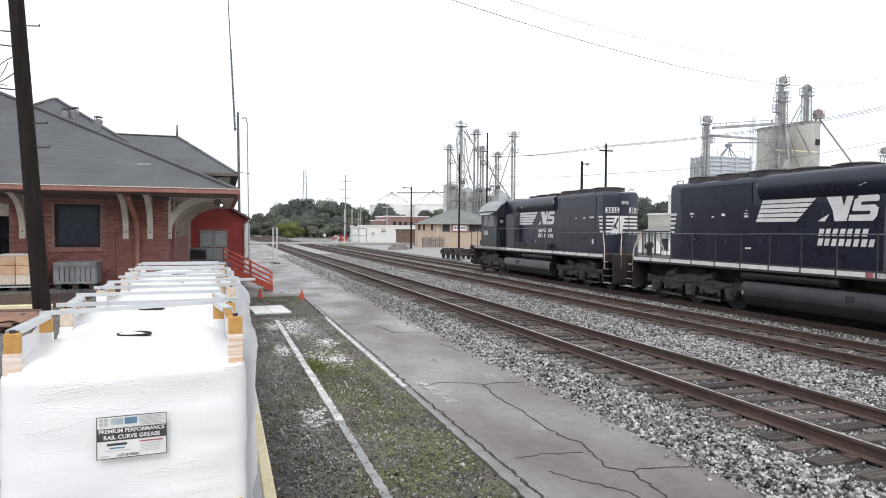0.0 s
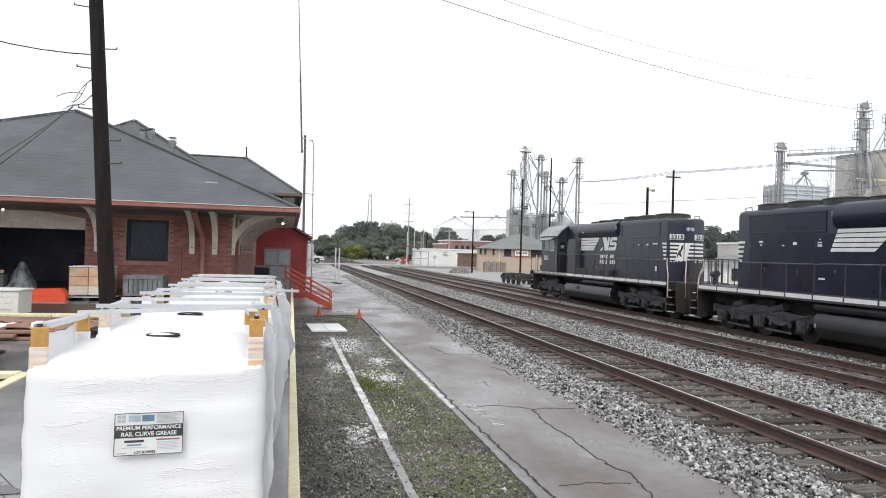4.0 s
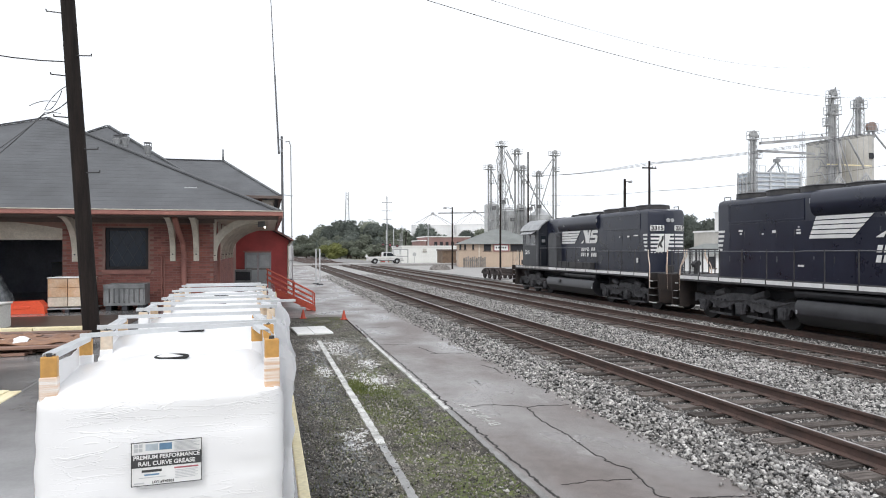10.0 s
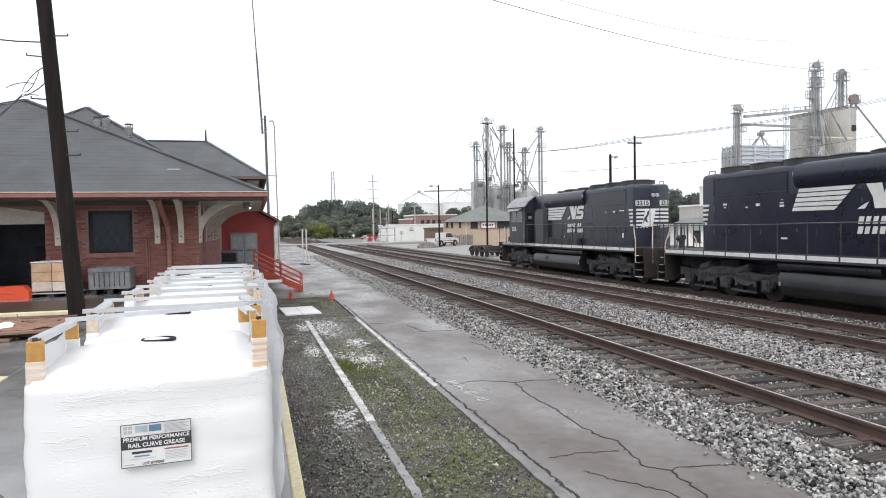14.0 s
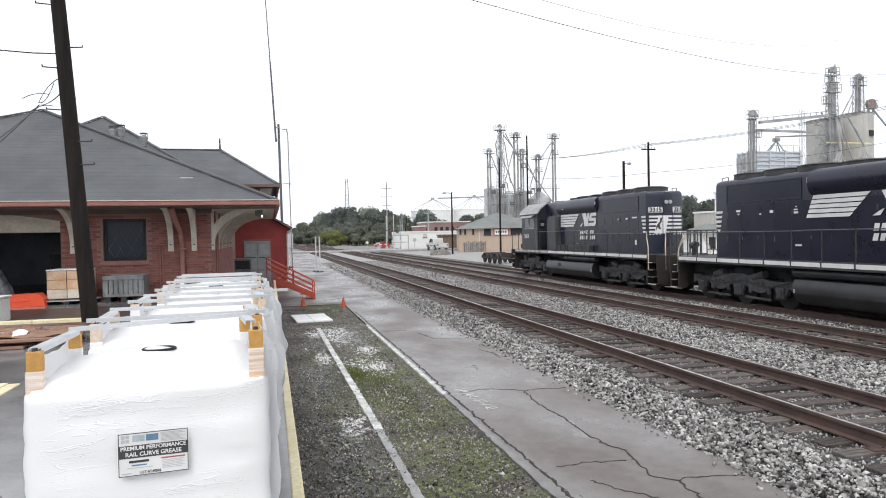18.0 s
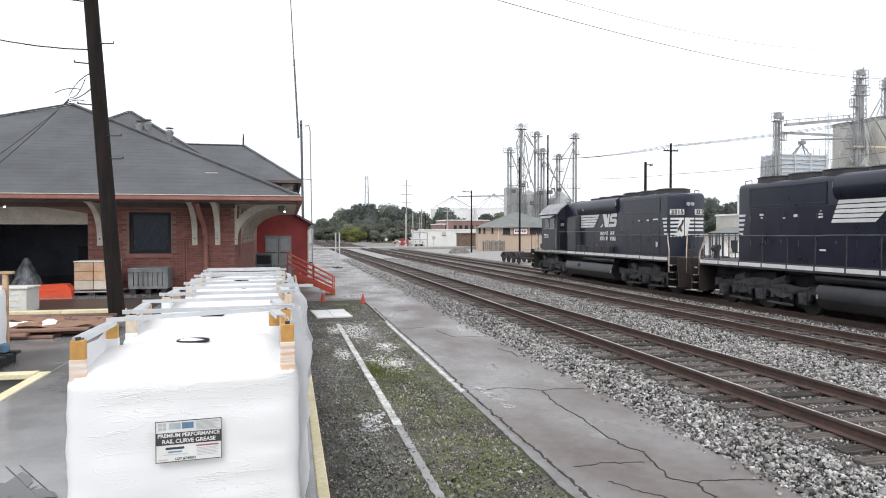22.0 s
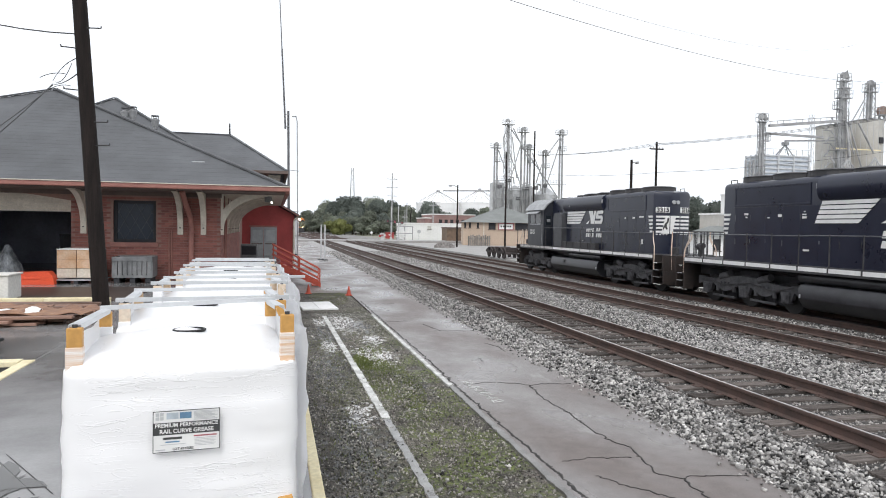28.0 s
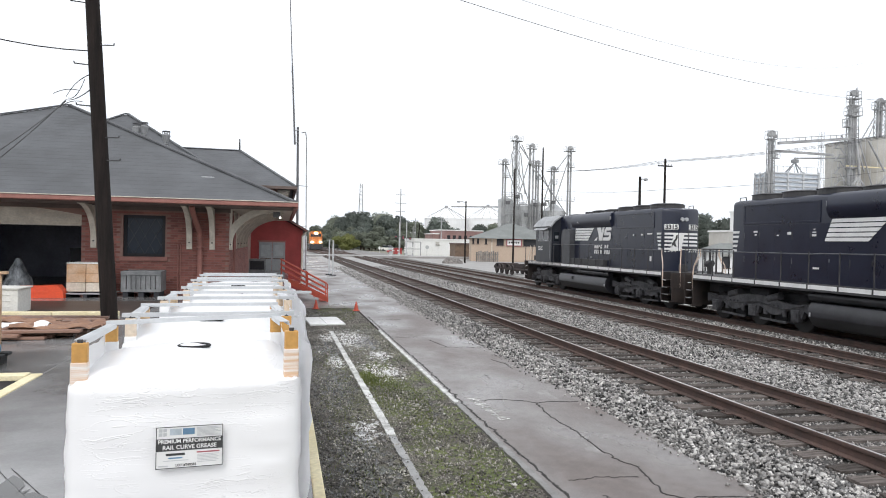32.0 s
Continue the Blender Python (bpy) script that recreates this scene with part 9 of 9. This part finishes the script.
single("gravel_heap", bm, M["heap"], "heap of grey-brown gravel beside the crossing", "gravel heap", kind="stuff", m=pose(15.45, 88.6, -0.36))
gt = thing("gate_frame", pose(16.9, 133.5, -0.4), "grey steel loading gate frame beside the crossing", "gate frame")
for x in (0, 1.6, 3.2):
    bm = bmesh.new()
    box(bm, x - 0.08, x + 0.08, -0.08, 0.08, 0, 2.9)
    part("post", bm, M["tower"], gt)
for z in (1.4, 2.8):
    bm = bmesh.new()
    box(bm, 0, 3.2, -0.06, 0.06, z, z + 0.14)
    part("rail", bm, M["tower"], gt)
# far tracks fanning beyond the crossing
for k, (xa, xb) in enumerate(((-3.5, -14), (-1.0, -7), (3.0, -2), (17.0, 4), (9.5, 16), (13.0, 28))):
    ft = thing("far_track", pose(0, 0, 0), "distant track curving away beyond the crossing", "railway track", kind="structure")
    for off in (0, 1.5):
        bm = bmesh.new()
        for j in range(10):
            ya, yb = 121.2 + j * 17.2, 121.2 + (j + 1) * 17.2
            f = lambda q: xa * 0.25 + 0.8 + (xb - xa) * ((q - 121.2) / 172) ** 1.5
            beam(bm, (f(ya) + off, ya, -0.06), (f(yb) + off, yb, -0.06), 0.17)
        part("rail", bm, M["rail_side"], ft)
bm = bmesh.new()
sheet(bm, -16, 15.5, 121.02, 300, -0.24)
single("far_ballast", bm, M["far_stone"], "grey stone bed under the far tracks", "ballast", kind="structure")


# ---- moving vehicles ----
def wheel_set(parent, x, ys, half, r):
    for y in ys:
        for s in (-1, 1):
            w_ = new("wheel")
            w_.parent = parent
            w_.location = (s * half, y, r)
            bm = bmesh.new()
            cyl(bm, (-0.11, 0, 0), (0.11, 0, 0), r, seg=24)
            part("tyre", bm, M["rubber"], w_)
            bm = bmesh.new()
            cyl(bm, (-0.12, 0, 0), (0.12, 0, 0), r * 0.5, seg=16)
            part("rim", bm, M["tower"], w_)


def pickup(m):
    p = thing("pickup_truck", m, "silver-white extended-cab pickup truck driving over the crossing", "pickup truck")
    def prism(name, prof, half, mat, label="", bevel=0.04):
        bm = bmesh.new()
        extrude(bm, prof, "x", -half, half)
        es = [e for e in bm.edges if abs(e.verts[0].co.x - e.verts[1].co.x) < 1e-4]
        bmesh.ops.bevel(bm, geom=es, offset=bevel, segments=2, affect="EDGES")
        return part(name, bm, M[mat], p, label)
    prism("body", [(-2.6, 0.58), (-2.6, 1.12), (-0.5, 1.12), (-0.5, 1.16), (1.55, 1.16), (2.5, 1.04), (2.62, 0.9), (2.62, 0.55), (2.2, 0.5), (1.0, 0.5), (-1.0, 0.5), (-2.2, 0.5)], 0.92, "truck_paint")
    prism("cab", [(-0.5, 1.13), (-0.42, 1.78), (-0.3, 1.84), (0.85, 1.84), (1.6, 1.13)], 0.82, "truck_paint")
    for y0, y1, y2, y3 in ((-0.38, -0.34, 0.08, 0.08), (0.16, 0.16, 0.82, 1.38)):
        bm = bmesh.new()
        extrude(bm, [(y0, 1.2), (y1, 1.74), (y2, 1.74), (y3, 1.2)], "x", -0.835, 0.835)
        part("side_window", bm, M["glass"], p)
    bm = bmesh.new()
    extrude(bm, [(0.9, 1.8), (1.58, 1.17), (1.62, 1.17), (0.94, 1.8)], "x", -0.72, 0.72)
    part("windshield", bm, M["glass"], p)
    bm = bmesh.new()
    box(bm, -0.78, 0.78, -2.5, -0.62, 1.1, 1.13)
    part("bed_liner", bm, M["dark"], p)
    for y0 in (-2.72, 2.6):
        bm = bmesh.new()
        box(bm, -0.9, 0.9, y0, y0 + 0.12, 0.42, 0.62, 0.03)
        part("bumper", bm, M["silo"], p)
    for s in (-0.72, 0.72):
        bm = bmesh.new()
        box(bm, s - 0.15, s + 0.15, 2.56, 2.64, 0.7, 0.86, 0.02)
        part("headlight", bm, M["silo"], p)
        bm = bmesh.new()
        box(bm, s - 0.1, s + 0.1, -2.62, -2.595, 0.7, 1.0, 0.01)
        part("tail_lamp", bm, M["label_red"], p)
    for s in (-0.926, 0.926):
        bm = bmesh.new()
        box(bm, s - 0.008, s + 0.008, -2.55, 2.5, 0.72, 0.78)
        part("side_moulding", bm, M["wire"], p, "dark rubbing strip")
        bm = bmesh.new()
        box(bm, s - 0.008, s + 0.008, -1.1, 1.15, 0.46, 0.55)
        part("sill_panel", bm, M["dark"], p)
        for y in (-1.62, 1.67):
            bm = bmesh.new()
            extrude(bm, [(y + 0.47 * math.cos(math.pi * k / 12), 0.42 + 0.45 * math.sin(math.pi * k / 12)) for k in range(13)], "x", s - 0.012, s + 0.012)
            part("wheel_arch", bm, M["dark"], p, "dark wheel opening")
    # a full-size truck: 6 m long
    for c in p.children:
        c.data.transform(Matrix.Diagonal((1.08, 1.14, 1.07, 1)))
    wheel_set(p, 0, (-1.85, 1.9), 0.93, 0.43)
    return p


def suv(m):
    p = thing("white_car", m, "small white car driving on the far road", "car")
    bm = bmesh.new()
    extrude(bm, [(-2.2, 0.35), (-2.25, 0.95), (-2.1, 1.05), (1.0, 1.02), (2.1, 0.9), (2.25, 0.7), (2.2, 0.35)], "x", -0.9, 0.9)
    part("body", bm, M["car_white"], p)
    bm = bmesh.new()
    extrude(bm, [(-2.1, 1.03), (-1.8, 1.6), (0.2, 1.62), (1.0, 1.03)], "x", -0.78, 0.78)
    part("cabin", bm, M["glass"], p)
    bm = bmesh.new()
    box(bm, -0.74, 0.74, -1.75, 0.15, 1.61, 1.66, 0.02)
    part("roof", bm, M["car_white"], p)
    wheel_set(p, 0, (-1.35, 1.4), 0.8, 0.34)
    return p


def train(m):
    t = thing("freight_locomotive", m, "orange diesel locomotive approaching with bright headlights", "locomotive")
    bm = bmesh.new()
    box(bm, -1.5, 1.5, 0.0, 21, 1.2, 1.6, 0.03)
    part("frame", bm, M["loco_frame"], t)
    bm = bmesh.new()
    extrude(bm, [(-0.95, 1.6), (-0.95, 2.9), (-0.75, 3.1), (0.75, 3.1), (0.95, 2.9), (0.95, 1.6)], "y", 0.6, 2.6)
    part("nose", bm, M["loco_orange"], t, "blunt orange nose")
    bm = bmesh.new()
    extrude(bm, [(-1.5, 1.6), (-1.5, 3.9), (-1.1, 4.55), (1.1, 4.55), (1.5, 3.9), (1.5, 1.6)], "y", 2.6, 5.2)
    cab = part("cab", bm, M["loco_orange"], t, "orange cab with dark windows")
    for x0, x1 in ((-1.25, -0.68), (-0.6, -0.05), (0.05, 0.6), (0.68, 1.25)):
        bm = bmesh.new()
        box(bm, x0, x1, 2.56, 2.595, 3.25, 3.9)
        part("windshield", bm, M["glass"], cab)
    bm = bmesh.new()
    extrude(bm, [(-1.0, 1.6), (-1.0, 4.3), (-0.7, 4.5), (0.7, 4.5), (1.0, 4.3), (1.0, 1.6)], "y", 5.2, 20)
    part("hood", bm, M["loco_orange"], t)
    bm = bmesh.new()
    box(bm, -1.4, 1.4, -0.1, 0.05, 0.3, 1.5, 0.03)
    part("pilot", bm, M["loco_frame"], t)
    for x, z, r in ((-0.16, 4.12, 0.2), (0.18, 4.12, 0.2), (-1.0, 1.95, 0.22), (1.0, 1.95, 0.22)):
        bm = bmesh.new()
        yy = 2.5 if z > 3 else 0.3
        cyl(bm, (x, yy - 0.14, z), (x, yy, z), r, seg=14)
        part("headlight", bm, M["head_lamp"], t, "glowing warm headlight")
    for s in (-1, 1):
        bm = bmesh.new()
        tube(bm, [(s * 1.35, 0.1, 1.5), (s * 1.35, 0.1, 2.5), (s * 0.5, 0.1, 2.5)], 0.025, 6)
        part("handrail", bm, M["cream"], t)
    for yc in (3.2, 17.5):
        for a in (-1.6, 0, 1.6):
            for s in (-0.75, 0.75):
                bm = bmesh.new()
                cyl(bm, (s - 0.06, yc + a, 0.5), (s + 0.06, yc + a, 0.5), 0.5, seg=18)
                part("wheel", bm, M["loco_frame"], t)
        bm = bmesh.new()
        box(bm, -1.05, 1.05, yc - 2.3, yc + 2.3, 0.45, 0.95, 0.05)
        part("truck_frame", bm, M["loco_frame"], t)
    bm = bmesh.new()
    box(bm, -1.3, 1.3, 6, 14, 0.3, 1.2, 0.1)
    part("fuel_tank", bm, M["loco_frame"], t)
    return t


truck_ob = pickup(pose(-16, 128.5, 0.02, 0, 0, -90))
car_ob = suv(pose(19, 300, -0.24, 0, 0, 180))
train_ob = train(pose(0.7875, 550, 0))


# ---- bricks of the freight house ----
bm = bmesh.new()
box(bm, -0.099, 0.099, -0.012, 0.004, -0.029, 0.029, 0.0)
BRICK = mesh_of(bm, M["brick"], "brick")
BRICK_HALF = BRICK.copy()
for v in BRICK_HALF.vertices:
    v.co.x *= 0.47
loose = bmesh.new()
count = 0
row = 0
z = DOCK + 0.04
while z < 3.15:
    shift = 0.105 if row % 2 else 0.0
    x = DOOR[1] + 0.1
    if shift:
        x += shift
    while x < WALL_X - 0.05:
        in_win = WIN[0] - 0.10 < x < WIN[1] + 0.10 and WIN[2] - 0.16 < z < WIN[3] + 0.03
        if not in_win:
            if 1.1 < z < 2.1 and count < 300:
                o = new("brick", BRICK)
                o.parent = house
                o.location = (x, WALL_Y, z)
                count += 1
            else:
                box(loose, x - 0.099, x + 0.099, WALL_Y - 0.012, WALL_Y + 0.003, z - 0.029, z + 0.029)
        x += 0.21
    # the side wall
    y = WALL_Y + 0.12 + shift
    while y < 33.0:
        box(loose, WALL_X - 0.003, WALL_X + 0.012, y - 0.099, y + 0.099, z - 0.029, z + 0.029)
        y += 0.21
    x = -17.3 - shift
    while x > -19.5:
        box(loose, x - 0.099, x + 0.099, WALL_Y - 0.012, WALL_Y + 0.003, z - 0.029, z + 0.029)
        x -= 0.21
    z += 0.073
    row += 1
tagged(part("brick_infill", loose, M["brick_joined"], house), kind="stuff")


def motions():
    road = [(0.0, -15.2, 115, -90), (3.0, -7.2, 115, -90), (5.5, -0.6, 115, -90), (6.5, 1.74, 115, -90), (8.0, 6.2, 115, -90), (9.0, 9.3, 115, -90), (10.0, 12.3, 114.5, -91),
            (11.0, 15.42, 111.5, -88), (12.0, 16.9, 105.5, -86), (12.5, 17.6, 101.5, -80), (13.0, 17.5, 98.0, -70), (13.8, 18.93, 95.5, -56), (14.4, 19.79, 94.8, -28), (15.2, 19.56, 95.0, 0), (16.6, 18.64, 97.0, 14), (17.2, 19.43, 101, 10), (18.6, 19.85, 114, 0), (20.0, 21.67, 133, -4), (21.5, 19.0, 139.0, 12), (23.0, 19.0, 149.0, -20), (24.5, 23.0, 156.0, -75), (26.5, 31.0, 157.5, -90), (32.0, 31.5, 157.5, -90)]
    walk(truck_ob, [(t, pose(x, y, -0.4 if y > 137 else 0.02 - 0.42 * (y - 133) / 4 if y > 133 else 0.02 if y > 113.5 else -0.32 if y < 110.5 else 0.02 - 0.34 * (113.5 - y) / 3, 0, 0, r)) for t, x, y, r in road])
    walk(car_ob, [(t, pose(x, y, -0.22, 0, 0, r)) for t, x, y, r in ((0.0, 19.0, 520, 180), (24.0, 19.0, 300, 180), (27.5, 18.6, 222, 180), (29.0, 18.0, 205, 176), (30.5, 18.6, 192, 198), (32.0, 21.5, 184, 215))])
    walk(train_ob, [(t, pose(0.7875, 161 + 12.3 * (32.0 - t), 0)) for t in (0.0, 8.0, 16.0, 24.0, 28.0, 32.0)])


motions()
